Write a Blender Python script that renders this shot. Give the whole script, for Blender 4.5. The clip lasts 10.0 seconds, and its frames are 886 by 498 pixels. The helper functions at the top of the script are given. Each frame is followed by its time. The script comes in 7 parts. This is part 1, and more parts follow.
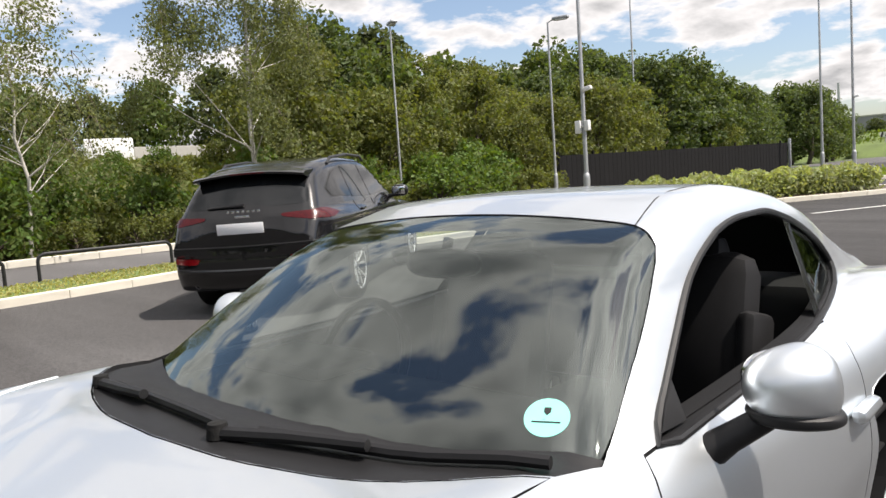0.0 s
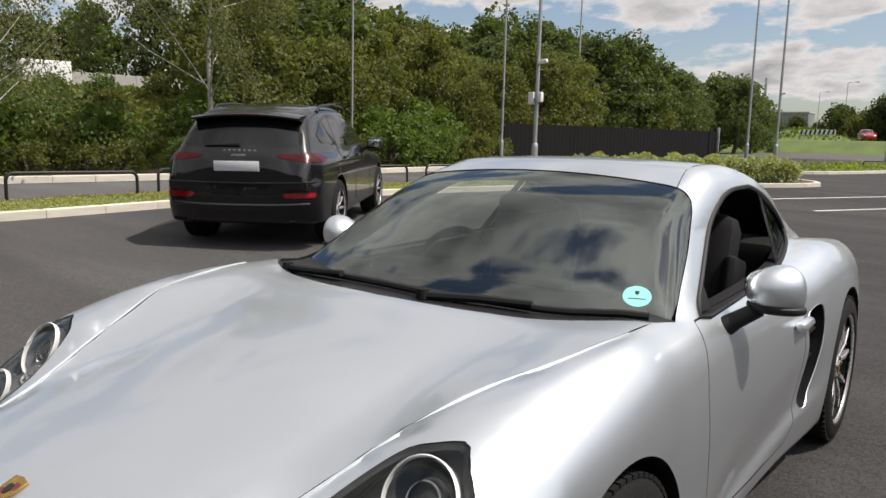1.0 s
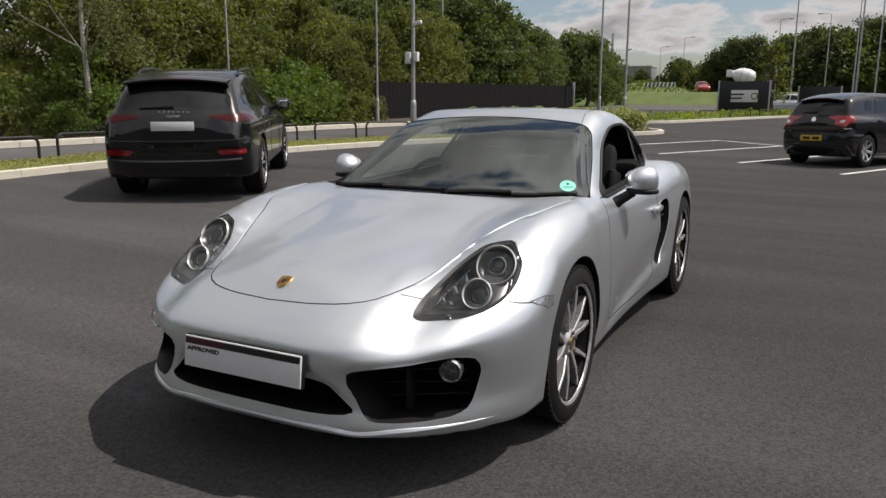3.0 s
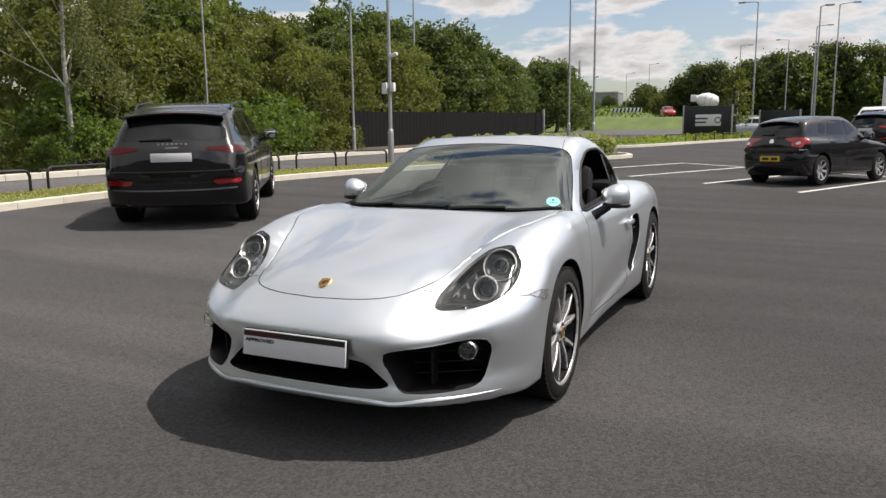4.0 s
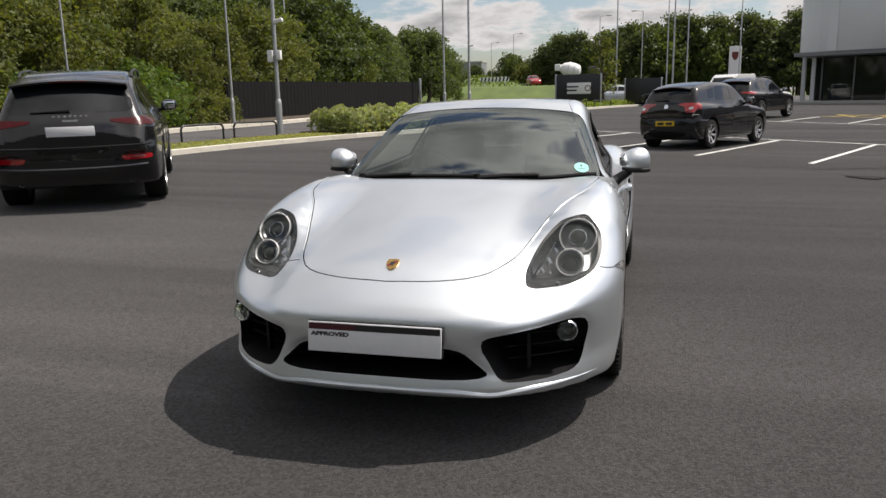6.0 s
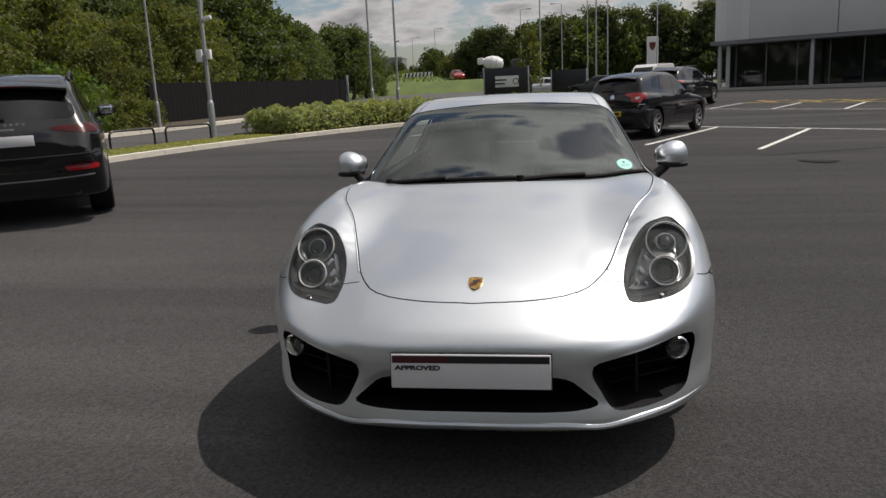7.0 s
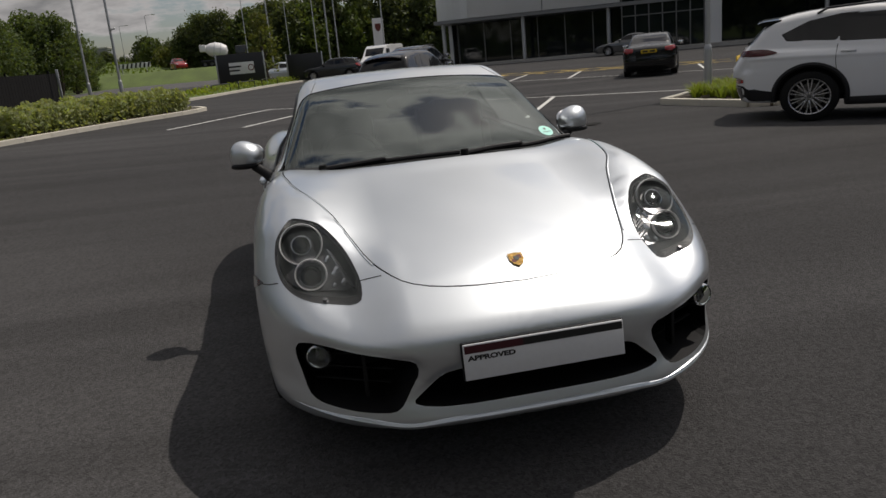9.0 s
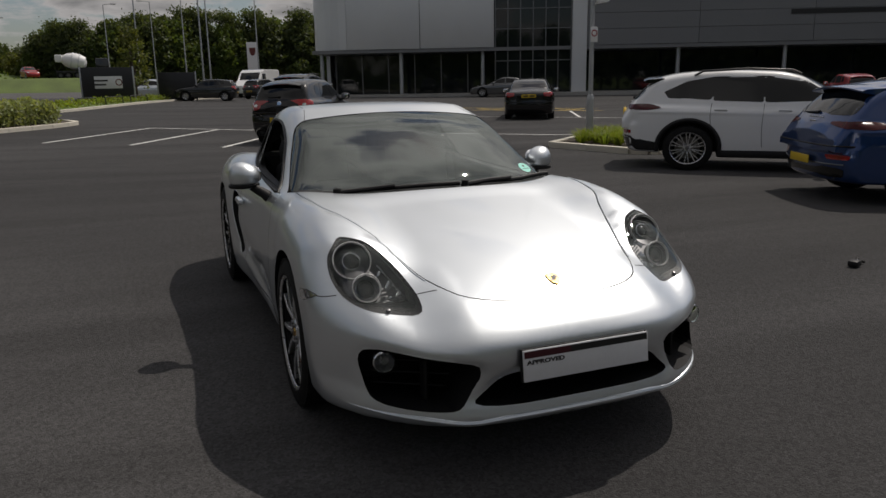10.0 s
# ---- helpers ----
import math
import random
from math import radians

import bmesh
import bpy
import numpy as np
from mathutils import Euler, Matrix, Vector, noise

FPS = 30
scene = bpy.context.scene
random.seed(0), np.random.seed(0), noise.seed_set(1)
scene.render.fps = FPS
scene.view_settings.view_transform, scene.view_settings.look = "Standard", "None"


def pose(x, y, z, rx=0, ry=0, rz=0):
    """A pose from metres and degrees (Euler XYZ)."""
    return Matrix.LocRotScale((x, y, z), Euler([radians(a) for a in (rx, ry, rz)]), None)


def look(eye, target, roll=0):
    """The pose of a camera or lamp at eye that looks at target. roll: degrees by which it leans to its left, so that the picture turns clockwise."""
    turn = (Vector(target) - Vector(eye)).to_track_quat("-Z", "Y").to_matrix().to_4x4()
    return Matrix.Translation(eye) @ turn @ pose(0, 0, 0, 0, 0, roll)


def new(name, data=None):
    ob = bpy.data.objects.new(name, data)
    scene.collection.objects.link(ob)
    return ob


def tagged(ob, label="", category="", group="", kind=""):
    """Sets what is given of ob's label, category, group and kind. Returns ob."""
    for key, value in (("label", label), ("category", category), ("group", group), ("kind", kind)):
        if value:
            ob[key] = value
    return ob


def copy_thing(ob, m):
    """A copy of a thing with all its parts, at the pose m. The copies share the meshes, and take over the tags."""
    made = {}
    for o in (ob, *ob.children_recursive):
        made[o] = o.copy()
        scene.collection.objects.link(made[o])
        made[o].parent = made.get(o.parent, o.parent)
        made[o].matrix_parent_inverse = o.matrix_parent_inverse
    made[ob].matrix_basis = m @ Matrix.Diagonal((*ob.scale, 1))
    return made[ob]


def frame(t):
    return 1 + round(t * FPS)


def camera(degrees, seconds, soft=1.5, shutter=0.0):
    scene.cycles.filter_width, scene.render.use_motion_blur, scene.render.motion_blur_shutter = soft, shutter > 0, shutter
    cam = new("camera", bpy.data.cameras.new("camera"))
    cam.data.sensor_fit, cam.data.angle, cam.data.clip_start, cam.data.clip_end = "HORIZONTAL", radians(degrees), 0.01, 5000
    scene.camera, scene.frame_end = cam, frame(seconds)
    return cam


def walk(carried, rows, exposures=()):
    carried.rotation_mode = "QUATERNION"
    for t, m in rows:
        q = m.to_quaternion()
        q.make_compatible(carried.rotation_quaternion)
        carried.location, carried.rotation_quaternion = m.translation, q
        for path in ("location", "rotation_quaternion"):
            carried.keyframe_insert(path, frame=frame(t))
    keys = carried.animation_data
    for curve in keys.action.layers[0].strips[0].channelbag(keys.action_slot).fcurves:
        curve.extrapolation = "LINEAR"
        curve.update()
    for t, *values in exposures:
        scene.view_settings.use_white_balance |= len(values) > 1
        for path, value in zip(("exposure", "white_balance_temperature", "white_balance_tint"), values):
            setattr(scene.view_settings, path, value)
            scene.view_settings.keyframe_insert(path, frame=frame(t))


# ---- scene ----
cam = camera(61.5, 10.0)
PATH = [
    (0, (1.344, -1.648, 1.347), (-0.024, -0.2, 1.174), -3.9),
    (0.5, (1.397, -2.127, 1.356), (0.053, -0.658, 1.164), -0.4),
    (1, (1.437, -2.617, 1.359), (0.225, -1.052, 1.073), 1.5),
    (1.5, (1.536, -3.007, 1.349), (0.364, -1.431, 0.97), 0.8),
    (2, (1.593, -3.437, 1.352), (0.495, -1.816, 0.94), 0.2),
    (2.5, (1.691, -3.826, 1.36), (0.657, -2.151, 1.009), 1.2),
    (2.7, (1.717, -3.967, 1.345), (0.75, -2.258, 0.964), 0.8),
    (3.8, (1.832, -4.686, 1.342), (0.988, -2.912, 0.966), -0.5),
    (4, (1.857, -4.779, 1.355), (1.013, -2.994, 1.038), -0.6),
    (4.5, (1.866, -4.909, 1.359), (1.015, -3.127, 1.04), 0.1),
    (5, (1.684, -4.938, 1.328), (0.951, -3.11, 0.981), 0.4),
    (5.5, (1.319, -4.852, 1.311), (0.711, -2.976, 0.973), 0.7),
    (5.7, (1.177, -4.833, 1.319), (0.602, -2.958, 0.925), 0.0),
    (6.8, (0.363, -4.587, 1.335), (0.016, -2.658, 0.936), -3.0),
    (7, (0.297, -4.564, 1.347), (-0.027, -2.634, 0.932), -2.7),
    (7.5, (0.065, -4.569, 1.363), (-0.116, -2.623, 0.937), -3.5),
    (8, (-0.048, -4.512, 1.349), (-0.111, -2.579, 0.84), 1.0),
    (8.5, (-0.329, -4.411, 1.35), (-0.223, -2.471, 0.873), -4.0),
    (9, (-0.679, -4.373, 1.361), (-0.332, -2.468, 0.861), -5.3),
    (9.5, (-1.036, -4.458, 1.378), (-0.525, -2.574, 0.939), -3.5),
    (10, (-1.408, -4.489, 1.428), (-0.702, -2.669, 0.991), -1.0),
]
walk(cam, [(t, look(eye, target, roll)) for t, eye, target, roll in PATH], exposures=[(0, 0.87, 6770, 13), (0.5, 0.67, 6770, 13), (1, 0.35, 6770, 13), (1.5, -0.07, 6770, 13), (2, -0.25, 6770, 13), (2.5, -0.18, 6770, 13), (4, 0.47, 6770, 13), (4.5, 0.47, 6770, 13), (5.5, 0.48, 6770, 13), (7, -0.17, 6770, 13), (8, -0.21, 6770, 13), (8.5, -0.53, 6770, 13), (9, -0.59, 6770, 13), (10, -0.71, 6770, 13)])

# ---------------------------------------------------------------- light
SUN_TO = Vector((0.530, 0.240, 0.93)).normalized()
sun_el = math.asin(SUN_TO.z)
sun_data = bpy.data.lights.new("sun", "SUN")
sun_data.energy, sun_data.angle, sun_data.color = 4.2, radians(0.55), (1.0, 0.955, 0.88)
sun = new("sun", sun_data)
sun.matrix_world = look(SUN_TO * 60, (0, 0, 0))

world = bpy.data.worlds.new("sky")
scene.world = world
world.use_nodes = True
wn, wl = world.node_tree.nodes, world.node_tree.links
wn.clear()
w_out, w_bg = wn.new("ShaderNodeOutputWorld"), wn.new("ShaderNodeBackground")
sky = wn.new("ShaderNodeTexSky")
sky.sky_type, sky.sun_disc = "NISHITA", False
sky.sun_elevation, sky.sun_rotation = sun_el, math.atan2(SUN_TO.x, SUN_TO.y)
sky.air_density, sky.dust_density, sky.ozone_density = 1.0, 1.6, 1.2
co = wn.new("ShaderNodeTexCoord")
sep = wn.new("ShaderNodeSeparateXYZ")
wl.new(co.outputs["Generated"], sep.inputs[0])
# clouds lie on a flat layer overhead: direction / (height + a little)
den = wn.new("ShaderNodeMath"); den.operation = "MAXIMUM"; den.inputs[1].default_value = 0.0
wl.new(sep.outputs["Z"], den.inputs[0])
den2 = wn.new("ShaderNodeMath"); den2.operation = "ADD"; den2.inputs[1].default_value = 0.24
wl.new(den.outputs[0], den2.inputs[0])
flat = wn.new("ShaderNodeVectorMath"); flat.operation = "DIVIDE"
comb = wn.new("ShaderNodeCombineXYZ")
for i in range(3):
    wl.new(den2.outputs[0], comb.inputs[i])
wl.new(co.outputs["Generated"], flat.inputs[0]); wl.new(comb.outputs[0], flat.inputs[1])
cn = wn.new("ShaderNodeTexNoise")
cn.inputs["Scale"].default_value, cn.inputs["Detail"].default_value = 2.7, 7.0
cn.inputs["Roughness"].default_value, cn.inputs["Distortion"].default_value = 0.56, 0.15
shift = wn.new("ShaderNodeVectorMath"); shift.operation = "ADD"; shift.inputs[1].default_value = (3.1, 1.7, 0.4)
wl.new(flat.outputs[0], shift.inputs[0]); wl.new(shift.outputs[0], cn.inputs["Vector"])
cr = wn.new("ShaderNodeValToRGB")
cr.color_ramp.elements[0].position, cr.color_ramp.elements[1].position = 0.465, 0.535
# the cover is closer overhead than near the horizon
over = wn.new("ShaderNodeMapRange")
over.inputs["From Min"].default_value, over.inputs["From Max"].default_value = 0.25, 0.85
over.inputs["To Min"].default_value, over.inputs["To Max"].default_value = -0.005, 0.098
wl.new(sep.outputs["Z"], over.inputs["Value"])
cover = wn.new("ShaderNodeMath"); cover.operation = "ADD"
wl.new(cn.outputs["Fac"], cover.inputs[0]); wl.new(over.outputs[0], cover.inputs[1])
wl.new(cover.outputs[0], cr.inputs[0])
# thin rims are bright, thick middles grey
cc = wn.new("ShaderNodeValToRGB")
cc.color_ramp.elements[0].position, cc.color_ramp.elements[0].color = 0.53, (6.0, 6.0, 6.05, 1)
cc.color_ramp.elements[1].position, cc.color_ramp.elements[1].color = 0.73, (2.3, 2.4, 2.5, 1)
wl.new(cover.outputs[0], cc.inputs[0])
# clouds glow towards the sun
toward = wn.new("ShaderNodeVectorMath"); toward.operation = "DOT_PRODUCT"
toward.inputs[1].default_value = tuple(SUN_TO)
wl.new(co.outputs["Generated"], toward.inputs[0])
near_sun = wn.new("ShaderNodeMapRange")
near_sun.inputs["From Min"].default_value, near_sun.inputs["From Max"].default_value = 0.60, 1.0
near_sun.inputs["To Min"].default_value, near_sun.inputs["To Max"].default_value = 1.0, 2.6
wl.new(toward.outputs["Value"], near_sun.inputs["Value"])
glow = wn.new("ShaderNodeVectorMath"); glow.operation = "SCALE"
wl.new(cc.outputs["Color"], glow.inputs[0]); wl.new(near_sun.outputs[0], glow.inputs["Scale"])
cm = wn.new("ShaderNodeMix"); cm.data_type = "RGBA"
wl.new(cr.outputs["Color"], cm.inputs[0]); wl.new(sky.outputs[0], cm.inputs[6]); wl.new(glow.outputs[0], cm.inputs[7])
wl.new(cm.outputs[2], w_bg.inputs["Color"])
w_bg.inputs["Strength"].default_value = 0.096
wl.new(w_bg.outputs[0], w_out.inputs[0])

# ---------------------------------------------------------------- materials
def material(name, color, rough=0.5, metal=0.0, vary=0.12, scale=6.0, fine=60.0, bump=0.0, bump_scale=80.0, coat=0.0,
             spread=0.0, spec=0.5, emit=0.0, rough_vary=0.08):
    """A surface with two scales of colour variation, uneven gloss and fine relief. spread: difference from piece to piece."""
    m = bpy.data.materials.new(name)
    m.use_nodes = True
    n, l = m.node_tree.nodes, m.node_tree.links
    p = n["Principled BSDF"]
    p.inputs["Roughness"].default_value, p.inputs["Metallic"].default_value = rough, metal
    p.inputs["Coat Weight"].default_value, p.inputs["Coat Roughness"].default_value = coat, 0.03
    p.inputs["Specular IOR Level"].default_value = spec
    tc = n.new("ShaderNodeTexCoord")
    a, b = n.new("ShaderNodeTexNoise"), n.new("ShaderNodeTexNoise")
    a.inputs["Scale"].default_value, a.inputs["Detail"].default_value = scale, 4
    b.inputs["Scale"].default_value, b.inputs["Detail"].default_value = fine, 3
    l.new(tc.outputs["Object"], a.inputs["Vector"]); l.new(tc.outputs["Object"], b.inputs["Vector"])
    mixn = n.new("ShaderNodeMath"); mixn.operation = "ADD"
    l.new(a.outputs["Fac"], mixn.inputs[0]); l.new(b.outputs["Fac"], mixn.inputs[1])
    val = n.new("ShaderNodeMapRange")
    val.inputs["From Min"].default_value, val.inputs["From Max"].default_value = 0.6, 1.4
    val.inputs["To Min"].default_value, val.inputs["To Max"].default_value = 1 - vary, 1 + vary
    l.new(mixn.outputs[0], val.inputs["Value"])
    hsv = n.new("ShaderNodeHueSaturation")
    hsv.inputs["Color"].default_value = (*color, 1)
    last = val.outputs[0]
    if spread:
        oi, geo = n.new("ShaderNodeObjectInfo"), n.new("ShaderNodeNewGeometry")
        add = n.new("ShaderNodeMath"); add.operation = "ADD"
        l.new(oi.outputs["Random"], add.inputs[0]); l.new(geo.outputs["Random Per Island"], add.inputs[1])
        mr = n.new("ShaderNodeMapRange")
        mr.inputs["From Max"].default_value = 2.0
        mr.inputs["To Min"].default_value, mr.inputs["To Max"].default_value = 1 - spread, 1 + spread
        l.new(add.outputs[0], mr.inputs["Value"])
        mul = n.new("ShaderNodeMath"); mul.operation = "MULTIPLY"
        l.new(last, mul.inputs[0]); l.new(mr.outputs[0], mul.inputs[1])
        last = mul.outputs[0]
        hr = n.new("ShaderNodeMapRange")
        hr.inputs["To Min"].default_value, hr.inputs["To Max"].default_value = 0.475, 0.52
        l.new(geo.outputs["Random Per Island"], hr.inputs["Value"]); l.new(hr.outputs[0], hsv.inputs["Hue"])
    l.new(last, hsv.inputs["Value"])
    l.new(hsv.outputs[0], p.inputs["Base Color"])
    if rough_vary:
        rr = n.new("ShaderNodeMapRange")
        rr.inputs["To Min"].default_value, rr.inputs["To Max"].default_value = max(0.02, rough - rough_vary), min(1, rough + rough_vary)
        l.new(a.outputs["Fac"], rr.inputs["Value"]); l.new(rr.outputs[0], p.inputs["Roughness"])
    if bump:
        c = n.new("ShaderNodeTexNoise")
        c.inputs["Scale"].default_value, c.inputs["Detail"].default_value = bump_scale, 3
        l.new(tc.outputs["Object"], c.inputs["Vector"])
        bp = n.new("ShaderNodeBump")
        bp.inputs["Strength"].default_value, bp.inputs["Distance"].default_value = bump, 0.01
        l.new(c.outputs["Fac"], bp.inputs["Height"]); l.new(bp.outputs[0], p.inputs["Normal"])
    if emit:
        p.inputs["Emission Color"].default_value = (*color, 1)
        p.inputs["Emission Strength"].default_value = emit
    return m


def paint(name, color, metal=0.0, rough=0.35, flake=0.0):
    """Car paint: a coloured base, metal flakes and a clear coat."""
    m = material(name, color, rough, metal, vary=0.03, scale=1.5, fine=900, coat=1.0, rough_vary=0.02, spec=0.25)
    return m


def glass(name, tint, gloss=0.02, ior=1.5):
    """Clear sheet glass: what lies behind shows through a tint, and the surface mirrors by Fresnel."""
    m = bpy.data.materials.new(name)
    m.use_nodes = True
    n, l = m.node_tree.nodes, m.node_tree.links
    n.clear()
    out, mix = n.new("ShaderNodeOutputMaterial"), n.new("ShaderNodeMixShader")
    tr, gl, fr = n.new("ShaderNodeBsdfTransparent"), n.new("ShaderNodeBsdfGlossy"), n.new("ShaderNodeFresnel")
    tr.inputs["Color"].default_value = (*tint, 1)
    gl.inputs["Roughness"].default_value = gloss
    gl.inputs["Color"].default_value = (0.93, 1.0, 0.95, 1)
    fr.inputs["IOR"].default_value = ior
    l.new(fr.outputs[0], mix.inputs[0]); l.new(tr.outputs[0], mix.inputs[1]); l.new(gl.outputs[0], mix.inputs[2])
    l.new(mix.outputs[0], out.inputs[0])
    return m


def leaf_material(name, color, spread=0.45, shine=0.6):
    m = material(name, color, shine, vary=0.25, scale=0.35, fine=3.0, spread=spread, spec=0.2)
    n, l = m.node_tree.nodes, m.node_tree.links
    p, out = n["Principled BSDF"], n["Material Output"]
    tl, mix = n.new("ShaderNodeBsdfTranslucent"), n.new("ShaderNodeMixShader")
    src = p.inputs["Base Color"].links[0].from_socket
    br = n.new("ShaderNodeMix"); br.data_type, br.blend_type = "RGBA", "MULTIPLY"
    br.inputs[0].default_value = 1.0
    br.inputs[7].default_value = (1.5, 1.5, 0.5, 1)
    l.new(src, br.inputs[6]); l.new(br.outputs[2], tl.inputs["Color"])
    mix.inputs[0].default_value = 0.42
    l.new(p.outputs[0], mix.inputs[1]); l.new(tl.outputs[0], mix.inputs[2]); l.new(mix.outputs[0], out.inputs[0])
    return m


def asphalt_material(name, tone, patchy=0.22):
    """Asphalt: stone grain, broad worn patches, darker damp smears and faint tyre sweeps."""
    m = material(name, (tone, tone * 0.975, tone * 0.985), 0.82, vary=0.20, scale=0.22, fine=140, bump=0.8, bump_scale=130, rough_vary=0.1)
    n, l = m.node_tree.nodes, m.node_tree.links
    p = n["Principled BSDF"]
    src = p.inputs["Base Color"].links[0].from_socket
    tc = n.new("ShaderNodeTexCoord")
    mp = n.new("ShaderNodeMapping")
    mp.inputs["Rotation"].default_value = (0, 0, radians(38)); mp.inputs["Scale"].default_value = (0.12, 0.75, 1)
    l.new(tc.outputs["Object"], mp.inputs["Vector"])
    s = n.new("ShaderNodeTexNoise")
    s.inputs["Scale"].default_value, s.inputs["Detail"].default_value, s.inputs["Distortion"].default_value = 0.9, 5, 0.6
    l.new(mp.outputs[0], s.inputs["Vector"])
    r = n.new("ShaderNodeMapRange")
    r.inputs["From Min"].default_value, r.inputs["From Max"].default_value = 0.35, 0.65
    r.inputs["To Min"].default_value, r.inputs["To Max"].default_value = 1 - patchy, 1 + patchy * 0.6
    l.new(s.outputs["Fac"], r.inputs["Value"])
    v = n.new("ShaderNodeTexVoronoi")
    v.inputs["Scale"].default_value = 85
    l.new(tc.outputs["Object"], v.inputs["Vector"])
    g = n.new("ShaderNodeMapRange")
    g.inputs["From Max"].default_value = 1.0
    g.inputs["To Min"].default_value, g.inputs["To Max"].default_value = 0.62, 1.38
    l.new(v.outputs["Color"], g.inputs["Value"])
    mu = n.new("ShaderNodeMath"); mu.operation = "MULTIPLY"
    mp2 = n.new("ShaderNodeMapping")
    mp2.inputs["Rotation"].default_value = (0, 0, radians(-12)); mp2.inputs["Scale"].default_value = (0.05, 0.9, 1)
    l.new(tc.outputs["Object"], mp2.inputs["Vector"])
    s2 = n.new("ShaderNodeTexNoise")
    s2.inputs["Scale"].default_value, s2.inputs["Detail"].default_value, s2.inputs["Distortion"].default_value = 1.0, 4, 0.9
    l.new(mp2.outputs[0], s2.inputs["Vector"])
    r2 = n.new("ShaderNodeMapRange")
    r2.inputs["From Min"].default_value, r2.inputs["From Max"].default_value = 0.40, 0.56
    r2.inputs["To Min"].default_value, r2.inputs["To Max"].default_value = 1 - patchy * 0.5, 1.04
    l.new(s2.outputs["Fac"], r2.inputs["Value"])
    m2 = n.new("ShaderNodeMath"); m2.operation = "MULTIPLY"
    l.new(r.outputs[0], m2.inputs[0]); l.new(r2.outputs[0], m2.inputs[1])
    l.new(m2.outputs[0], mu.inputs[0]); l.new(g.outputs[0], mu.inputs[1])
    p.inputs["Diffuse Roughness"].default_value = 0.85
    p.inputs["Specular IOR Level"].default_value = 0.15
    h = n.new("ShaderNodeHueSaturation")
    l.new(src, h.inputs["Color"]); l.new(mu.outputs[0], h.inputs["Value"]); l.new(h.outputs[0], p.inputs["Base Color"])
    return m


SILVER = paint("silver_paint", (0.71, 0.75, 0.783), 0.92, 0.40)
SILVER.node_tree.nodes["Principled BSDF"].inputs["Coat Weight"].default_value = 0.9
BLACK_PAINT = paint("black_paint", (0.006, 0.006, 0.007), 0.0, 0.25)
BLACK_PAINT.node_tree.nodes["Principled BSDF"].inputs["Coat Weight"].default_value = 0.7
DARK_PAINT = paint("dark_grey_paint", (0.018, 0.019, 0.02), 0.3, 0.3)
WHITE_PAINT = paint("white_paint", (0.74, 0.75, 0.76), 0.0, 0.3)
BLUE_PAINT = paint("blue_paint", (0.010, 0.042, 0.15), 0.5, 0.3)
RED_PAINT = paint("red_paint", (0.30, 0.008, 0.01), 0.1, 0.3)
GREY_PAINT = paint("gunmetal_paint", (0.12, 0.125, 0.13), 0.8, 0.3)
BLACK_PLASTIC = material("black_plastic", (0.010, 0.010, 0.011), 0.5, bump=0.1, bump_scale=400, spec=0.3)
GLOSS_BLACK = material("gloss_black", (0.006, 0.006, 0.006), 0.12, rough_vary=0.03)
RUBBER = material("tyre_rubber", (0.011, 0.011, 0.011), 0.75, bump=0.25, bump_scale=120, spec=0.2)
ALLOY = material("machined_alloy", (0.54, 0.54, 0.55), 0.28, 0.65, vary=0.06, scale=14)
ALLOY_DARK = material("shaded_alloy", (0.17, 0.17, 0.175), 0.35, 0.9, vary=0.08)
CHROME = material("chrome", (0.82, 0.82, 0.83), 0.06, 1.0, vary=0.02, rough_vary=0.02)
BRAKE = material("brake_disc", (0.16, 0.155, 0.15), 0.35, 1.0, scale=3)
RED_CALIPER = material("red_caliper", (0.35, 0.012, 0.012), 0.3)
GOLD = material("gold_enamel", (0.50, 0.31, 0.10), 0.25, 0.9, vary=0.2, scale=60)
RED_ENAMEL = material("red_enamel", (0.13, 0.022, 0.016), 0.3)
RED_LENS = material("red_lens", (0.30, 0.006, 0.010), 0.12, coat=1.0, vary=0.3, scale=25, rough_vary=0.03)
DARK_RED_LENS = material("smoked_red_lens", (0.050, 0.002, 0.004), 0.22, coat=0.0, spec=0.3, vary=0.35, scale=22, rough_vary=0.03)
AMBER = material("clear_marker_lens", (0.62, 0.62, 0.63), 0.12, 0.85, vary=0.35, scale=70, coat=1.0)
LAMP_DARK = material("lamp_housing", (0.095, 0.095, 0.10), 0.32, 0.6, vary=0.35, scale=14)
LAMP_RING = material("bright_lamp_ring", (0.86, 0.86, 0.87), 0.25, 0.25, vary=0.05)
LAMP_EDGE = material("lamp_edge", (0.022, 0.022, 0.023), 0.35)
FOG_REFLECTOR = material("fog_reflector", (0.24, 0.24, 0.25), 0.25, 0.9, vary=0.5, scale=60)
LAMP_REFLECTOR = material("lamp_reflector", (0.62, 0.63, 0.64), 0.2, 0.95, vary=0.4, scale=40)
SEAT = material("black_leather", (0.009, 0.009, 0.010), 0.6, bump=0.04, bump_scale=220, spec=0.25)
TRIM_GREY = material("interior_trim", (0.014, 0.0145, 0.015), 0.65, spec=0.25)
PLATE_WHITE = material("white_plate", (0.66, 0.67, 0.69), 0.35, vary=0.04)
PLATE_YELLOW = material("yellow_plate", (0.62, 0.42, 0.015), 0.4, vary=0.05)
PLATE_RED = material("dark_red_print", (0.055, 0.006, 0.012), 0.4)
PRINT_BLACK = material("black_print", (0.012, 0.012, 0.012), 0.5)
MINT = material("mint_sticker", (0.25, 0.72, 0.62), 0.5, vary=0.04)
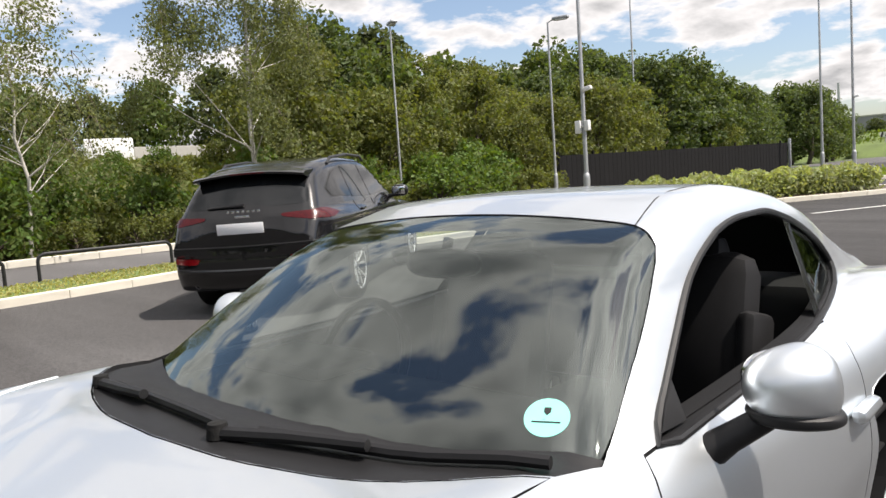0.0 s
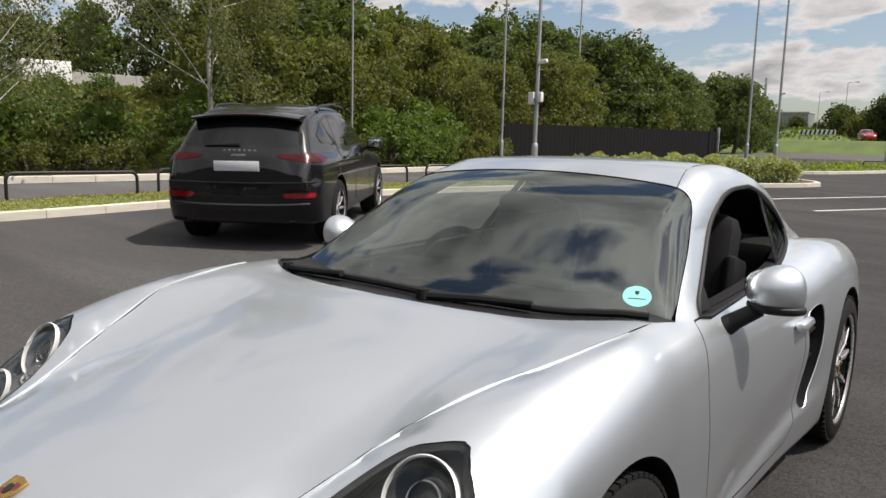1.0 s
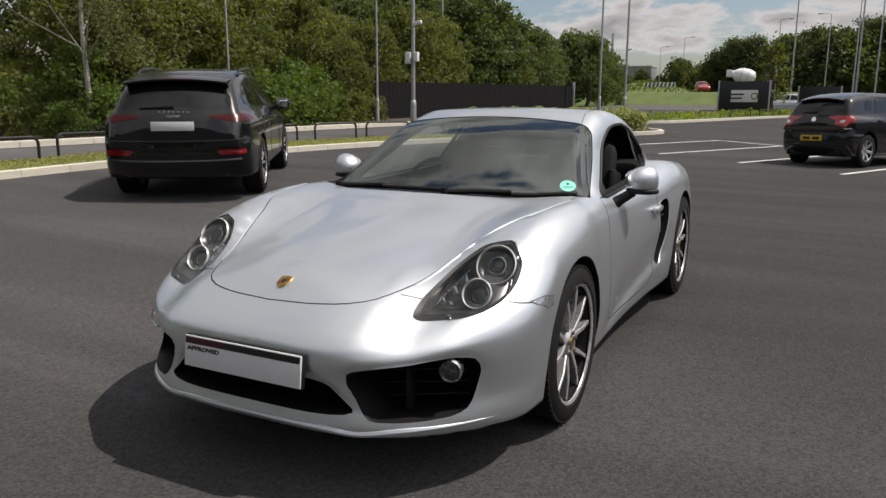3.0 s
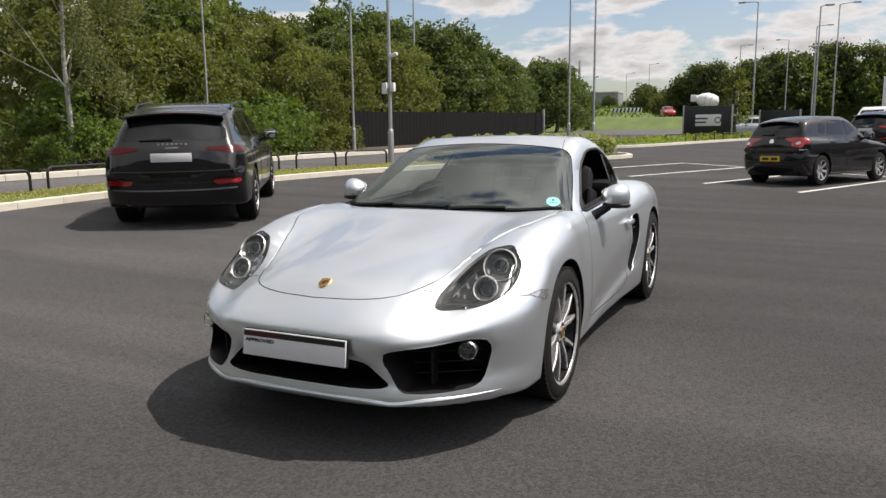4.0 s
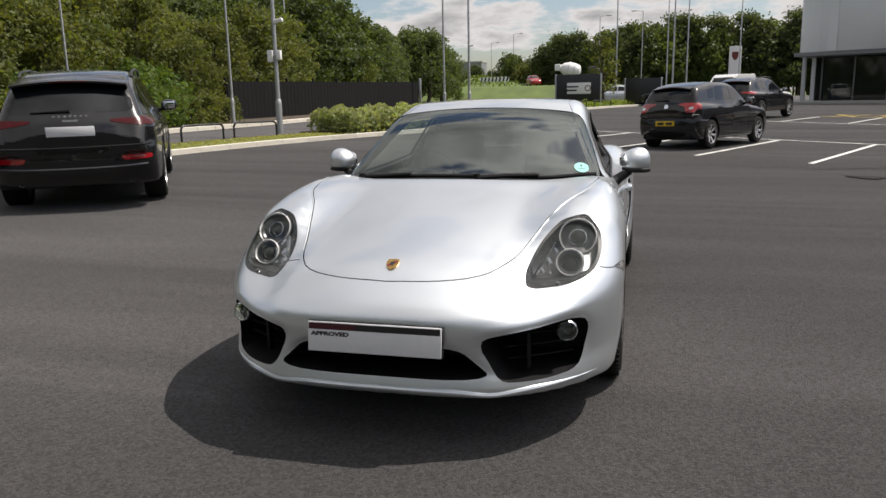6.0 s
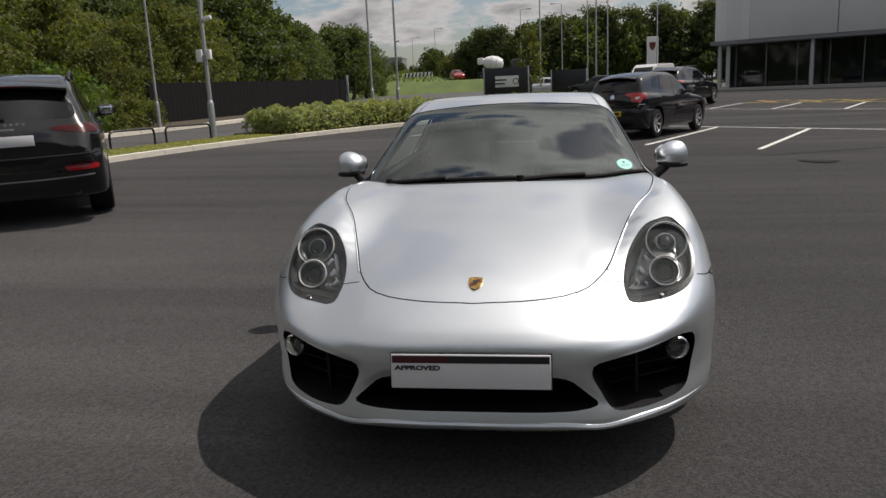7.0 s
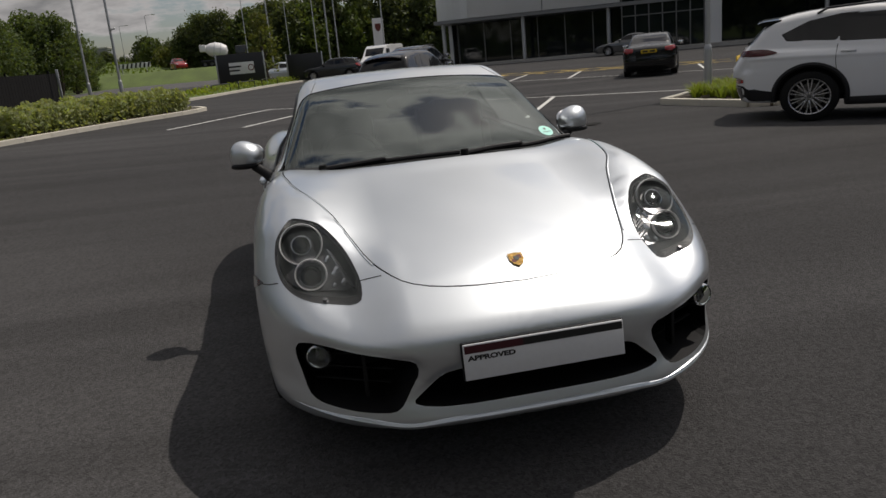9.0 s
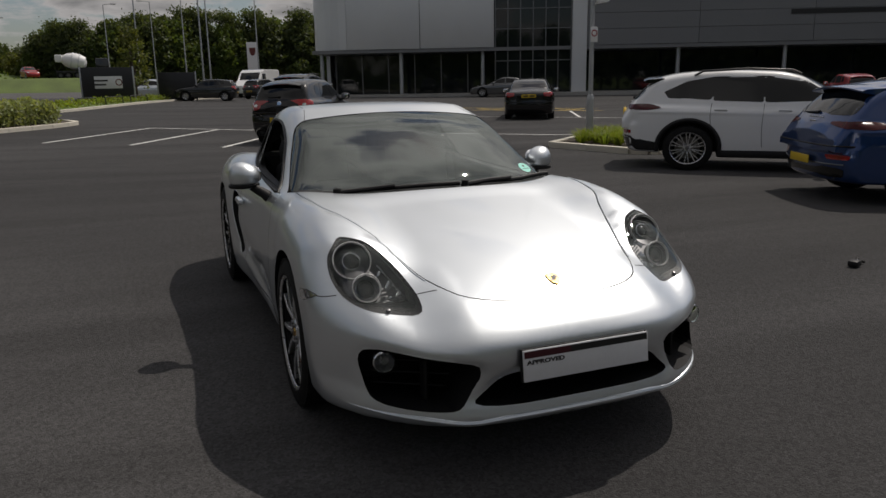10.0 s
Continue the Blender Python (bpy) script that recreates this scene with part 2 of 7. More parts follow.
WINDSCREEN = glass("windscreen_glass", (0.58, 0.64, 0.61), 0.015, 2.25)
SIDE_GLASS = glass("side_glass", (0.72, 0.75, 0.73), 0.015, 1.5)
LENS = glass("lamp_lens", (0.92, 0.93, 0.94), 0.02, 1.45)
DARK_GLASS = material("dark_tinted_glass", (0.006, 0.007, 0.008), 0.03, vary=0.15, scale=1.2, spec=0.5, rough_vary=0.02)
ASPHALT = asphalt_material("asphalt", 0.069)
PATH_ASPHALT = asphalt_material("footpath_asphalt", 0.105, 0.12)
ROAD_ASPHALT = asphalt_material("road_asphalt", 0.13, 0.12)
KERB_STONE = material("concrete_kerb", (0.58, 0.545, 0.47), 0.85, vary=0.16, scale=2.0, fine=90, bump=0.35, bump_scale=120, spread=0.1)
LINE_PAINT = material("road_line_paint", (0.62, 0.62, 0.60), 0.7, vary=0.2, scale=2.5, fine=45, bump=0.3, bump_scale=180)
YELLOW_LINE = material("yellow_line_paint", (0.45, 0.32, 0.07), 0.7, vary=0.3, scale=3, fine=45)
GRASS = material("grass", (0.095, 0.135, 0.034), 0.85, vary=0.4, scale=0.5, fine=14, bump=0.8, bump_scale=60)
EARTH = material("soil", (0.06, 0.045, 0.03), 0.9, vary=0.3, scale=2, fine=30, bump=0.6, bump_scale=40)
BARK = material("bark", (0.075, 0.06, 0.045), 0.9, vary=0.3, scale=5, bump=0.6, bump_scale=30)
TWIG = material("birch_twig", (0.11, 0.085, 0.065), 0.85, vary=0.2)
BIRCH_BARK = material("birch_bark", (0.40, 0.38, 0.34), 0.8, vary=0.45, scale=7, fine=22, bump=0.3)
GALVANISED = material("galvanised_steel", (0.43, 0.44, 0.45), 0.5, 0.75, vary=0.15, scale=3)
BLACK_STEEL = material("black_painted_steel", (0.013, 0.013, 0.014), 0.4)
FENCE_BLACK = material("black_timber_board", (0.009, 0.009, 0.0095), 0.9, vary=0.3, scale=3, bump=0.3, spread=0.15, spec=0.15)
CLADDING = material("aluminium_cladding", (0.60, 0.61, 0.62), 0.45, 0.35, vary=0.06, scale=0.4, spread=0.05)
CLAD_DARK = material("grey_cladding", (0.19, 0.195, 0.20), 0.5, 0.4, vary=0.08, scale=0.4, spread=0.05)
BLD_GLASS = material("curtain_glass", (0.010, 0.014, 0.015), 0.04, vary=0.3, scale=0.3, spec=0.45, rough_vary=0.02)
CONCRETE = material("concrete", (0.36, 0.35, 0.33), 0.85, vary=0.12)
# near-black base colour stands in for the shade inside the showroom
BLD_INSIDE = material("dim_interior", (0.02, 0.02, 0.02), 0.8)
SIGN_WHITE = material("white_sign", (0.72, 0.72, 0.72), 0.45, vary=0.04)
LEAF_WOOD = leaf_material("woodland_leaf", (0.089, 0.121, 0.042), 0.26)
LEAF_DARK = leaf_material("dark_leaf", (0.082, 0.111, 0.049), 0.24)
LEAF_PINE = leaf_material("pine_needles", (0.070, 0.088, 0.044), 0.25)
LEAF_OLIVE = leaf_material("olive_leaf", (0.119, 0.136, 0.047), 0.26)
LEAF_BIRCH = leaf_material("birch_leaf", (0.140, 0.158, 0.078), 0.3)
LEAF_SHRUB = leaf_material("shrub_leaf", (0.087, 0.133, 0.035), 0.3)
LEAF_HEDGE = leaf_material("variegated_hedge_leaf", (0.27, 0.30, 0.165), 0.35)
LEAF_YELLOW = leaf_material("yellow_green_leaf", (0.16, 0.20, 0.045), 0.4)
DRY_GRASS = leaf_material("dry_grass_blade", (0.29, 0.28, 0.11), 0.3)
GRASS_BLADE = leaf_material("grass_blade", (0.10, 0.14, 0.025), 0.4)

# ---------------------------------------------------------------- tools
def ground_z(x, y):
    """Height of the ground: level under the silver car, with the gentle falls of the car park around it."""
    r = np.hypot(x, y)
    k = np.clip((r - 2.5) / 7, 0, 1)
    k = k * k * (3 - 2 * k)
    bank = np.clip((-19.0 - x) / 14, 0, 1)
    bank = bank * bank * (3 - 2 * bank) * np.clip((46 - y) / 14, 0, 1)
    return k * (-0.17 * np.tanh(x / 10) + 0.010 * np.clip(y, -60, 90)) + 2.6 * bank


def gz(x, y):
    return float(ground_z(np.float64(x), np.float64(y)))


def mesh_of(name, verts, faces, mats, smooth=False, idx=None):
    me = bpy.data.meshes.new(name)
    me.from_pydata([tuple(v) for v in verts], [], [tuple(f) for f in faces])
    for m in (mats if isinstance(mats, (list, tuple)) else [mats]):
        me.materials.append(m)
    if idx is not None:
        me.polygons.foreach_set("material_index", idx)
    me.polygons.foreach_set("use_smooth", [smooth] * len(me.polygons))
    me.update()
    return me


def put(name, me, parent=None, label="", m=None):
    """Links a mesh as one object, under a thing or a part if one is given."""
    ob = new(name, me)
    if parent is not None:
        ob.parent = parent
    if m is not None:
        ob.matrix_basis = m
    if label:
        ob["label"] = label
    return ob


def part(name, bm, mat, parent, label="", smooth=True, sharp=35):
    me = bpy.data.meshes.new(name)
    bm.normal_update()
    bm.to_mesh(me)
    bm.free()
    for m in (mat if isinstance(mat, (list, tuple)) else [mat]):
        me.materials.append(m)
    me.polygons.foreach_set("use_smooth", [smooth] * len(me.polygons))
    if smooth:
        me.set_sharp_from_angle(angle=radians(sharp))
    me.update()
    return put(name, me, parent, label)


def thing(name, label, category, m=None, group="", kind=""):
    """An empty at a thing's base that holds its parts."""
    ob = new(name)
    ob.empty_display_size = 0.1
    if m is not None:
        ob.matrix_basis = m
    return tagged(ob, label, category, group, kind)


def add_box(bm, c, s, bevel=0.0, rot=None, seg=2):
    m = Matrix.Translation(c) @ (rot.to_4x4() if rot is not None else Matrix()) @ Matrix.Diagonal((*s, 1))
    r = bmesh.ops.create_cube(bm, size=1.0, matrix=m)
    if bevel:
        es = {e for v in r["verts"] for e in v.link_edges}
        bmesh.ops.bevel(bm, geom=list(es), offset=bevel, segments=seg, affect="EDGES", profile=0.5)
    return bm


def box(c, s, bevel=0.0, rot=None):
    return add_box(bmesh.new(), c, s, bevel, rot)


def add_tube(bm, pts, r, n=10, close=False, cap=True):
    """A round bar along pts; r is one radius or one for each point."""
    P = [Vector(p) for p in pts]
    R = r if isinstance(r, (list, tuple)) else [r] * len(P)
    rings, up = [], None
    for i, p in enumerate(P):
        a = P[i - 1] if (i or close) else P[i]
        b = P[(i + 1) % len(P)] if (i < len(P) - 1 or close) else P[i]
        d = (b - a).normalized()
        if up is None:
            up = d.orthogonal().normalized()
        up = (up - d * up.dot(d)).normalized()
        side = d.cross(up)
        rings.append([bm.verts.new(p + (up * math.cos(t) + side * math.sin(t)) * R[i]) for t in (2 * math.pi * k / n for k in range(n))])
    last = len(rings) if close else len(rings) - 1
    for i in range(last):
        A, B = rings[i], rings[(i + 1) % len(rings)]
        for k in range(n):
            bm.faces.new((A[k], A[(k + 1) % n], B[(k + 1) % n], B[k]))
    if cap and not close:
        bm.faces.new(rings[0][::-1]); bm.faces.new(rings[-1])
    return bm


def tube(pts, r, n=10, close=False):
    return add_tube(bmesh.new(), pts, r, n, close)


def add_lathe(bm, profile, n=32, m=Matrix(), close=False):
    """Turns (radius, height) pairs round the local z axis."""
    rings = []
    for r, h in profile:
        rings.append([bm.verts.new(m @ Vector((r * math.cos(t), r * math.sin(t), h))) for t in (2 * math.pi * k / n for k in range(n))])
    for i in range(len(rings) - (0 if close else 1)):
        A, B = rings[i], rings[(i + 1) % len(rings)]
        for k in range(n):
            bm.faces.new((A[k], A[(k + 1) % n], B[(k + 1) % n], B[k]))
    if not close:
        if profile[0][0] > 1e-5:
            bm.faces.new(rings[0][::-1])
        if profile[-1][0] > 1e-5:
            bm.faces.new(rings[-1])
    return bm


def lathe(profile, n=32, m=Matrix(), close=False):
    return add_lathe(bmesh.new(), profile, n, m, close)


def add_prism(bm, outline, thick, place):
    """outline: (u, v) pairs; extruded along the local z by thick, then moved by place."""
    a = [bm.verts.new(place @ Vector((u, v, 0))) for u, v in outline]
    b = [bm.verts.new(place @ Vector((u, v, thick))) for u, v in outline]
    n = len(a)
    bm.faces.new(a[::-1]); bm.faces.new(b)
    for i in range(n):
        bm.faces.new((a[i], a[(i + 1) % n], b[(i + 1) % n], b[i]))
    return bm


def spl(xs, ys):
    """A smooth curve through the given pairs (Hermite, with damped slopes so that it never overshoots)."""
    xs, ys = np.array(xs, float), np.array(ys, float)
    d = np.diff(ys) / np.diff(xs)
    s = np.zeros(len(xs))
    s[1:-1] = np.where(d[1:] * d[:-1] > 0, 2 * d[1:] * d[:-1] / (d[1:] + d[:-1] + 1e-12), 0)
    s[0], s[-1] = d[0], d[-1]

    def f(x):
        x = np.asarray(x, float)
        i = np.clip(np.searchsorted(xs, x) - 1, 0, len(xs) - 2)
        h = xs[i + 1] - xs[i]
        t = np.clip((x - xs[i]) / h, 0, 1)
        return ((1 + 2 * t) * (1 - t) ** 2 * ys[i] + t * (1 - t) ** 2 * h * s[i] + t * t * (3 - 2 * t) * ys[i + 1] + t * t * (t - 1) * h * s[i + 1])
    return f


def smin(a, b, k):
    h = np.clip(0.5 + 0.5 * (b - a) / k, 0, 1)
    return b + (a - b) * h - k * h * (1 - h)


def smax(a, b, k):
    return -smin(-a, -b, k)


def sstep(a, b, x):
    t = np.clip((x - a) / (b - a), 0, 1)
    return t * t * (3 - 2 * t)


def meet(f, o, d, reach, steps=70, inside=True, off=0.0):
    """Where rays from o along d first cross the surface f = off (f is positive inside)."""
    n = len(o)
    lo, hi, found = np.zeros(n), np.full(n, reach), np.zeros(n, bool)
    prev = np.zeros(n)
    for i in range(1, steps + 1):
        t = np.full(n, reach * i / steps)
        p = o + d * t[:, None]
        v = f(p[:, 0], p[:, 1], p[:, 2]) - off
        hit = (~found) & ((v < 0) if inside else (v > 0))
        lo[hit], hi[hit] = prev[hit], t[hit]
        found |= hit
        prev = t
    for _ in range(22):
        t = (lo + hi) / 2
        p = o + d * t[:, None]
        v = f(p[:, 0], p[:, 1], p[:, 2]) - off
        out = (v < 0) if inside else (v > 0)
        hi = np.where(out, t, hi)
        lo = np.where(out, lo, t)
    return o + d * ((lo + hi) / 2)[:, None], found


def outward(f, p, e=0.002):
    g = np.stack([f(p[:, 0] + e, p[:, 1], p[:, 2]) - f(p[:, 0] - e, p[:, 1], p[:, 2]),
                  f(p[:, 0], p[:, 1] + e, p[:, 2]) - f(p[:, 0], p[:, 1] - e, p[:, 2]),
                  f(p[:, 0], p[:, 1], p[:, 2] + e) - f(p[:, 0], p[:, 1], p[:, 2] - e)], 1)
    return -g / np.maximum(np.linalg.norm(g, axis=1, keepdims=True), 1e-9)


def skin(f, y0, y1, z0, z1, nm=60, nc=44, nt=180, reach=2.2):
    """The closed surface of f: rays leave an axis from (y0, z0) to (y1, z1) all round, and fan out at both ends."""
    o, d = [], []
    th = np.linspace(0, 2 * np.pi, nt, endpoint=False)
    rad = np.stack([np.sin(th), np.zeros(nt), np.cos(th)], 1)
    ring = []
    for ph in np.linspace(np.pi / 2, 0, nc + 1)[1:]:
        ring.append(((0, y0, z0), rad * np.cos(ph) + np.array([0, -np.sin(ph), 0])))
    for k in range(1, nm):
        u = k / nm
        ring.append(((0, y0 + (y1 - y0) * u, z0 + (z1 - z0) * u), rad))
    for ph in np.linspace(0, np.pi / 2, nc + 1)[:-1]:
        ring.append(((0, y1, z1), rad * np.cos(ph) + np.array([0, np.sin(ph), 0])))
    o = np.concatenate([np.tile(np.array(c, float), (nt, 1)) for c, _ in ring] + [np.array([[0, y0, z0], [0, y1, z1]], float)])
    d = np.concatenate([r for _, r in ring] + [np.array([[0, -1, 0], [0, 1, 0]], float)])
    p, _ = meet(f, o, d, reach)
    nr = len(ring)
    faces = []
    for i in range(nr - 1):
        for k in range(nt):
            a, b = i * nt + k, i * nt + (k + 1) % nt
            faces.append((a, b, b + nt, a + nt))
    P0, P1 = nr * nt, nr * nt + 1
    for k in range(nt):
        faces.append((P0, (k + 1) % nt, k))
        faces.append((P1, (nr - 1) * nt + k, (nr - 1) * nt + (k + 1) % nt))
    return p, faces


def boolean(me, cutter, how="DIFFERENCE"):
    """me cut by (or met with) cutter; the cut faces take the cutter's material."""
    a, b = bpy.data.objects.new("cut_a", me), bpy.data.objects.new("cut_b", cutter)
    scene.collection.objects.link(a); scene.collection.objects.link(b)
    md = a.modifiers.new("cut", "BOOLEAN")
    md.operation, md.object, md.solver = how, b, "EXACT"
    md.material_mode = "TRANSFER"
    dg = bpy.context.evaluated_depsgraph_get()
    dg.update()
    out = bpy.data.meshes.new_from_object(a.evaluated_get(dg), preserve_all_data_layers=True, depsgraph=dg)
    bpy.data.objects.remove(a); bpy.data.objects.remove(b)
    return out


def fair(me, f, keep):
    """Smooth shading after the cuts: faces of the materials in keep get the normals of the surface f, the rest stay flat."""
    n = len(me.vertices)
    co = np.empty(n * 3); me.vertices.foreach_get("co", co)
    nv = outward(f, co.reshape(-1, 3))
    me.polygons.foreach_set("use_smooth", [True] * len(me.polygons))
    lv = np.empty(len(me.loops), int); me.loops.foreach_get("vertex_index", lv)
    out = nv[lv]
    for p in me.polygons:
        if me.materials[p.material_index].name not in keep:
            out[p.loop_start:p.loop_start + p.loop_total] = p.normal
        else:
            pn = np.array(p.normal)
            s = slice(p.loop_start, p.loop_start + p.loop_total)
            if (out[s] @ pn).min() < 0.6:
                out[s] = pn
    me.normals_split_custom_set([tuple(v) for v in out])
    me.update()
    return me


def prism_mesh(outline, axis, lo, hi, mat):
    """A closed cutter: outline in the plane across axis ('x': (y, z); 'y': (x, z); 'z': (x, y)), from lo to hi along it."""
    def at(u, v, w):
        return {"x": (w, u, v), "y": (u, w, v), "z": (u, v, w)}[axis]
    bm = bmesh.new()
    a = [bm.verts.new(at(u, v, lo)) for u, v in outline]
    b = [bm.verts.new(at(u, v, hi)) for u, v in outline]
    n = len(a)
    bm.faces.new(a); bm.faces.new(b[::-1])
    for i in range(n):
        bm.faces.new((a[(i + 1) % n], a[i], b[i], b[(i + 1) % n]))
    bmesh.ops.recalc_face_normals(bm, faces=bm.faces)
    me = bpy.data.meshes.new("cutter")
    bm.to_mesh(me); bm.free()
    me.materials.append(mat)
    return me


def rounded(pts, n=5, pull=0.35):
    """A closed outline with its corners rounded."""
    out = []
    P = [np.array(p, float) for p in pts]
    for i, p in enumerate(P):
        a, b = P[i - 1], P[(i + 1) % len(P)]
        s, e = p + (a - p) * pull, p + (b - p) * pull
        for t in np.linspace(0, 1, n):
            q = (1 - t) ** 2 * s + 2 * t * (1 - t) * p + t * t * e
            out.append((float(q[0]), float(q[1])))
    return out


def grow(outline, by):
    """The outline moved outwards by so much."""
    P = np.array(outline, float)
    area = 0.5 * np.sum(P[:, 0] * np.roll(P[:, 1], -1) - np.roll(P[:, 0], -1) * P[:, 1])
    d = np.roll(P, -1, 0) - np.roll(P, 1, 0)
    nrm = np.stack([d[:, 1], -d[:, 0]], 1) * np.sign(area)
    nrm /= np.maximum(np.linalg.norm(nrm, axis=1, keepdims=True), 1e-9)
    return [tuple(v) for v in P + nrm * by]


def in_poly(P, poly):
    x, y = P[:, 0], P[:, 1]
    c = np.zeros(len(P), bool)
    q = np.array(poly)
    for i in range(len(q)):
        (x1, y1), (x2, y2) = q[i - 1], q[i]
        c ^= ((y1 > y) != (y2 > y)) & (x < (x2 - x1) * (y - y1) / (y2 - y1 + 1e-12) + x1)
    return c


def patch(f, outline, axis, start, way, cell, off, mat, name="patch", reach=1.6, drop=None):
    """A sheet on the surface f = off: the outline (across axis) is filled with small faces and laid on along the axis."""
    from mathutils.geometry import delaunay_2d_cdt
    O = np.array(outline, float)
    lo, hi = O.min(0), O.max(0)
    gx, gy = np.meshgrid(np.arange(lo[0] + cell / 2, hi[0], cell), np.arange(lo[1] + cell / 2, hi[1], cell))
    G = np.stack([gx.ravel(), gy.ravel()], 1)
    G = G[in_poly(G, grow(outline, -cell * 0.45))] if len(G) else G
    V = [Vector((float(a), float(b))) for a, b in np.concatenate([O, G])]
    n = len(O)
    r = delaunay_2d_cdt(V, [(i, (i + 1) % n) for i in range(n)], [], 1, 1e-6)
    P2 = np.array([(v.x, v.y) for v in r[0]])
    faces = [tuple(t) for t in r[2]]
    cols = {"x": (1, 2, 0), "y": (0, 2, 1), "z": (0, 1, 2)}[axis]
    o = np.zeros((len(P2), 3)); d = np.zeros((len(P2), 3))
    o[:, cols[0]], o[:, cols[1]], o[:, cols[2]] = P2[:, 0], P2[:, 1], start
    d[:, cols[2]] = way
    p, found = meet(f, o, d, reach, 120, inside=False, off=off)
    good = [t for t in faces if found[list(t)].all()]
    nv = outward(f, p)
    fixed = []
    for t in good:
        nn = np.cross(p[t[1]] - p[t[0]], p[t[2]] - p[t[0]])
        fixed.append(t if nn @ nv[t[0]] > 0 else t[::-1])
    me = mesh_of(name, p, fixed, mat, True)
    me.normals_split_custom_set_from_vertices([tuple(v) for v in nv])
    return me


def on_surface(f, pts, axis, start, way, off=-0.001, reach=1.6):
    P2 = np.array(pts, float)
    cols = {"x": (1, 2, 0), "y": (0, 2, 1), "z": (0, 1, 2)}[axis]
    o = np.zeros((len(P2), 3)); d = np.zeros((len(P2), 3))
    o[:, cols[0]], o[:, cols[1]], o[:, cols[2]] = P2[:, 0], P2[:, 1], start
    d[:, cols[2]] = way
    return meet(f, o, d, reach, 120, inside=False, off=off)[0]


def letters(text, size, mat, depth=0.0006, bold=0.0):
    """Raised lettering as one mesh in the built-in font, its left end at the origin, upright in the local xy plane."""
    cu = bpy.data.curves.new("lettering", "FONT")
    cu.body, cu.size, cu.extrude, cu.offset = text, size, depth, bold
    ob = bpy.data.objects.new("lettering", cu)
    scene.collection.objects.link(ob)
    dg = bpy.context.evaluated_depsgraph_get(); dg.update()
    me = bpy.data.meshes.new_from_object(ob.evaluated_get(dg))
    bpy.data.objects.remove(ob)
    me.materials.clear(); me.materials.append(mat)
    return me


def leaves_mesh(name, P, size, mat, rng, flat=0.0, long=1.6):
    """Many small four-cornered leaves at the points P, turned at random."""
    n = len(P)
    a = rng.normal(size=(n, 3)); a[:, 2] *= 1 - flat
    a /= np.linalg.norm(a, axis=1, keepdims=True)
    b = np.cross(a, rng.normal(size=(n, 3)))
    b /= np.maximum(np.linalg.norm(b, axis=1, keepdims=True), 1e-9)
    s = (size * rng.uniform(0.6, 1.35, n))[:, None]
    V = np.stack([P - a * s * long / 2, P + b * s / 2 - a * s * 0.1, P + a * s * long / 2, P - b * s / 2 - a * s * 0.1], 1).reshape(-1, 3)
    me = bpy.data.meshes.new(name)
    me.vertices.add(4 * n); me.vertices.foreach_set("co", V.ravel().astype(np.float32))
    me.loops.add(4 * n); me.loops.foreach_set("vertex_index", np.arange(4 * n, dtype=np.int32))
    me.polygons.add(n)
    me.polygons.foreach_set("loop_start", np.arange(0, 4 * n, 4, dtype=np.int32))
    me.polygons.foreach_set("loop_total", np.full(n, 4, dtype=np.int32))
    me.materials.append(mat)
    me.update(calc_edges=True)
    return me

# ---------------------------------------------------------------- the ground
def sheet(name, xs, ys, lift, mat, label, category, keep=None):
    """A sheet that follows the ground, lift above it."""
    X, Y = np.meshgrid(xs, ys)
    Z = ground_z(X, Y) + lift
    V = np.stack([X.ravel(), Y.ravel(), Z.ravel()], 1)
    nx = len(xs)
    F = [(j * nx + i, j * nx + i + 1, (j + 1) * nx + i + 1, (j + 1) * nx + i) for j in range(len(ys) - 1) for i in range(nx - 1)]
    return tagged(put(name, mesh_of(name, V, F, mat, True)), label, category, kind="structure")


def spread_out(a, b, fine):
    far = [150, 300, 700, 1500, 3000]
    return np.array([-v for v in far[::-1]] + list(np.arange(a, b + 0.01, fine)) + far)


sheet("ground", spread_out(-90, 90, 4.0), spread_out(-80, 120, 4.0), -0.06, GRASS, "rough green grass reaching to the horizon", "grass")
sheet("car_park", np.arange(-15.2, 80.1, 1.2), np.arange(-60, 62.1, 1.2), 0.0, ASPHALT, "dark grey asphalt car park with worn patches", "asphalt")
sheet("road", np.arange(-21, 80.1, 3.0), np.arange(62, 95.1, 3.0), -0.02, ROAD_ASPHALT, "pale grey road beyond the car park entrance", "road")

KERB = [(-9.5, -14), (-9.4, -4), (-9.4, 1.5), (-9.6, 4.8), (-9.1, 9.0), (-8.3, 12.3), (-7.05, 15.4), (-5.5, 18.6), (-3.75, 21.8)]
FAR_KERB = [(-17.6, -10), (-16.8, -2), (-16.0, 3.4), (-15.2, 7.5), (-14.8, 10.5), (-14.6, 16.5), (-14.1, 19.8), (-13.6, 23.5), (-13.2, 30), (-12.6, 40)]


def smooth_line(pts, step):
    """Evenly spaced points along a smooth line through pts."""
    P = np.array(pts, float)
    s = np.concatenate([[0], np.cumsum(np.linalg.norm(np.diff(P, axis=0), axis=1))])
    fx, fy = spl(s, P[:, 0]), spl(s, P[:, 1])
    n = max(2, int(round(s[-1] / step)) + 1)
    t = np.linspace(0, s[-1], n)
    return np.stack([fx(t), fy(t)], 1)


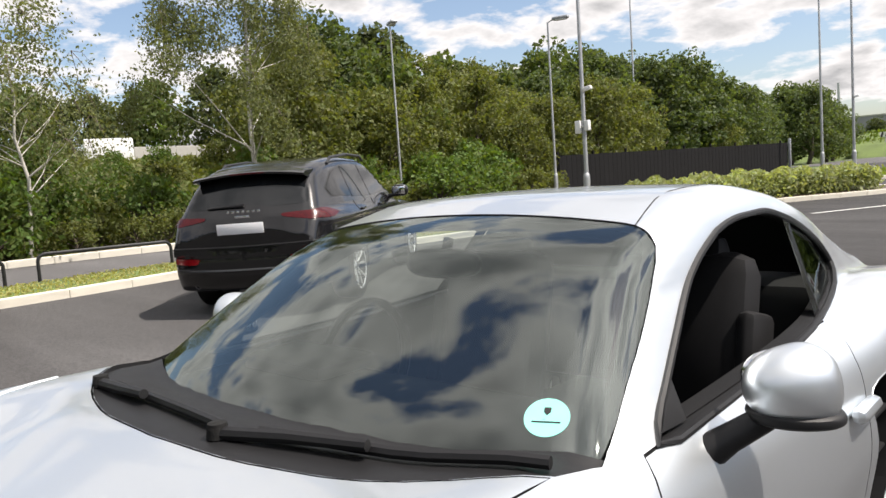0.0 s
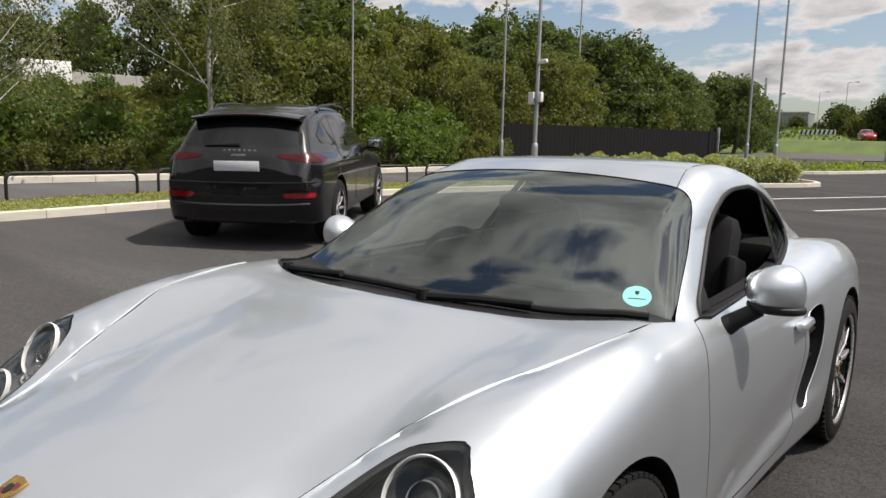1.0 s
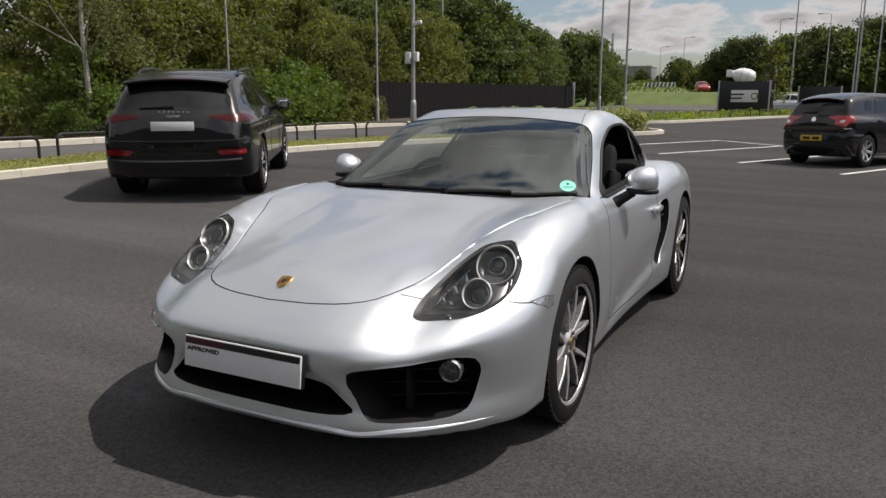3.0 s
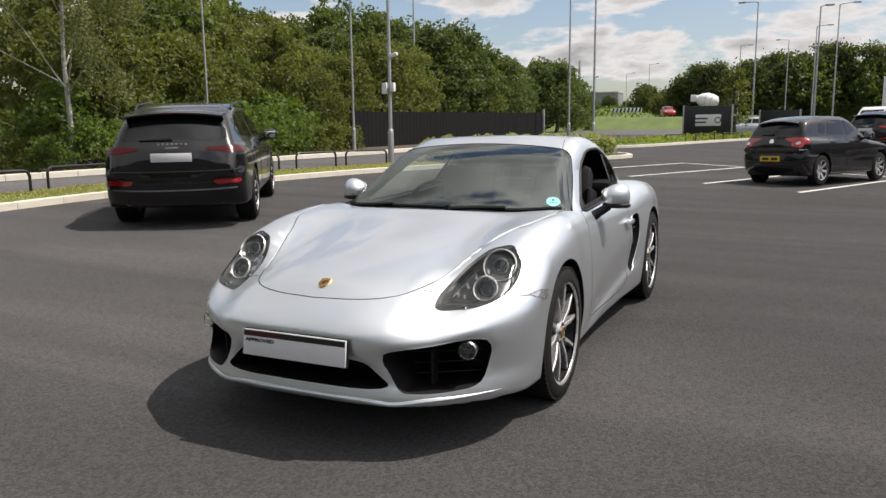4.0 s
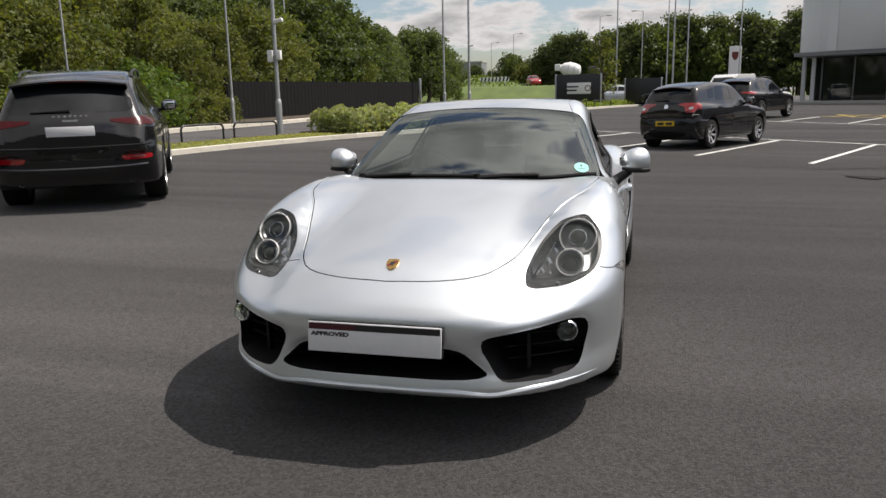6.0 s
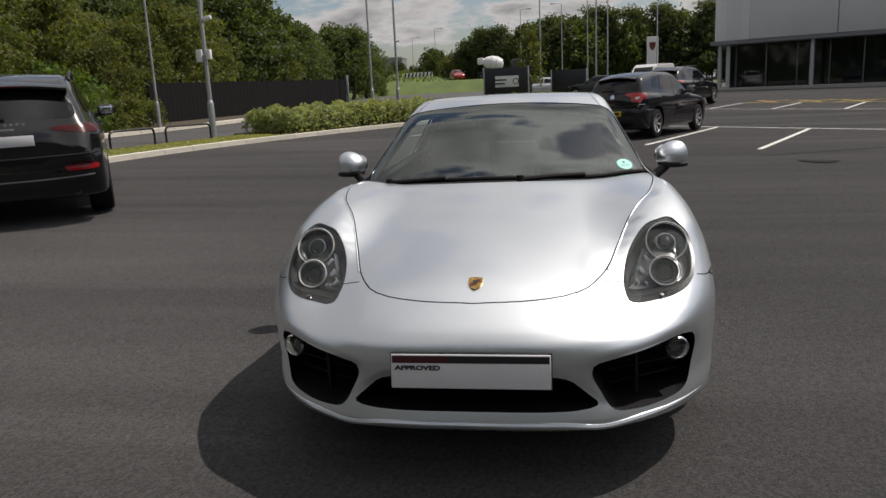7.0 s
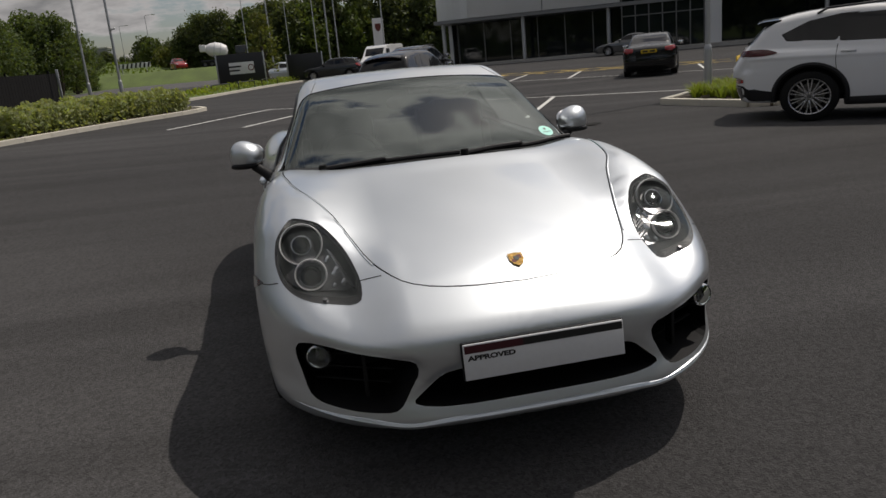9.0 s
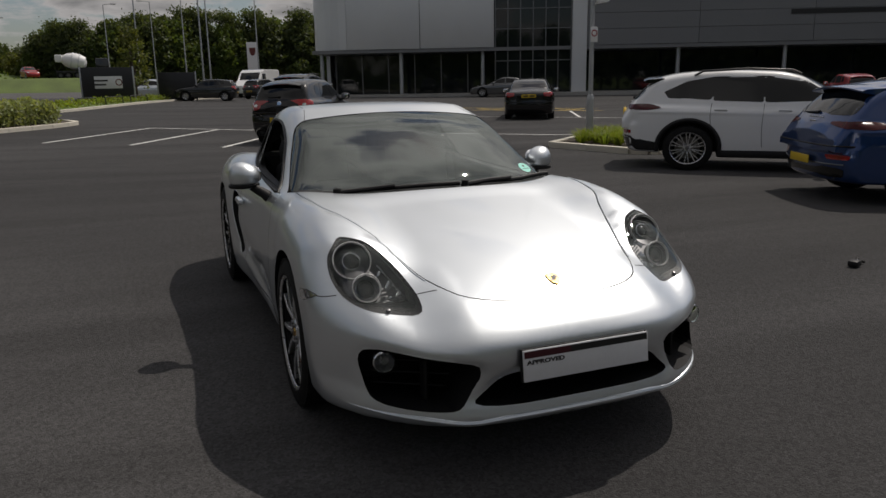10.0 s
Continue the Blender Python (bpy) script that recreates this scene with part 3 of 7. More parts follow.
def ribbon(name, line_a, line_b, lift, mat, label, category, across=4, drop=0.14, kind="structure"):
    """A raised bed between two lines with the same number of points."""
    n = len(line_a)
    V, F = [], []
    for a, b in zip(line_a, line_b):
        for k in range(across + 1):
            q = a + (b - a) * k / across
            V.append((q[0], q[1], gz(*q) + lift))
        V.append((a[0], a[1], gz(*a) + lift - drop)); V.append((b[0], b[1], gz(*b) + lift - drop))
    w = across + 3
    for i in range(n - 1):
        for k in range(across):
            F.append((i * w + k, i * w + k + 1, (i + 1) * w + k + 1, (i + 1) * w + k))
        F.append((i * w + across + 1, i * w, (i + 1) * w, (i + 1) * w + across + 1))
        F.append((i * w + across, i * w + across + 2, (i + 1) * w + across + 2, (i + 1) * w + across))
    return tagged(put(name, mesh_of(name, V, F, mat, True)), label, category, kind=kind)


def side_line(L, by):
    d = np.gradient(L, axis=0)
    d /= np.linalg.norm(d, axis=1, keepdims=True)
    return L + np.stack([-d[:, 1], d[:, 0]], 1) * by


near_line = smooth_line(KERB, 0.9)
far_line = smooth_line(FAR_KERB, 0.9)
verge_mask = near_line[:, 1] < 15.5
ribbon("verge", near_line[verge_mask] + np.array([-0.14, 0]), side_line(near_line, 1.75)[verge_mask], 0.10, GRASS, "narrow strip of mown grass behind the kerb", "grass")
path_in = np.stack([np.interp(far_line[:, 1], near_line[:, 1], near_line[:, 0]) - 1.75, far_line[:, 1]], 1)
path_in[far_line[:, 1] > 16, 0] = np.interp(far_line[far_line[:, 1] > 16, 1], [16, 24, 40], [-9.6, -9.4, -9.4])
ribbon("footpath", path_in, far_line, 0.02, PATH_ASPHALT, "grey asphalt lane behind the grass verge", "path", drop=0.1)
bank_in = far_line + np.array([-0.16, 0])
ribbon("planted_bank", bank_in, far_line + np.array([-6.5, 0]), 0.10, EARTH, "dark soil of the overgrown bank", "soil", across=6)

# ---------------------------------------------------------------- kerbs, stone by stone
def kerb_run(name, pts, width, height, label, stone=0.9, gap=0.006):
    """Kerb stones laid end to end along pts, each a block of its own."""
    base = thing(name, label, "kerb", kind="structure")
    L = smooth_line(pts, stone)
    for i in range(len(L) - 1):
        a, b = L[i], L[i + 1]
        d = b - a
        ln = float(np.hypot(*d)) - gap
        c = (a + b) / 2
        me = KERB_MESH
        ob = put("kerb_stone", me, base)
        rise = math.degrees(math.atan2(gz(*b) - gz(*a), ln))
        ob.matrix_basis = pose(c[0], c[1], gz(*c) - 0.08, 0, -rise, math.degrees(math.atan2(d[1], d[0]))) @ Matrix.Diagonal((ln, width, height + 0.08, 1))
    return base


_bm = bmesh.new()
add_box(_bm, (0, 0, 0.5), (1, 1, 1), 0.06)
KERB_MESH = bpy.data.meshes.new("kerb_stone")
_bm.to_mesh(KERB_MESH); _bm.free()
KERB_MESH.materials.append(KERB_STONE)
kerb_run("kerb_near", KERB + [(-3.55, 22.7), (-3.9, 23.5), (-5.2, 24.6)], 0.15, 0.12, "pale concrete kerb stones bordering the car park")
kerb_run("kerb_far", FAR_KERB, 0.22, 0.17, "pale concrete kerb stones along the overgrown bank")
KERB_R = [(-7.5, 29.5), (-5.4, 31.8), (-3.6, 37.5), (-1.3, 45.5), (2.2, 53.5), (6.5, 60)]
kerb_run("kerb_entrance", KERB_R, 0.15, 0.12, "pale concrete kerb stones beside the entrance planting")
PLANTER = [(6.75, 9.9), (7.75, 7.75), (10.2, 8.9), (9.3, 11.9)]
kerb_run("kerb_planter", PLANTER + [PLANTER[0]], 0.14, 0.13, "concrete kerb stones round a small planting bed")


def bed(name, outline, lift, mat, label):
    P = np.array(outline, float)
    c = P.mean(0)
    V = [(c[0], c[1], gz(*c) + lift + 0.04)] + [(p[0], p[1], gz(*p) + lift) for p in P] + [(p[0], p[1], gz(*p) - 0.05) for p in P]
    n = len(P)
    F = [(0, 1 + i, 1 + (i + 1) % n) for i in range(n)] + [(1 + i, 1 + n + i, 1 + n + (i + 1) % n, 1 + (i + 1) % n) for i in range(n)]
    return tagged(put(name, mesh_of(name, V, F, mat, True)), label, "soil", kind="structure")


bed("planter_soil", PLANTER, 0.10, EARTH, "dark soil of a small kerbed planting bed")
isl = near_line[near_line[:, 1] > 15.0]
island_outline = [tuple(p) for p in isl] + [(-3.65, 22.6), (-4.2, 23.4), (-6.0, 23.4), (-8.5, 20.0), (-9.4, 16.6)]
bed("island_soil", island_outline, 0.10, EARTH, "soil bed of the planted island")
r_in = smooth_line(KERB_R, 1.2)
ribbon("entrance_verge", r_in + np.array([-0.1, 0.05]), side_line(r_in, 2.2), 0.10, GRASS, "grass verge beside the car park entrance", "grass")

# ---------------------------------------------------------------- painted lines
def stripe(a, b, w, mat, parent, lift=0.006):
    a, b = np.array(a, float), np.array(b, float)
    d = (b - a) / np.linalg.norm(b - a)
    s = np.array([-d[1], d[0]]) * w / 2
    n = max(2, int(np.linalg.norm(b - a) / 0.8))
    V, F = [], []
    for i in range(n + 1):
        c = a + (b - a) * i / n
        for q in (c - s, c + s):
            V.append((q[0], q[1], gz(*q) + lift))
    F = [(2 * i, 2 * i + 2, 2 * i + 3, 2 * i + 1) for i in range(n)]
    me = mesh_of("line", V, F, mat)
    return put("line", me, parent)


bays = thing("bay_markings", "worn white painted parking bay lines on asphalt", "road marking", kind="structure")
S0, SD, BD = np.array([-3.7, 15.0]), np.array([1.88, -1.29]), np.array([0.43, 0.903]) * 5.4
for i in range(5):
    stripe(S0 + SD * i, S0 + SD * i + BD, 0.10, LINE_PAINT, bays)
stripe(S0 + BD - SD * 0.02, S0 + SD * 6.4 + BD, 0.10, LINE_PAINT, bays, 0.010)
far_bays = thing("far_bay_markings", "white painted bay lines before the showroom", "road marking", kind="structure")
F0, FD, FB = np.array([5.9, 26.4]), np.array([1.95, -1.6]), np.array([0.45, 0.893]) * 5.2
stripe(F0 - FD, F0 + FD * 9, 0.10, LINE_PAINT, far_bays)
for i in range(0, 10):
    stripe(F0 + FD * i + FB * 0.02, F0 + FD * i + FB, 0.10, LINE_PAINT, far_bays, 0.010)
hatch = thing("yellow_hatching", "faded yellow hatched marking on asphalt", "road marking", kind="structure")
H0 = F0 + FB * 1.05
for i in range(6):
    stripe(H0 + FD * (i * 0.75), H0 + FD * (i * 0.75 + 0.6) + FB * 0.45, 0.14, YELLOW_LINE, hatch)
    stripe(H0 + FD * (i * 0.75 + 0.6), H0 + FD * (i * 0.75) + FB * 0.45, 0.14, YELLOW_LINE, hatch, 0.010)
stripe(H0, H0 + FD * 4.6, 0.12, YELLOW_LINE, hatch, 0.014)
stripe(H0 + FB * 0.45, H0 + FD * 4.6 + FB * 0.45, 0.12, YELLOW_LINE, hatch, 0.014)

# a dark damp stain round a gully
DAMP = material("damp_asphalt", (0.013, 0.0125, 0.012), 0.85, vary=0.3, scale=3, spec=0.2)
rng = np.random.default_rng(5)
th = np.linspace(0, 2 * np.pi, 40, endpoint=False)
rr = 0.24 + 0.06 * np.sin(3 * th + 1) + 0.04 * np.sin(7 * th) + 0.02 * np.cos(12 * th)
sx, sy = 4.2, 7.74
rim = [(sx + r * 1.0 * math.cos(t) - 0.35 * r * math.sin(t), sy + r * 0.8 * math.sin(t)) for r, t in zip(rr, th)]
V = [(sx, sy, gz(sx, sy) + 0.016)] + [(x, y, gz(x, y) + 0.014) for x, y in rim]
tagged(put("damp_stain", mesh_of("damp_stain", V, [(0, 1 + i, 1 + (i + 1) % 40) for i in range(40)], DAMP)), "dark damp oil stain on the asphalt", "stain", kind="structure")


# ---------------------------------------------------------------- hoops, poles, fence, signs
def hoop(a, b, h=0.5):
    """A low hoop rail of black tube between two points."""
    a, b = np.array(a, float), np.array(b, float)
    m = (a + b) / 2
    base = thing("hoop_rail", "low black steel hoop rail set in the verge", "rail", pose(m[0], m[1], gz(*m)), group="hoop rails")
    d = (b - a) / 2
    L = [(-d[0], -d[1], -0.1)]
    for s in (-1, 1):
        for t in np.linspace(0, math.pi / 2, 7):
            r = 0.12
            k = 1 - r / np.hypot(*d) * (1 - math.sin(t)) if s < 0 else 1 - r / np.hypot(*d) * (1 - math.cos(t))
            z = h - r * (1 - math.sin(t)) if s < 0 else h - r * (1 - math.cos(t))
            if s < 0:
                k, z = 1 - r / np.hypot(*d) * (1 - math.cos(t)), h - r + r * math.sin(t)
            else:
                k, z = 1 - r / np.hypot(*d) * (1 - math.sin(t)), h - r + r * math.cos(t)
            L.append((s * d[0] * k, s * d[1] * k, z))
    L.append((d[0], d[1], -0.1))
    part("rail", tube(L, 0.028, 10), BLACK_STEEL, base)
    return base


for a, b in (((-11.45, 0.2), (-11.4, 2.0)), ((-11.4, 2.5), (-11.15, 4.6)), ((-11.45, 5.2), (-11.5, 6.9)), ((-11.3, 7.6), (-11.1, 9.3)), ((-10.9, 10.0), (-10.6, 11.4)),
             ((-10.4, 11.9), (-10.05, 13.3)), ((-9.9, 13.6), (-9.3, 14.9)), ((-4.6, 37.0), (-3.8, 39.2)), ((-3.4, 40.2), (-2.6, 42.4)), ((-2.2, 43.5), (-1.3, 45.8))):
    hoop(a, b)


def lamp_column(x, y, h, arm=(0.0, 0.0), extra=(), name="lamp_column", label="galvanised steel lamp column in the verge", r=0.075):
    base = thing(name, label, "lamp post", pose(x, y, gz(x, y)), group="lamp columns")
    part("door_section", lathe([(r * 1.5, -0.2), (r * 1.5, 0.95), (r * 1.42, 1.05), (r * 1.0, 1.1)], 16), GALVANISED, base)
    top = (arm[0] * 0.15, arm[1] * 0.15, h)
    part("shaft", tube([(0, 0, 1.0), (0, 0, h * 0.6), (0, 0, h)], [r, r * 0.8, r * 0.62], 14), GALVANISED, base)
    if arm[0] or arm[1]:
        ax, ay = arm
        part("arm", tube([(0, 0, h - 0.02), (ax * 0.3, ay * 0.3, h + 0.05), (ax, ay, h + 0.08)], r * 0.5, 8), GALVANISED, base)
        hd = bmesh.new()
        rot = Matrix.Rotation(math.atan2(ay, ax), 3, "Z")
        add_box(hd, (ax * 1.1, ay * 1.1, h + 0.09), (0.62, 0.24, 0.11), 0.04, rot)
        lh = part("lantern", hd, GALVANISED, base)
        gb = bmesh.new()
        add_box(gb, (ax * 1.15, ay * 1.15, h + 0.025), (0.42, 0.19, 0.03), 0.01, rot)
        part("lens", gb, SIGN_WHITE, lh)
    for kind, z in extra:
        if kind == "box":
            part("bracket", box((0.02, -0.02, z), (0.20, 0.16, 0.06), 0.01), GALVANISED, base)
            part("control_box", box((-0.13, -0.05, z), (0.17, 0.16, 0.34), 0.015), SIGN_WHITE, base, "pale grey control box strapped to the column")
            part("relay_box", box((0.14, -0.05, z + 0.03), (0.13, 0.14, 0.27), 0.015), SIGN_WHITE, base)
        if kind == "camera":
            cb = part("security_camera", box((0.2, -0.1, z), (0.30, 0.12, 0.11), 0.03, Matrix.Rotation(radians(-10), 3, "Y")), SIGN_WHITE, base, "small white security camera on a bracket")
            part("camera_bracket", tube([(0, 0, z - 0.1), (0.1, -0.05, z - 0.06), (0.16, -0.08, z - 0.03)], 0.02, 8), GALVANISED, cb)
        if kind == "sign":
            part("notice", box((0, -0.09, z), (0.19, 0.015, 0.34), 0.006), SIGN_WHITE, base, "small white notice with red ring")
            part("notice_ring", lathe([(0.055, -0.003), (0.078, -0.003), (0.078, 0.003), (0.055, 0.003)], 24, Matrix.Translation((0, -0.101, z + 0.03)) @ Matrix.Rotation(radians(90), 4, "X"), True), RED_PAINT, base)
    return base


lamp_column(-9.75, 16.0, 8.5, (0, 0), (("box", 2.35), ("camera", 3.35)), name="camera_column", label="galvanised column with camera and control boxes", r=0.062)
lamp_column(-14.6, 21.6, 6.6, (0.45, 0.1), r=0.05)
lamp_column(-17.7, 16.6, 6.55, (0.2, -0.1), r=0.045)
lamp_column(-22.3, 42.0, 12.0, (-0.9, -0.3), r=0.075)
lamp_column(-13.6, 50.0, 12.0, (0, 0), r=0.085)
lamp_column(-11.0, 47.0, 12.0, (0, 0), (("camera", 4.2),), r=0.085)
lamp_column(8.35, 10.9, 8.5, (0, 0), (("sign", 2.45), ("camera", 3.2)), r=0.056, label="galvanised lamp column rising from a planting bed")
for x, y, h, a in ((-1.6, 62, 10.5, (-1.1, 0.2)), (3.0, 82, 10.5, (1.1, 0)), (0.2, 100, 11, (-1.1, 0)), (2.8, 55, 9.0, (0.5, 0.0)), (4.5, 70, 11, (1.2, 0)),
                   (-22, 130, 11, (1.2, 0)), (-30, 150, 11, (1.2, 0)), (-5.0, 95, 10, (1.0, 0)), (9.5, 74, 10.0, (1.0, 0))):
    lamp_column(x, y, h, a, r=0.07, label="tall grey street lamp column by the far road")

FENCE = [(-17.4, 26.0), (-16.6, 32.5), (-15.6, 39.5), (-14.5, 46.3)]
fence = thing("board_fence", "tall black close-boarded fence along the lane", "fence")
fl = smooth_line(FENCE, 0.165)
for i in range(len(fl) - 1):
    a, b = fl[i], fl[i + 1]
    c = (a + b) / 2
    d = b - a
    ob = put("board", KERB_MESH, fence)
    ob.matrix_basis = pose(c[0], c[1], gz(*c) - 0.05, 0, 0, math.degrees(math.atan2(d[1], d[0]))) @ Matrix.Diagonal((np.hypot(*d) * 0.97, 0.022 + 0.012 * (i % 2), 1.88, 1))
BOARD_MESH = KERB_MESH.copy()
BOARD_MESH.materials.clear(); BOARD_MESH.materials.append(FENCE_BLACK)
for ob in fence.children:
    ob.data = BOARD_MESH
for c in fl[::15]:
    ob = put("post", BOARD_MESH, fence)
    ob.matrix_basis = pose(c[0] - 0.08, c[1], gz(*c) - 0.1) @ Matrix.Diagonal((0.1, 0.1, 2.1, 1))
end = fl[-1]
part("end_post", box((end[0] + 0.1, end[1] + 0.1, gz(*end) + 1.0), (0.14, 0.14, 2.15), 0.01), GALVANISED, fence, "grey steel post ending the fence")


def board_sign(x, y, w, h, az, sign, name, label):
    base = thing(name, label, "sign board", pose(x, y, gz(x, y), 0, 0, az))
    part("panel", box((0, 0, h / 2 + 0.05), (w, 0.10, h - 0.1), 0.01), BLACK_STEEL, base)
    for s in (-1, 1):
        part("post", box((s * (w / 2 + 0.04), 0, h / 2), (0.09, 0.12, h + 0.1), 0.008), GALVANISED, base)
    if sign:
        part("notice", box((0.05, -0.065, h * 0.58), (w * 0.54, 0.02, h * 0.34), 0.005), SIGN_WHITE, base, "white notice with unreadable lettering")
        for k, (u, ww) in enumerate(((-0.14, 0.30), (-0.16, 0.26))):
            part("text_bar", box((w * u, -0.079, h * (0.63 - 0.11 * k)), (w * ww, 0.004, h * 0.045)), PRINT_BLACK, base)
        part("symbol", lathe([(0.10 * w * 0.5, -0.003), (0.14 * w * 0.5, -0.003), (0.14 * w * 0.5, 0.003), (0.10 * w * 0.5, 0.003)], 20,
                             Matrix.Translation((w * 0.22, -0.078, h * 0.58)) @ Matrix.Rotation(radians(90), 4, "X"), True), RED_ENAMEL, base)
    return base


board_sign(-3.45, 46.4, 2.9, 2.15, -3, True, "entrance_board", "black board with a white notice at the entrance")
board_sign(0.7, 50.5, 2.4, 1.9, -5, False, "screen_board", "plain black screen board beside the entrance")

# tall white totem with a shield badge
tot = thing("totem_sign", "tall white totem sign with a shield badge", "sign", pose(9.4, 77, gz(9.4, 77), 0, 0, -8) @ Matrix.Diagonal((0.84, 0.84, 0.86, 1)))
part("slab", box((0, 0, 3.0), (1.35, 0.35, 6.0), 0.03), SIGN_WHITE, tot)
sh = [(-0.36, 0.45), (0.36, 0.45), (0.36, 0.0), (0.22, -0.35), (0, -0.5), (-0.22, -0.35), (-0.36, 0.0)]
bm = bmesh.new()
add_prism(bm, sh, 0.03, Matrix.Translation((0, -0.18, 4.9)) @ Matrix.Rotation(radians(90), 4, "X"))
part("shield_badge", bm, RED_ENAMEL, tot, "dark red and gold shield shape")

# ---------------------------------------------------------------- the showroom
BA, BDIR = np.array([10.9, 56.3]), np.array([0.9, -0.436])
BIN = np.array([0.436, 0.9])
bz = gz(14, 54)
showroom = thing("showroom", "large grey metal-clad showroom with dark glazing below", "building")


def at_wall(k, inn=0.0):
    q = BA + BDIR * k + BIN * inn
    return float(q[0]), float(q[1])


def slab(name, k0, k1, i0, i1, z0, z1, mat, parent, label="", bevel=0.0):
    x, y = at_wall((k0 + k1) / 2, (i0 + i1) / 2)
    bm = box((0, 0, 0), (k1 - k0, i1 - i0, z1 - z0), bevel)
    o = part(name, bm, mat, parent, label)
    o.matrix_basis = pose(x, y, bz + (z0 + z1) / 2, 0, 0, math.degrees(math.atan2(BDIR[1], BDIR[0])))
    return o


# rounded corner drum and upper cladding
low, high = 3.65, 9.2
drum = [(3.2 - 3.2 * math.sin(t), 3.2 - 3.2 * math.cos(t)) for t in np.linspace(0, math.pi / 2, 9)]
for (k0, i0), (k1, i1) in zip(drum[:-1], drum[1:]):
    a, b = np.array(at_wall(k0, i0)), np.array(at_wall(k1, i1))
    bm = bmesh.new()
    n_in = BIN * 0.25
    lo_, hi_ = bz + low, bz + high
    vs = [bm.verts.new((*p, z)) for z in (lo_, hi_) for p in (a, b, b + n_in, a + n_in)]
    for q in ((0, 1, 5, 4), (1, 2, 6, 5), (2, 3, 7, 6), (3, 0, 4, 7), (0, 3, 2, 1), (4, 5, 6, 7)):
        bm.faces.new([vs[j] for j in q])
    bmesh.ops.recalc_face_normals(bm, faces=bm.faces)
    part("cladding_panel", bm, CLADDING, showroom)
for k0, k1 in ((3.2, 9.0), (9.02, 14.8)):
    slab("cladding_panel", k0 + 0.015, k1 - 0.015, 0, 0.25, low, high, CLADDING, showroom, bevel=0.01)
# glazed bay
slab("glazed_bay", 14.85, 20.8, 0.35, 0.5, 0.0, high, BLD_GLASS, showroom, "tall dark curtain glazing")
for k in np.linspace(14.9, 20.75, 7):
    slab("mullion", k - 0.04, k + 0.04, 0.22, 0.36, 0.0, high, ALLOY_DARK, showroom)
for z in (2.6, 3.6, 5.0, 6.5, 8.0):
    slab("transom", 14.85, 20.8, 0.24, 0.37, z - 0.035, z + 0.035, ALLOY_DARK, showroom)
slab("pier", 20.8, 21.9, -0.25, 0.4, 0.0, high + 0.3, CLADDING, showroom, "pale vertical pier")
# louvred cladding of the long wing
for z in np.arange(low, high + 1.5, 1.18):
    for k in np.arange(21.95, 72, 8.4):
        slab("cladding_panel", k + 0.01, k + 8.38, 0.02, 0.25, z + 0.012, z + 1.165, CLAD_DARK, showroom)
slab("fascia_lettering_bar", 37, 46, -0.03, 0.0, 5.6, 5.95, PRINT_BLACK, showroom, "dark unreadable lettering on the cladding")
slab("fascia_lettering_bar", 49, 51.5, -0.03, 0.0, low - 0.45, low - 0.05, PRINT_BLACK, showroom)
slab("soffit", 0.4, 72, 0.05, 6.0, low - 0.28, low - 0.02, CLAD_DARK, showroom)
slab("glazing", 1.5, 14.8, 3.2, 3.3, 0.15, low - 0.3, BLD_GLASS, showroom, "dark ground floor glazing under the overhang")
slab("glazing", 21.9, 72, 4.0, 4.1, 0.15, low - 0.3, BLD_GLASS, showroom, "dark ground floor glazing under the overhang")
for k in np.arange(1.6, 14.8, 2.2):
    slab("mullion", k - 0.04, k + 0.04, 3.1, 3.2, 0.15, low - 0.3, ALLOY_DARK, showroom)
for k in (1.0, 7.4, 13.9, 29, 37, 45, 53, 61):
    x, y = at_wall(k, 0.7)
    part("column", lathe([(0.16, bz - 0.1), (0.16, bz + low - 0.2)], 16, Matrix.Translation((x, y, 0))), GALVANISED, showroom)
slab("plinth", -0.5, 72, -1.6, 5.5, -0.15, 0.16, CONCRETE, showroom, "low concrete plinth before the glazing")
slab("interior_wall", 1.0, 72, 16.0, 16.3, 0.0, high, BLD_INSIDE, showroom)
slab("roof", 1.0, 72, 0.6, 16.3, high - 0.3, high - 0.05, CLAD_DARK, showroom)
slab("end_wall", 0.6, 0.9, 4.0, 16.0, 0.0, high, CLADDING, showroom)

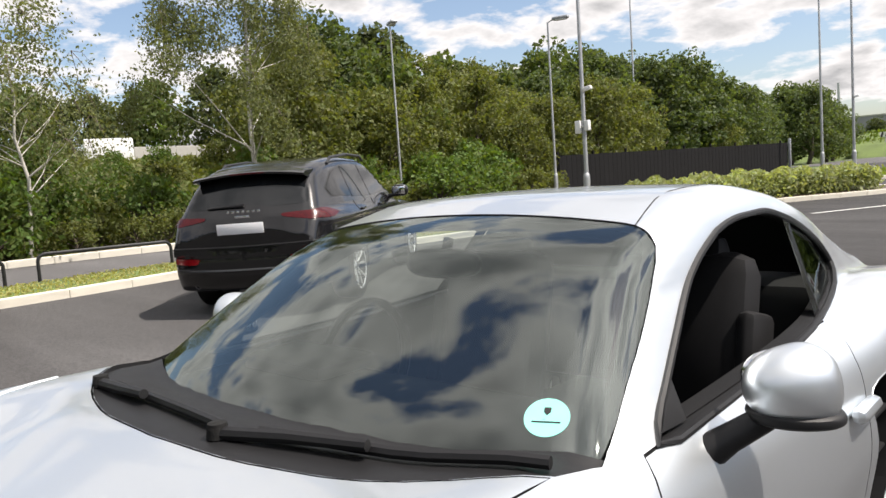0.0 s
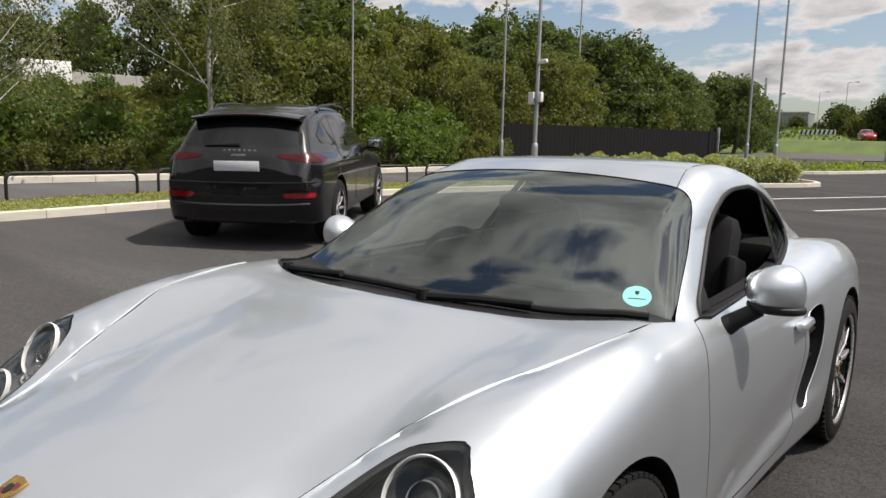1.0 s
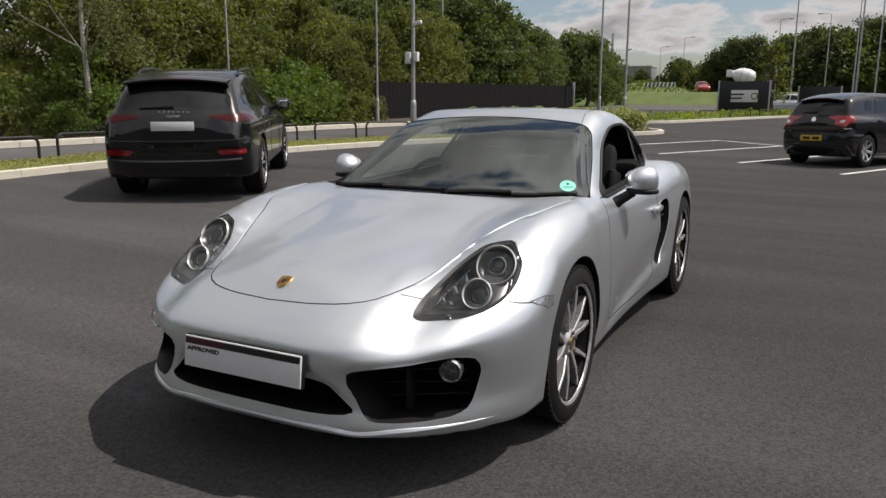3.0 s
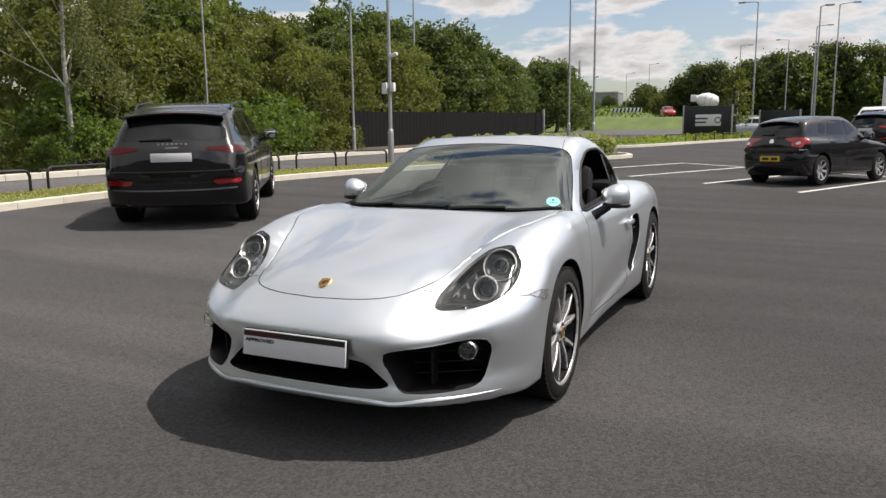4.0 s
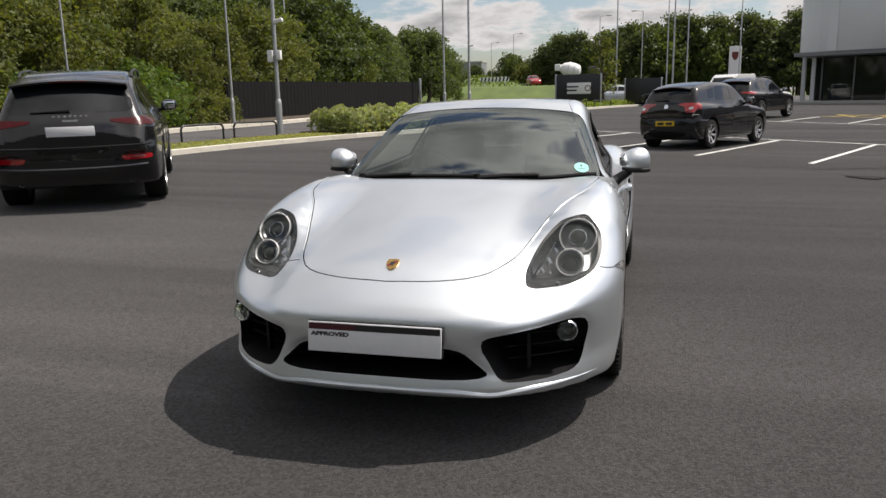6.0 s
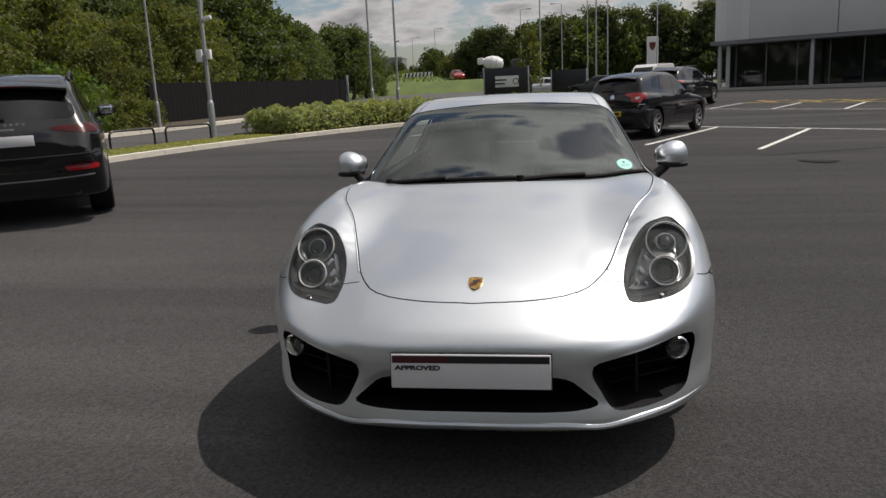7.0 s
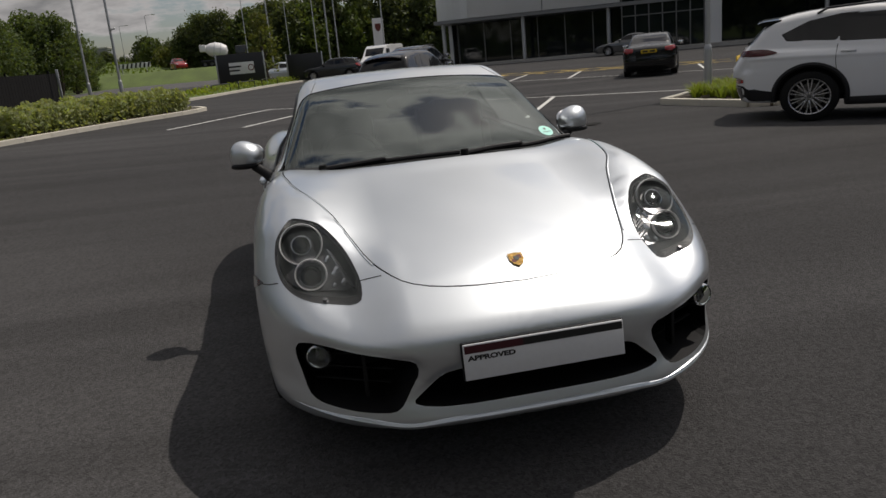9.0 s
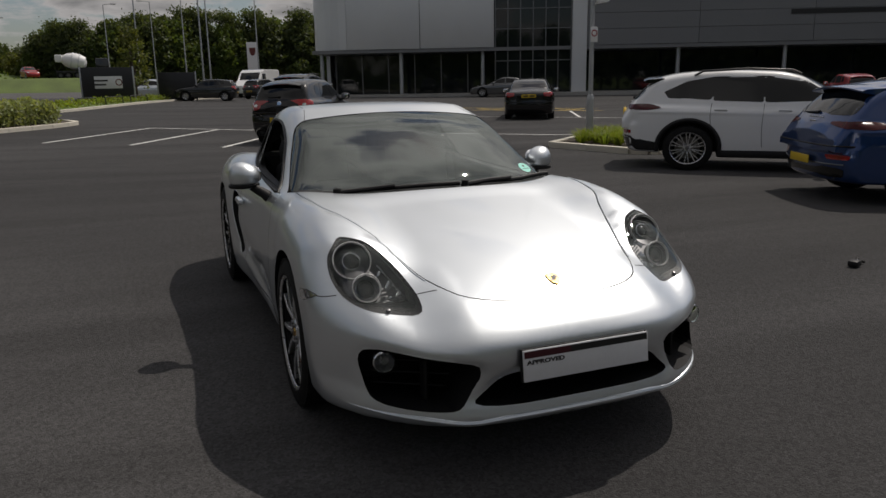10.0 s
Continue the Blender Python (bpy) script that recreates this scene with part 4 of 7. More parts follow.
# ---------------------------------------------------------------- wheels
def wheel(parent, x, y, z, r, width, rim_r, side, style, face, back):
    """One road wheel; side +1 faces +x. Its parts: tyre, rim, disc, caliper, cap."""
    m = Matrix.Translation((x, y, z)) @ Matrix.Rotation(radians(90) * side, 4, "Y")
    w = width / 2
    dish = style.get("dish", 0.42)
    up = (dish - 0.42) * w
    prof = [(rim_r, -w * 0.92), (rim_r + 0.012, -w), (r - 0.03, -w * 0.98), (r - 0.008, -w * 0.86), (r, -w * 0.6), (r, w * 0.6), (r - 0.008, w * 0.86), (r - 0.03, w * 0.98), (rim_r + 0.012, w), (rim_r, w * 0.92)]
    bm = bmesh.new()
    add_lathe(bm, prof, 56, m, True)
    hub = part("wheel", lathe([(0.0, w * 0.50 + up), (0.050, w * 0.52 + up), (0.066, w * 0.40 + up), (0.075, -w * 0.3), (0.0, -w * 0.3)], 24, m), face, parent)
    tyre = part("tyre", bm, RUBBER, hub)
    if style["tread"]:
        tb = bmesh.new()
        for k in range(64):
            a = 2 * math.pi * k / 64
            for sd in (-1, 1):
                c = m @ Vector(((r - 0.0043) * math.cos(a), (r - 0.0043) * math.sin(a), sd * w * 0.72))
                add_box(tb, c, (0.010, 0.025, w * 0.36), 0, m.to_3x3() @ Matrix.Rotation(a, 3, "Z"))
        tagged(part("tread", tb, RUBBER, hub), kind="stuff")
    bm = bmesh.new()
    add_lathe(bm, [(rim_r - 0.006, w * 0.92), (rim_r + 0.006, w * 0.96), (rim_r + 0.006, w * 0.88), (rim_r - 0.004, w * 0.86), (rim_r - 0.008, w * 0.88)], 56, m, True)
    rim = part("rim", bm, face, hub)
    n, pair = style["spokes"], style["pair"]
    for k in range(n):
        bm = bmesh.new()
        base = 2 * math.pi * k / n + style.get("turn", 0.0)
        legs = [(-1, pair), (1, pair)] if pair else [(0, 0)]
        for s, off in legs:
            a0, a1 = base + s * off * 0.45, base + s * off
            ws0, ws1 = style["w0"], style["w1"]
            p0 = Vector((0.055 * math.cos(a0), 0.055 * math.sin(a0), w * dish))
            p1 = Vector(((rim_r - 0.012) * math.cos(a1), (rim_r - 0.012) * math.sin(a1), w * 0.80))
            mid = (p0 + p1) / 2 + Vector((0, 0, w * 0.06))
            sd = Vector((-math.sin(a1), math.cos(a1), 0))
            rows = []
            for p, ww, dp in ((p0, ws0, 0.04), (mid, (ws0 + ws1) / 2 * 0.85, 0.035), (p1, ws1, 0.03)):
                q = [p + sd * ww, p + sd * ww * 0.75 + Vector((0, 0, 0.004)), p - sd * ww * 0.75 + Vector((0, 0, 0.004)), p - sd * ww, p - sd * ww * 0.6 - Vector((0, 0, dp)), p + sd * ww * 0.6 - Vector((0, 0, dp))]
                rows.append([bm.verts.new(m @ v) for v in q])
            for A, B in zip(rows[:-1], rows[1:]):
                for j in range(6):
                    bm.faces.new((A[j], A[(j + 1) % 6], B[(j + 1) % 6], B[j]))
            bm.faces.new(rows[0][::-1]); bm.faces.new(rows[-1])
        bmesh.ops.recalc_face_normals(bm, faces=bm.faces)
        part("spoke", bm, face, rim)
    part("inner_barrel", lathe([(rim_r - 0.004, w * 0.76), (rim_r - 0.004, -w * 0.85), (0.05, -w * 0.85), (0.05, -w * 0.80), (rim_r - 0.03, -w * 0.8), (rim_r - 0.012, w * 0.76)], 40, m, True), back, hub)
    disc = part("brake_disc", lathe([(0.07, w * 0.0), (rim_r * 0.72, w * 0.0), (rim_r * 0.72, -0.03), (0.07, -0.03)], 40, m, True), BRAKE, hub)
    if style.get("caliper"):
        cb = bmesh.new()
        add_box(cb, m @ Vector((rim_r * 0.64 * -0.25, rim_r * 0.64 * 0.97 * side, 0.0)), (0.07, 0.11, 0.08), 0.02)
        part("brake_caliper", cb, style["caliper"], hub)
    part("centre_cap", lathe([(0, w * 0.56 + up), (0.026, w * 0.55 + up), (0.032, w * 0.50 + up), (0.0, w * 0.48 + up)], 20, m), style["cap"], hub)
    for k in range(5):
        a = 2 * math.pi * (k + 0.5) / 5
        part("wheel_bolt", lathe([(0, 0.012), (0.009, 0.010), (0.011, 0.0), (0.0, -0.01)], 8, m @ Matrix.Translation((0.046 * math.cos(a), 0.046 * math.sin(a), w * 0.50 + up))), ALLOY_DARK, hub)
    return hub


# ---------------------------------------------------------------- the silver sports car
HW = spl([-2.3, -1.9, -1.6, -1.24, -0.8, -0.2, 0.3, 0.8, 1.24, 1.7, 2.1, 2.3], [0.80, 0.862, 0.884, 0.894, 0.876, 0.862, 0.870, 0.900, 0.912, 0.872, 0.75, 0.61])
HC = spl([-2.5, -2.3, -2.2, -2.13, -2.07, -1.9, -1.6, -1.2, -1.0, -0.90, -0.75, -0.6, 0, 1, 2.3], [0.50, 0.575, 0.62, 0.655, 0.684, 0.737, 0.806, 0.880, 0.914, 0.912, 0.890, 0.88, 0.88, 0.90, 0.85])
HF = spl([-2.4, -2.2, -2.05, -1.84, -1.725, -1.605, -1.4, -1.2, -0.9, -0.6, 0, 0.5, 1.1, 1.7, 2.1, 2.3], [0.40, 0.49, 0.565, 0.672, 0.750, 0.812, 0.864, 0.890, 0.911, 0.905, 0.895, 0.905, 0.945, 0.905, 0.86, 0.80])
HG = spl([0.10, 0.20, 0.235, 0.262, 0.29, 0.34, 0.42, 0.48, 0.525, 0.56, 0.60, 0.64, 0.68, 0.76, 0.85, 1.0], [0.10, 0.035, 0.010, 0.004, 0.010, 0.024, 0.012, 0.002, 0.003, 0.018, 0.055, 0.108, 0.166, 0.270, 0.340, 0.39])
HZ = spl([-1.15, -0.93, -0.86, -0.6, -0.3, -0.1, 0.1, 0.35, 0.7, 1.0, 1.4, 1.8, 2.1, 2.3], [0.50, 0.78, 0.868, 1.048, 1.208, 1.266, 1.303, 1.311, 1.277, 1.215, 1.10, 0.975, 0.905, 0.80])
HK = spl([-2.3, -2.0, -1.5, -1.1, -0.7, 2.0], [0.26, 0.24, 0.16, 0.08, 0.03, 0.05])
HP = spl([-1.2, -0.2, 0.4, 0.9, 1.5, 2.2], [1.0, 1.003, 0.990, 0.925, 0.75, 0.60])
HB = spl([-2.4, -2.0, -1.6, -1.0, 1.0, 2.3], [0.228, 0.215, 0.19, 0.165, 0.165, 0.22])


def hero_cabin(x, y, z):
    ax = np.abs(x)
    fwd = sstep(0.5, -0.1, y)
    top = HZ(y - 0.24 * ax ** 2 * fwd) - 0.060 * ax ** 2 - z
    side = (0.744 - 0.515 * (np.maximum(z, 0.84) - 0.90) + 0.15 * np.maximum(0, z - 1.1)) * HP(y) - ax
    return np.minimum(smin(top, side, 0.075), np.minimum(y + 1.15, 2.2 - y))


def curve2(pts, n):
    P = np.array(pts, float)
    s = np.concatenate([[0], np.cumsum(np.linalg.norm(np.diff(P, axis=0), axis=1))])
    t = np.linspace(0, s[-1], n)
    return [(float(a), float(b)) for a, b in zip(spl(s, P[:, 0])(t), spl(s, P[:, 1])(t))]


def closed2(pts, n):
    """A smooth closed outline through the points."""
    P = np.array(pts[-4:] + pts + pts[:5], float)
    t = np.concatenate([[0], np.cumsum(np.linalg.norm(np.diff(P, axis=0), axis=1))])
    q = np.linspace(t[4], t[4 + len(pts)], n, endpoint=False)
    return [(float(a), float(b)) for a, b in zip(spl(t, P[:, 0])(q), spl(t, P[:, 1])(q))]


FRONT_IN = closed2([(0.748, 0.484), (0.700, 0.499), (0.560, 0.482), (0.430, 0.466), (0.396, 0.452), (0.390, 0.428), (0.418, 0.362), (0.452, 0.306), (0.482, 0.289), (0.580, 0.285), (0.690, 0.290), (0.728, 0.308), (0.748, 0.380), (0.760, 0.450)], 44)
MID_IN = rounded([(0.30, 0.425), (-0.30, 0.425), (-0.44, 0.30), (0.44, 0.30)], 5, 0.22)
INTAKE_RINGS = [np.array(FRONT_IN), np.array(MID_IN)]


def curl(ax, y, z):
    """1 at the rim of a front intake, fading to 0 a few centimetres outside it."""
    out = np.zeros(np.broadcast(ax, y, z).shape)
    near = (y < -1.75) & (z > 0.22) & (z < 0.56) & (ax < 0.82)
    if not np.any(near):
        return out
    q = np.stack([np.broadcast_to(ax, out.shape)[near], np.broadcast_to(z, out.shape)[near]], 1)
    d2 = np.full(len(q), 9.0)
    for ring in INTAKE_RINGS:
        for a, b in zip(ring, np.roll(ring, -1, 0)):
            e = b - a
            t = np.clip(((q - a) @ e) / max(float(e @ e), 1e-12), 0, 1)
            r = q - a - t[:, None] * e
            d2 = np.minimum(d2, (r * r).sum(1))
    d = np.sqrt(d2)
    out[near] = np.maximum(0.0, 1 - d / 0.034) ** 2 * sstep(0.33, 0.40, q[:, 1])
    return out


HS = spl([-2.05, -1.90, -1.72, -1.47, -1.30, -1.12, -0.92, -0.70], [0.37, 0.455, 0.510, 0.592, 0.668, 0.708, 0.732, 0.740])


def lamp_pod(ax, y, z):
    """The raised wing round a headlamp: 1 within reach of the lamp's long axis, fading to 0 past its rim."""
    ux, uy, uz = ax - 0.590, y + 1.90, z - 0.635
    dx, dy, dz = 0.115, 0.24, 0.15
    k = np.clip((ux * dx + uy * dy + uz * dz) / (dx * dx + dy * dy + dz * dz), 0, 1)
    d = np.sqrt((ux - k * dx) ** 2 + (uy - k * dy) ** 2 + (uz - k * dz) ** 2)
    return sstep(0.27, 0.110, d) * sstep(-1.45, -1.85, y)


def wing_ridge(ax, y, z):
    """The wing rises in a short slope beside the bonnet and falls away gently towards its side."""
    u = ax - HS(y)
    return sstep(-0.004, 0.050, u) * sstep(0.28, 0.05, u) * sstep(-1.98, -1.62, y) * sstep(-0.80, -1.05, y) * sstep(0.60, 0.70, z)


def hero_lower(x, y, z):
    ax = np.abs(x)
    ledge = 0.25 + 0.12 * (y + 0.4)
    scoop = 0.022 * sstep(ledge - 0.035, ledge + 0.035, z) * sstep(ledge + 0.27, ledge + 0.03, z) * sstep(-0.80, -0.25, y) * sstep(0.85, 0.5, y)
    side = HW(y) - 0.50 * np.maximum(0, z - 0.54) ** 2 - 0.40 * np.maximum(0, 0.46 - z) ** 2 - scoop - ax
    front = y + 2.29 - 0.84 * ax ** 3.6 - HG(z)
    back = 2.23 - 0.30 * ax ** 2 - 0.5 * np.maximum(0, z - 0.7) ** 2 - y
    s = sstep(0.38, 0.67, ax)
    top = (HC(y) - HK(y) * np.minimum(ax, 0.58) ** 2) * (1 - s) + (HF(y) - 1.4 * np.maximum(0, ax - 0.69) ** 2) * s - z
    f = smin(smin(side, top, 0.11), front, 0.075)
    return smin(smin(f, back, 0.15), z - HB(y), 0.03) + 0.008 * lamp_pod(ax, y, z) + 0.010 * wing_ridge(ax, y, z) - 0.010 * curl(ax, y, z)


def hero(x, y, z):
    return smax(hero_lower(x, y, z), np.minimum(hero_cabin(x, y, z), z - 0.6), 0.03)


def hero_inside(x, y, z):
    f = hero_cabin(x, y, z) - 0.045
    return np.minimum(np.minimum(f, z - 0.42), np.minimum(np.minimum(y + 0.66, 1.5 - y), 0.70 - np.abs(x)))


def both(half):
    """A closed outline from its right half, listed from the middle to the middle."""
    return [(u, v) for u, v in half] + [(-u, v) for u, v in half[::-1] if u > 1e-6]


HOOD_SIDE = [(0.0, -1.042), (0.20, -1.030), (0.42, -0.978), (0.60, -0.900), (0.733, -0.785), (0.732, -0.92), (0.708, -1.12), (0.668, -1.30), (0.592, -1.47), (0.510, -1.72), (0.455, -1.90), (0.415, -1.99), (0.370, -2.055), (0.28, -2.108), (0.14, -2.14), (0.0, -2.15)]
hood_half = curve2(HOOD_SIDE[:5], 12)[:-1] + curve2(HOOD_SIDE[4:], 34)
HOOD = both(hood_half)
screen_half = curve2([(0.0, -0.872), (0.30, -0.860), (0.56, -0.808), (0.718, -0.700)], 10) + curve2([(0.745, -0.645), (0.713, -0.53), (0.672, -0.37), (0.617, -0.195)], 9) + curve2([(0.598, -0.155), (0.570, -0.133), (0.53, -0.122)], 5) + curve2([(0.49, -0.119), (0.33, -0.120), (0.0, -0.122)], 7)
SCREEN = both(screen_half)
REAR_SCREEN = both(curve2([(0, 0.98), (0.42, 1.0), (0.46, 1.05)], 6) + curve2([(0.42, 1.4), (0.34, 1.72), (0.28, 1.76), (0, 1.78)], 8))
SIDE_WIN = curve2([(-0.525, 0.880), (-0.435, 0.922), (-0.290, 1.000), (-0.12, 1.090), (0.0, 1.142), (0.14, 1.186)], 16) + curve2([(0.22, 1.200), (0.32, 1.209), (0.49, 1.211), (0.68, 1.184), (0.87, 1.131), (1.01, 1.066), (1.052, 1.005), (1.02, 0.975)], 28) + curve2([(0.91, 0.951), (0.71, 0.928), (0.30, 0.895), (-0.22, 0.876), (-0.46, 0.872)], 12)
LAMP = closed2([(0.712, 0.826), (0.757, 0.799), (0.786, 0.754), (0.793, 0.705), (0.780, 0.657), (0.735, 0.624), (0.66, 0.608), (0.565, 0.600), (0.524, 0.613), (0.514, 0.648), (0.528, 0.694), (0.568, 0.757), (0.637, 0.813)], 44)
SIDE_IN = rounded([(0.47, 0.735), (0.71, 0.755), (0.72, 0.66), (0.64, 0.46), (0.55, 0.345), (0.475, 0.345), (0.455, 0.42), (0.50, 0.58)], 4, 0.4)
DOOR = [(-0.575, 0.878)] + curve2([(-0.592, 0.85), (-0.628, 0.80), (-0.668, 0.70), (-0.672, 0.58), (-0.655, 0.40), (-0.60, 0.275)], 8) + curve2([(-0.5, 0.255), (0.30, 0.262)], 3) + curve2([(0.40, 0.32), (0.44, 0.60), (0.455, 0.76), (0.48, 0.85), (0.52, 0.905)], 7) + [(0.1, 0.885)]

COWL = both(curve2([(0.0, -1.041), (0.20, -1.029), (0.42, -0.977), (0.60, -0.899), (0.736, -0.777)], 11) + [(0.759, -0.678), (0.746, -0.642)] + curve2([(0.692, -0.672), (0.5, -0.750), (0.30, -0.780), (0.0, -0.790)], 8))
car = thing("sports_car", "silver two-door sports coupe parked on dark asphalt", "car", pose(-0.030, 0, 0, 0, 0, 0.45))
p, fc = skin(hero, -1.45, 1.45, 0.45, 0.55, 64, 72, 248)
shell = mesh_of("body", p, fc, SILVER, True)


def mirrored(outline):
    return [(-u, v) for u, v in outline]


ip, ifc = skin(hero_inside, -0.25, 1.0, 0.80, 0.80, 24, 14, 64, 1.4)
shell = boolean(shell, mesh_of("inside", ip, ifc, TRIM_GREY))
shell = boolean(shell, prism_mesh(SCREEN, "z", 0.80, 1.45, BLACK_PLASTIC))
shell = boolean(shell, prism_mesh(REAR_SCREEN, "z", 0.80, 1.45, BLACK_PLASTIC))
shell = boolean(shell, prism_mesh(SIDE_WIN, "x", -1.1, 1.1, BLACK_PLASTIC))
for s in (1, -1):
    for yy, rr, zz in ((-1.2375, 0.374, 0.338), (1.2375, 0.388, 0.348)):
        th = np.linspace(0, 2 * np.pi, 72, endpoint=False)
        shell = boolean(shell, prism_mesh([(yy + rr * math.cos(t), zz + rr * math.sin(t)) for t in th], "x", *sorted((s * 0.52, s * 1.2)), BLACK_PLASTIC))
    shell = boolean(shell, prism_mesh(FRONT_IN if s > 0 else mirrored(FRONT_IN), "y", -2.5, -1.78, BLACK_PLASTIC))
    shell = boolean(shell, prism_mesh(LAMP if s > 0 else mirrored(LAMP), "y", -2.5, -1.44, LAMP_DARK))
    shell = boolean(shell, prism_mesh(SIDE_IN, "x", *sorted((s * 0.74, s * 1.2)), BLACK_PLASTIC))
shell = boolean(shell, prism_mesh(MID_IN, "y", -2.5, -2.0, BLACK_PLASTIC))
KEEP = {"silver_paint"}
for s in (1, -1):
    door = boolean(shell.copy(), prism_mesh(grow(DOOR, -0.0022), "x", *sorted((s * 0.745, s * 1.2)), BLACK_PLASTIC), "INTERSECT")
    d_ob = put("door", fair(door, hero, KEEP), car, "silver door panel with window lowered")
    shell = boolean(shell, prism_mesh(grow(DOOR, 0.0022), "x", *sorted((s * 0.74, s * 1.2)), BLACK_PLASTIC))
    hd = bmesh.new()
    add_box(hd, (s * 0.878, 0.385, 0.712), (0.040, 0.17, 0.040), 0.018)
    part("door_handle", hd, SILVER, d_ob, "silver bow handle")
hood = boolean(shell.copy(), prism_mesh(grow(HOOD, -0.0024), "z", 0.56, 1.3, BLACK_PLASTIC), "INTERSECT")
put("bonnet", fair(hood, hero, KEEP), car, "smooth silver bonnet")
shell = boolean(shell, prism_mesh(grow(HOOD, 0.0024), "z", 0.54, 1.3, BLACK_PLASTIC))
shell = boolean(shell, prism_mesh(grow(COWL, -0.002), "z", 0.80, 1.3, BLACK_PLASTIC))
put("body", fair(shell, hero, KEEP), car)

# glass
put("windscreen", patch(hero_cabin, grow(SCREEN, 0.004), "z", 1.6, -1, 0.022, 0.003, WINDSCREEN, "windscreen"), car, "tinted windscreen mirroring clouds")
put("rear_window", patch(hero_cabin, grow(REAR_SCREEN, 0.004), "z", 1.6, -1, 0.06, 0.006, SIDE_GLASS, "rear_window"), car)
for s in (1, -1):
    QW = [(0.735, 1.170), (0.87, 1.125), (1.01, 1.06), (1.045, 1.003), (0.905, 0.956), (0.71, 0.934), (0.58, 0.924)]
    put("quarter_window", patch(hero_cabin, QW, "x", s * 1.2, -s, 0.05, 0.01, SIDE_GLASS, "quarter_window"), car)
    pil = [(0.685, 1.182), (0.738, 1.170), (0.585, 0.920), (0.52, 0.915)]
    put("window_pillar", patch(hero_cabin, pil, "x", s * 1.2, -s, 0.03, 0.002, GLOSS_BLACK, "window_pillar"), car)
    sail = [(-0.515, 0.884), (-0.43, 0.925), (-0.355, 0.965), (-0.375, 0.880)]
    put("mirror_sail", patch(hero_cabin, sail, "x", s * 1.2, -s, 0.03, 0.0, BLACK_PLASTIC, "mirror_sail"), car)
    seal = on_surface(hero, SIDE_WIN, "x", s * 1.2, -s, -0.001)
    part("window_seal", tube([tuple(q) for q in seal], 0.009, 8, True), BLACK_PLASTIC, car)
# black ceramic border of the windscreen
n_h = len(SCREEN)
ring_o = on_surface(hero_cabin, grow(SCREEN, 0.002), "z", 1.6, -1, 0.009)
ring_i = on_surface(hero_cabin, grow(SCREEN, -0.028), "z", 1.6, -1, 0.009)
put("screen_border", mesh_of("screen_border", np.concatenate([ring_o, ring_i]), [(i, (i + 1) % n_h, n_h + (i + 1) % n_h, n_h + i) for i in range(n_h)], GLOSS_BLACK, True), car)
# cowl below the glass
put("cowl", patch(hero, COWL, "z", 1.6, -1, 0.05, 0.010, BLACK_PLASTIC, "cowl"), car, "black plastic wiper cowl")


def on_screen(x, y, off=-0.004):
    return tuple(on_surface(hero_cabin, [(x, y)], "z", 1.6, -1, off)[0])


def on_rest(x, y, off):
    return tuple(on_surface(hero, [(x, y)], "z", 1.6, -1, off)[0])


def wiper(px, py, ax_, ay_, tx, ty):
    piv = on_rest(px, py, 0.008)
    arm_pts = [on_rest(px + (ax_ - px) * t, py + (ay_ - py) * t, off) for t, off in ((0, 0.0), (0.5, -0.010), (1, -0.016))]
    w_ = part("wiper", tube(arm_pts, [0.014, 0.013, 0.011], 8), BLACK_PLASTIC, car)
    part("pivot", lathe([(0, 0.03), (0.018, 0.028), (0.022, 0.0), (0.0, -0.02)], 12, Matrix.Translation(piv)), RUBBER, w_)
    L = [on_rest(px + (tx - px) * t, py + (ty - py) * t + 0.020, -0.004) for t in np.linspace(0.12, 1, 9)]
    part("blade", tube(L, 0.0115, 8), BLACK_PLASTIC, w_)


wiper(-0.55, -0.905, -0.26, -0.930, 0.09, -0.962)
wiper(0.11, -0.965, 0.42, -0.866, 0.712, -0.772)
# round mint sticker inside the glass with a shield and a line of print
st = Vector(on_screen(0.628, -0.638, 0.006))
sn = Vector(outward(hero_cabin, np.array([st]))[0])
sm = Matrix.Translation(st + sn * 0.0018) @ sn.to_track_quat("Z", "Y").to_matrix().to_4x4()
stk = part("sticker", lathe([(0.0, 0.0006), (0.040, 0.0006), (0.040, -0.0006), (0.0, -0.0006)], 40, sm), MINT, car, "round mint green windscreen sticker")
bm = bmesh.new()
add_prism(bm, [(-0.006, 0.020), (0.006, 0.020), (0.006, 0.011), (0.0, 0.004), (-0.006, 0.011)], 0.001, sm @ Matrix.Translation((0, 0, 0.0008)))
part("sticker_shield", bm, PRINT_BLACK, stk)
part("sticker_print", box((0, 0, 0), (0.050, 0.0025, 0.001)), PRINT_BLACK, stk).matrix_basis = sm @ Matrix.Translation((0, -0.010, 0.0012))

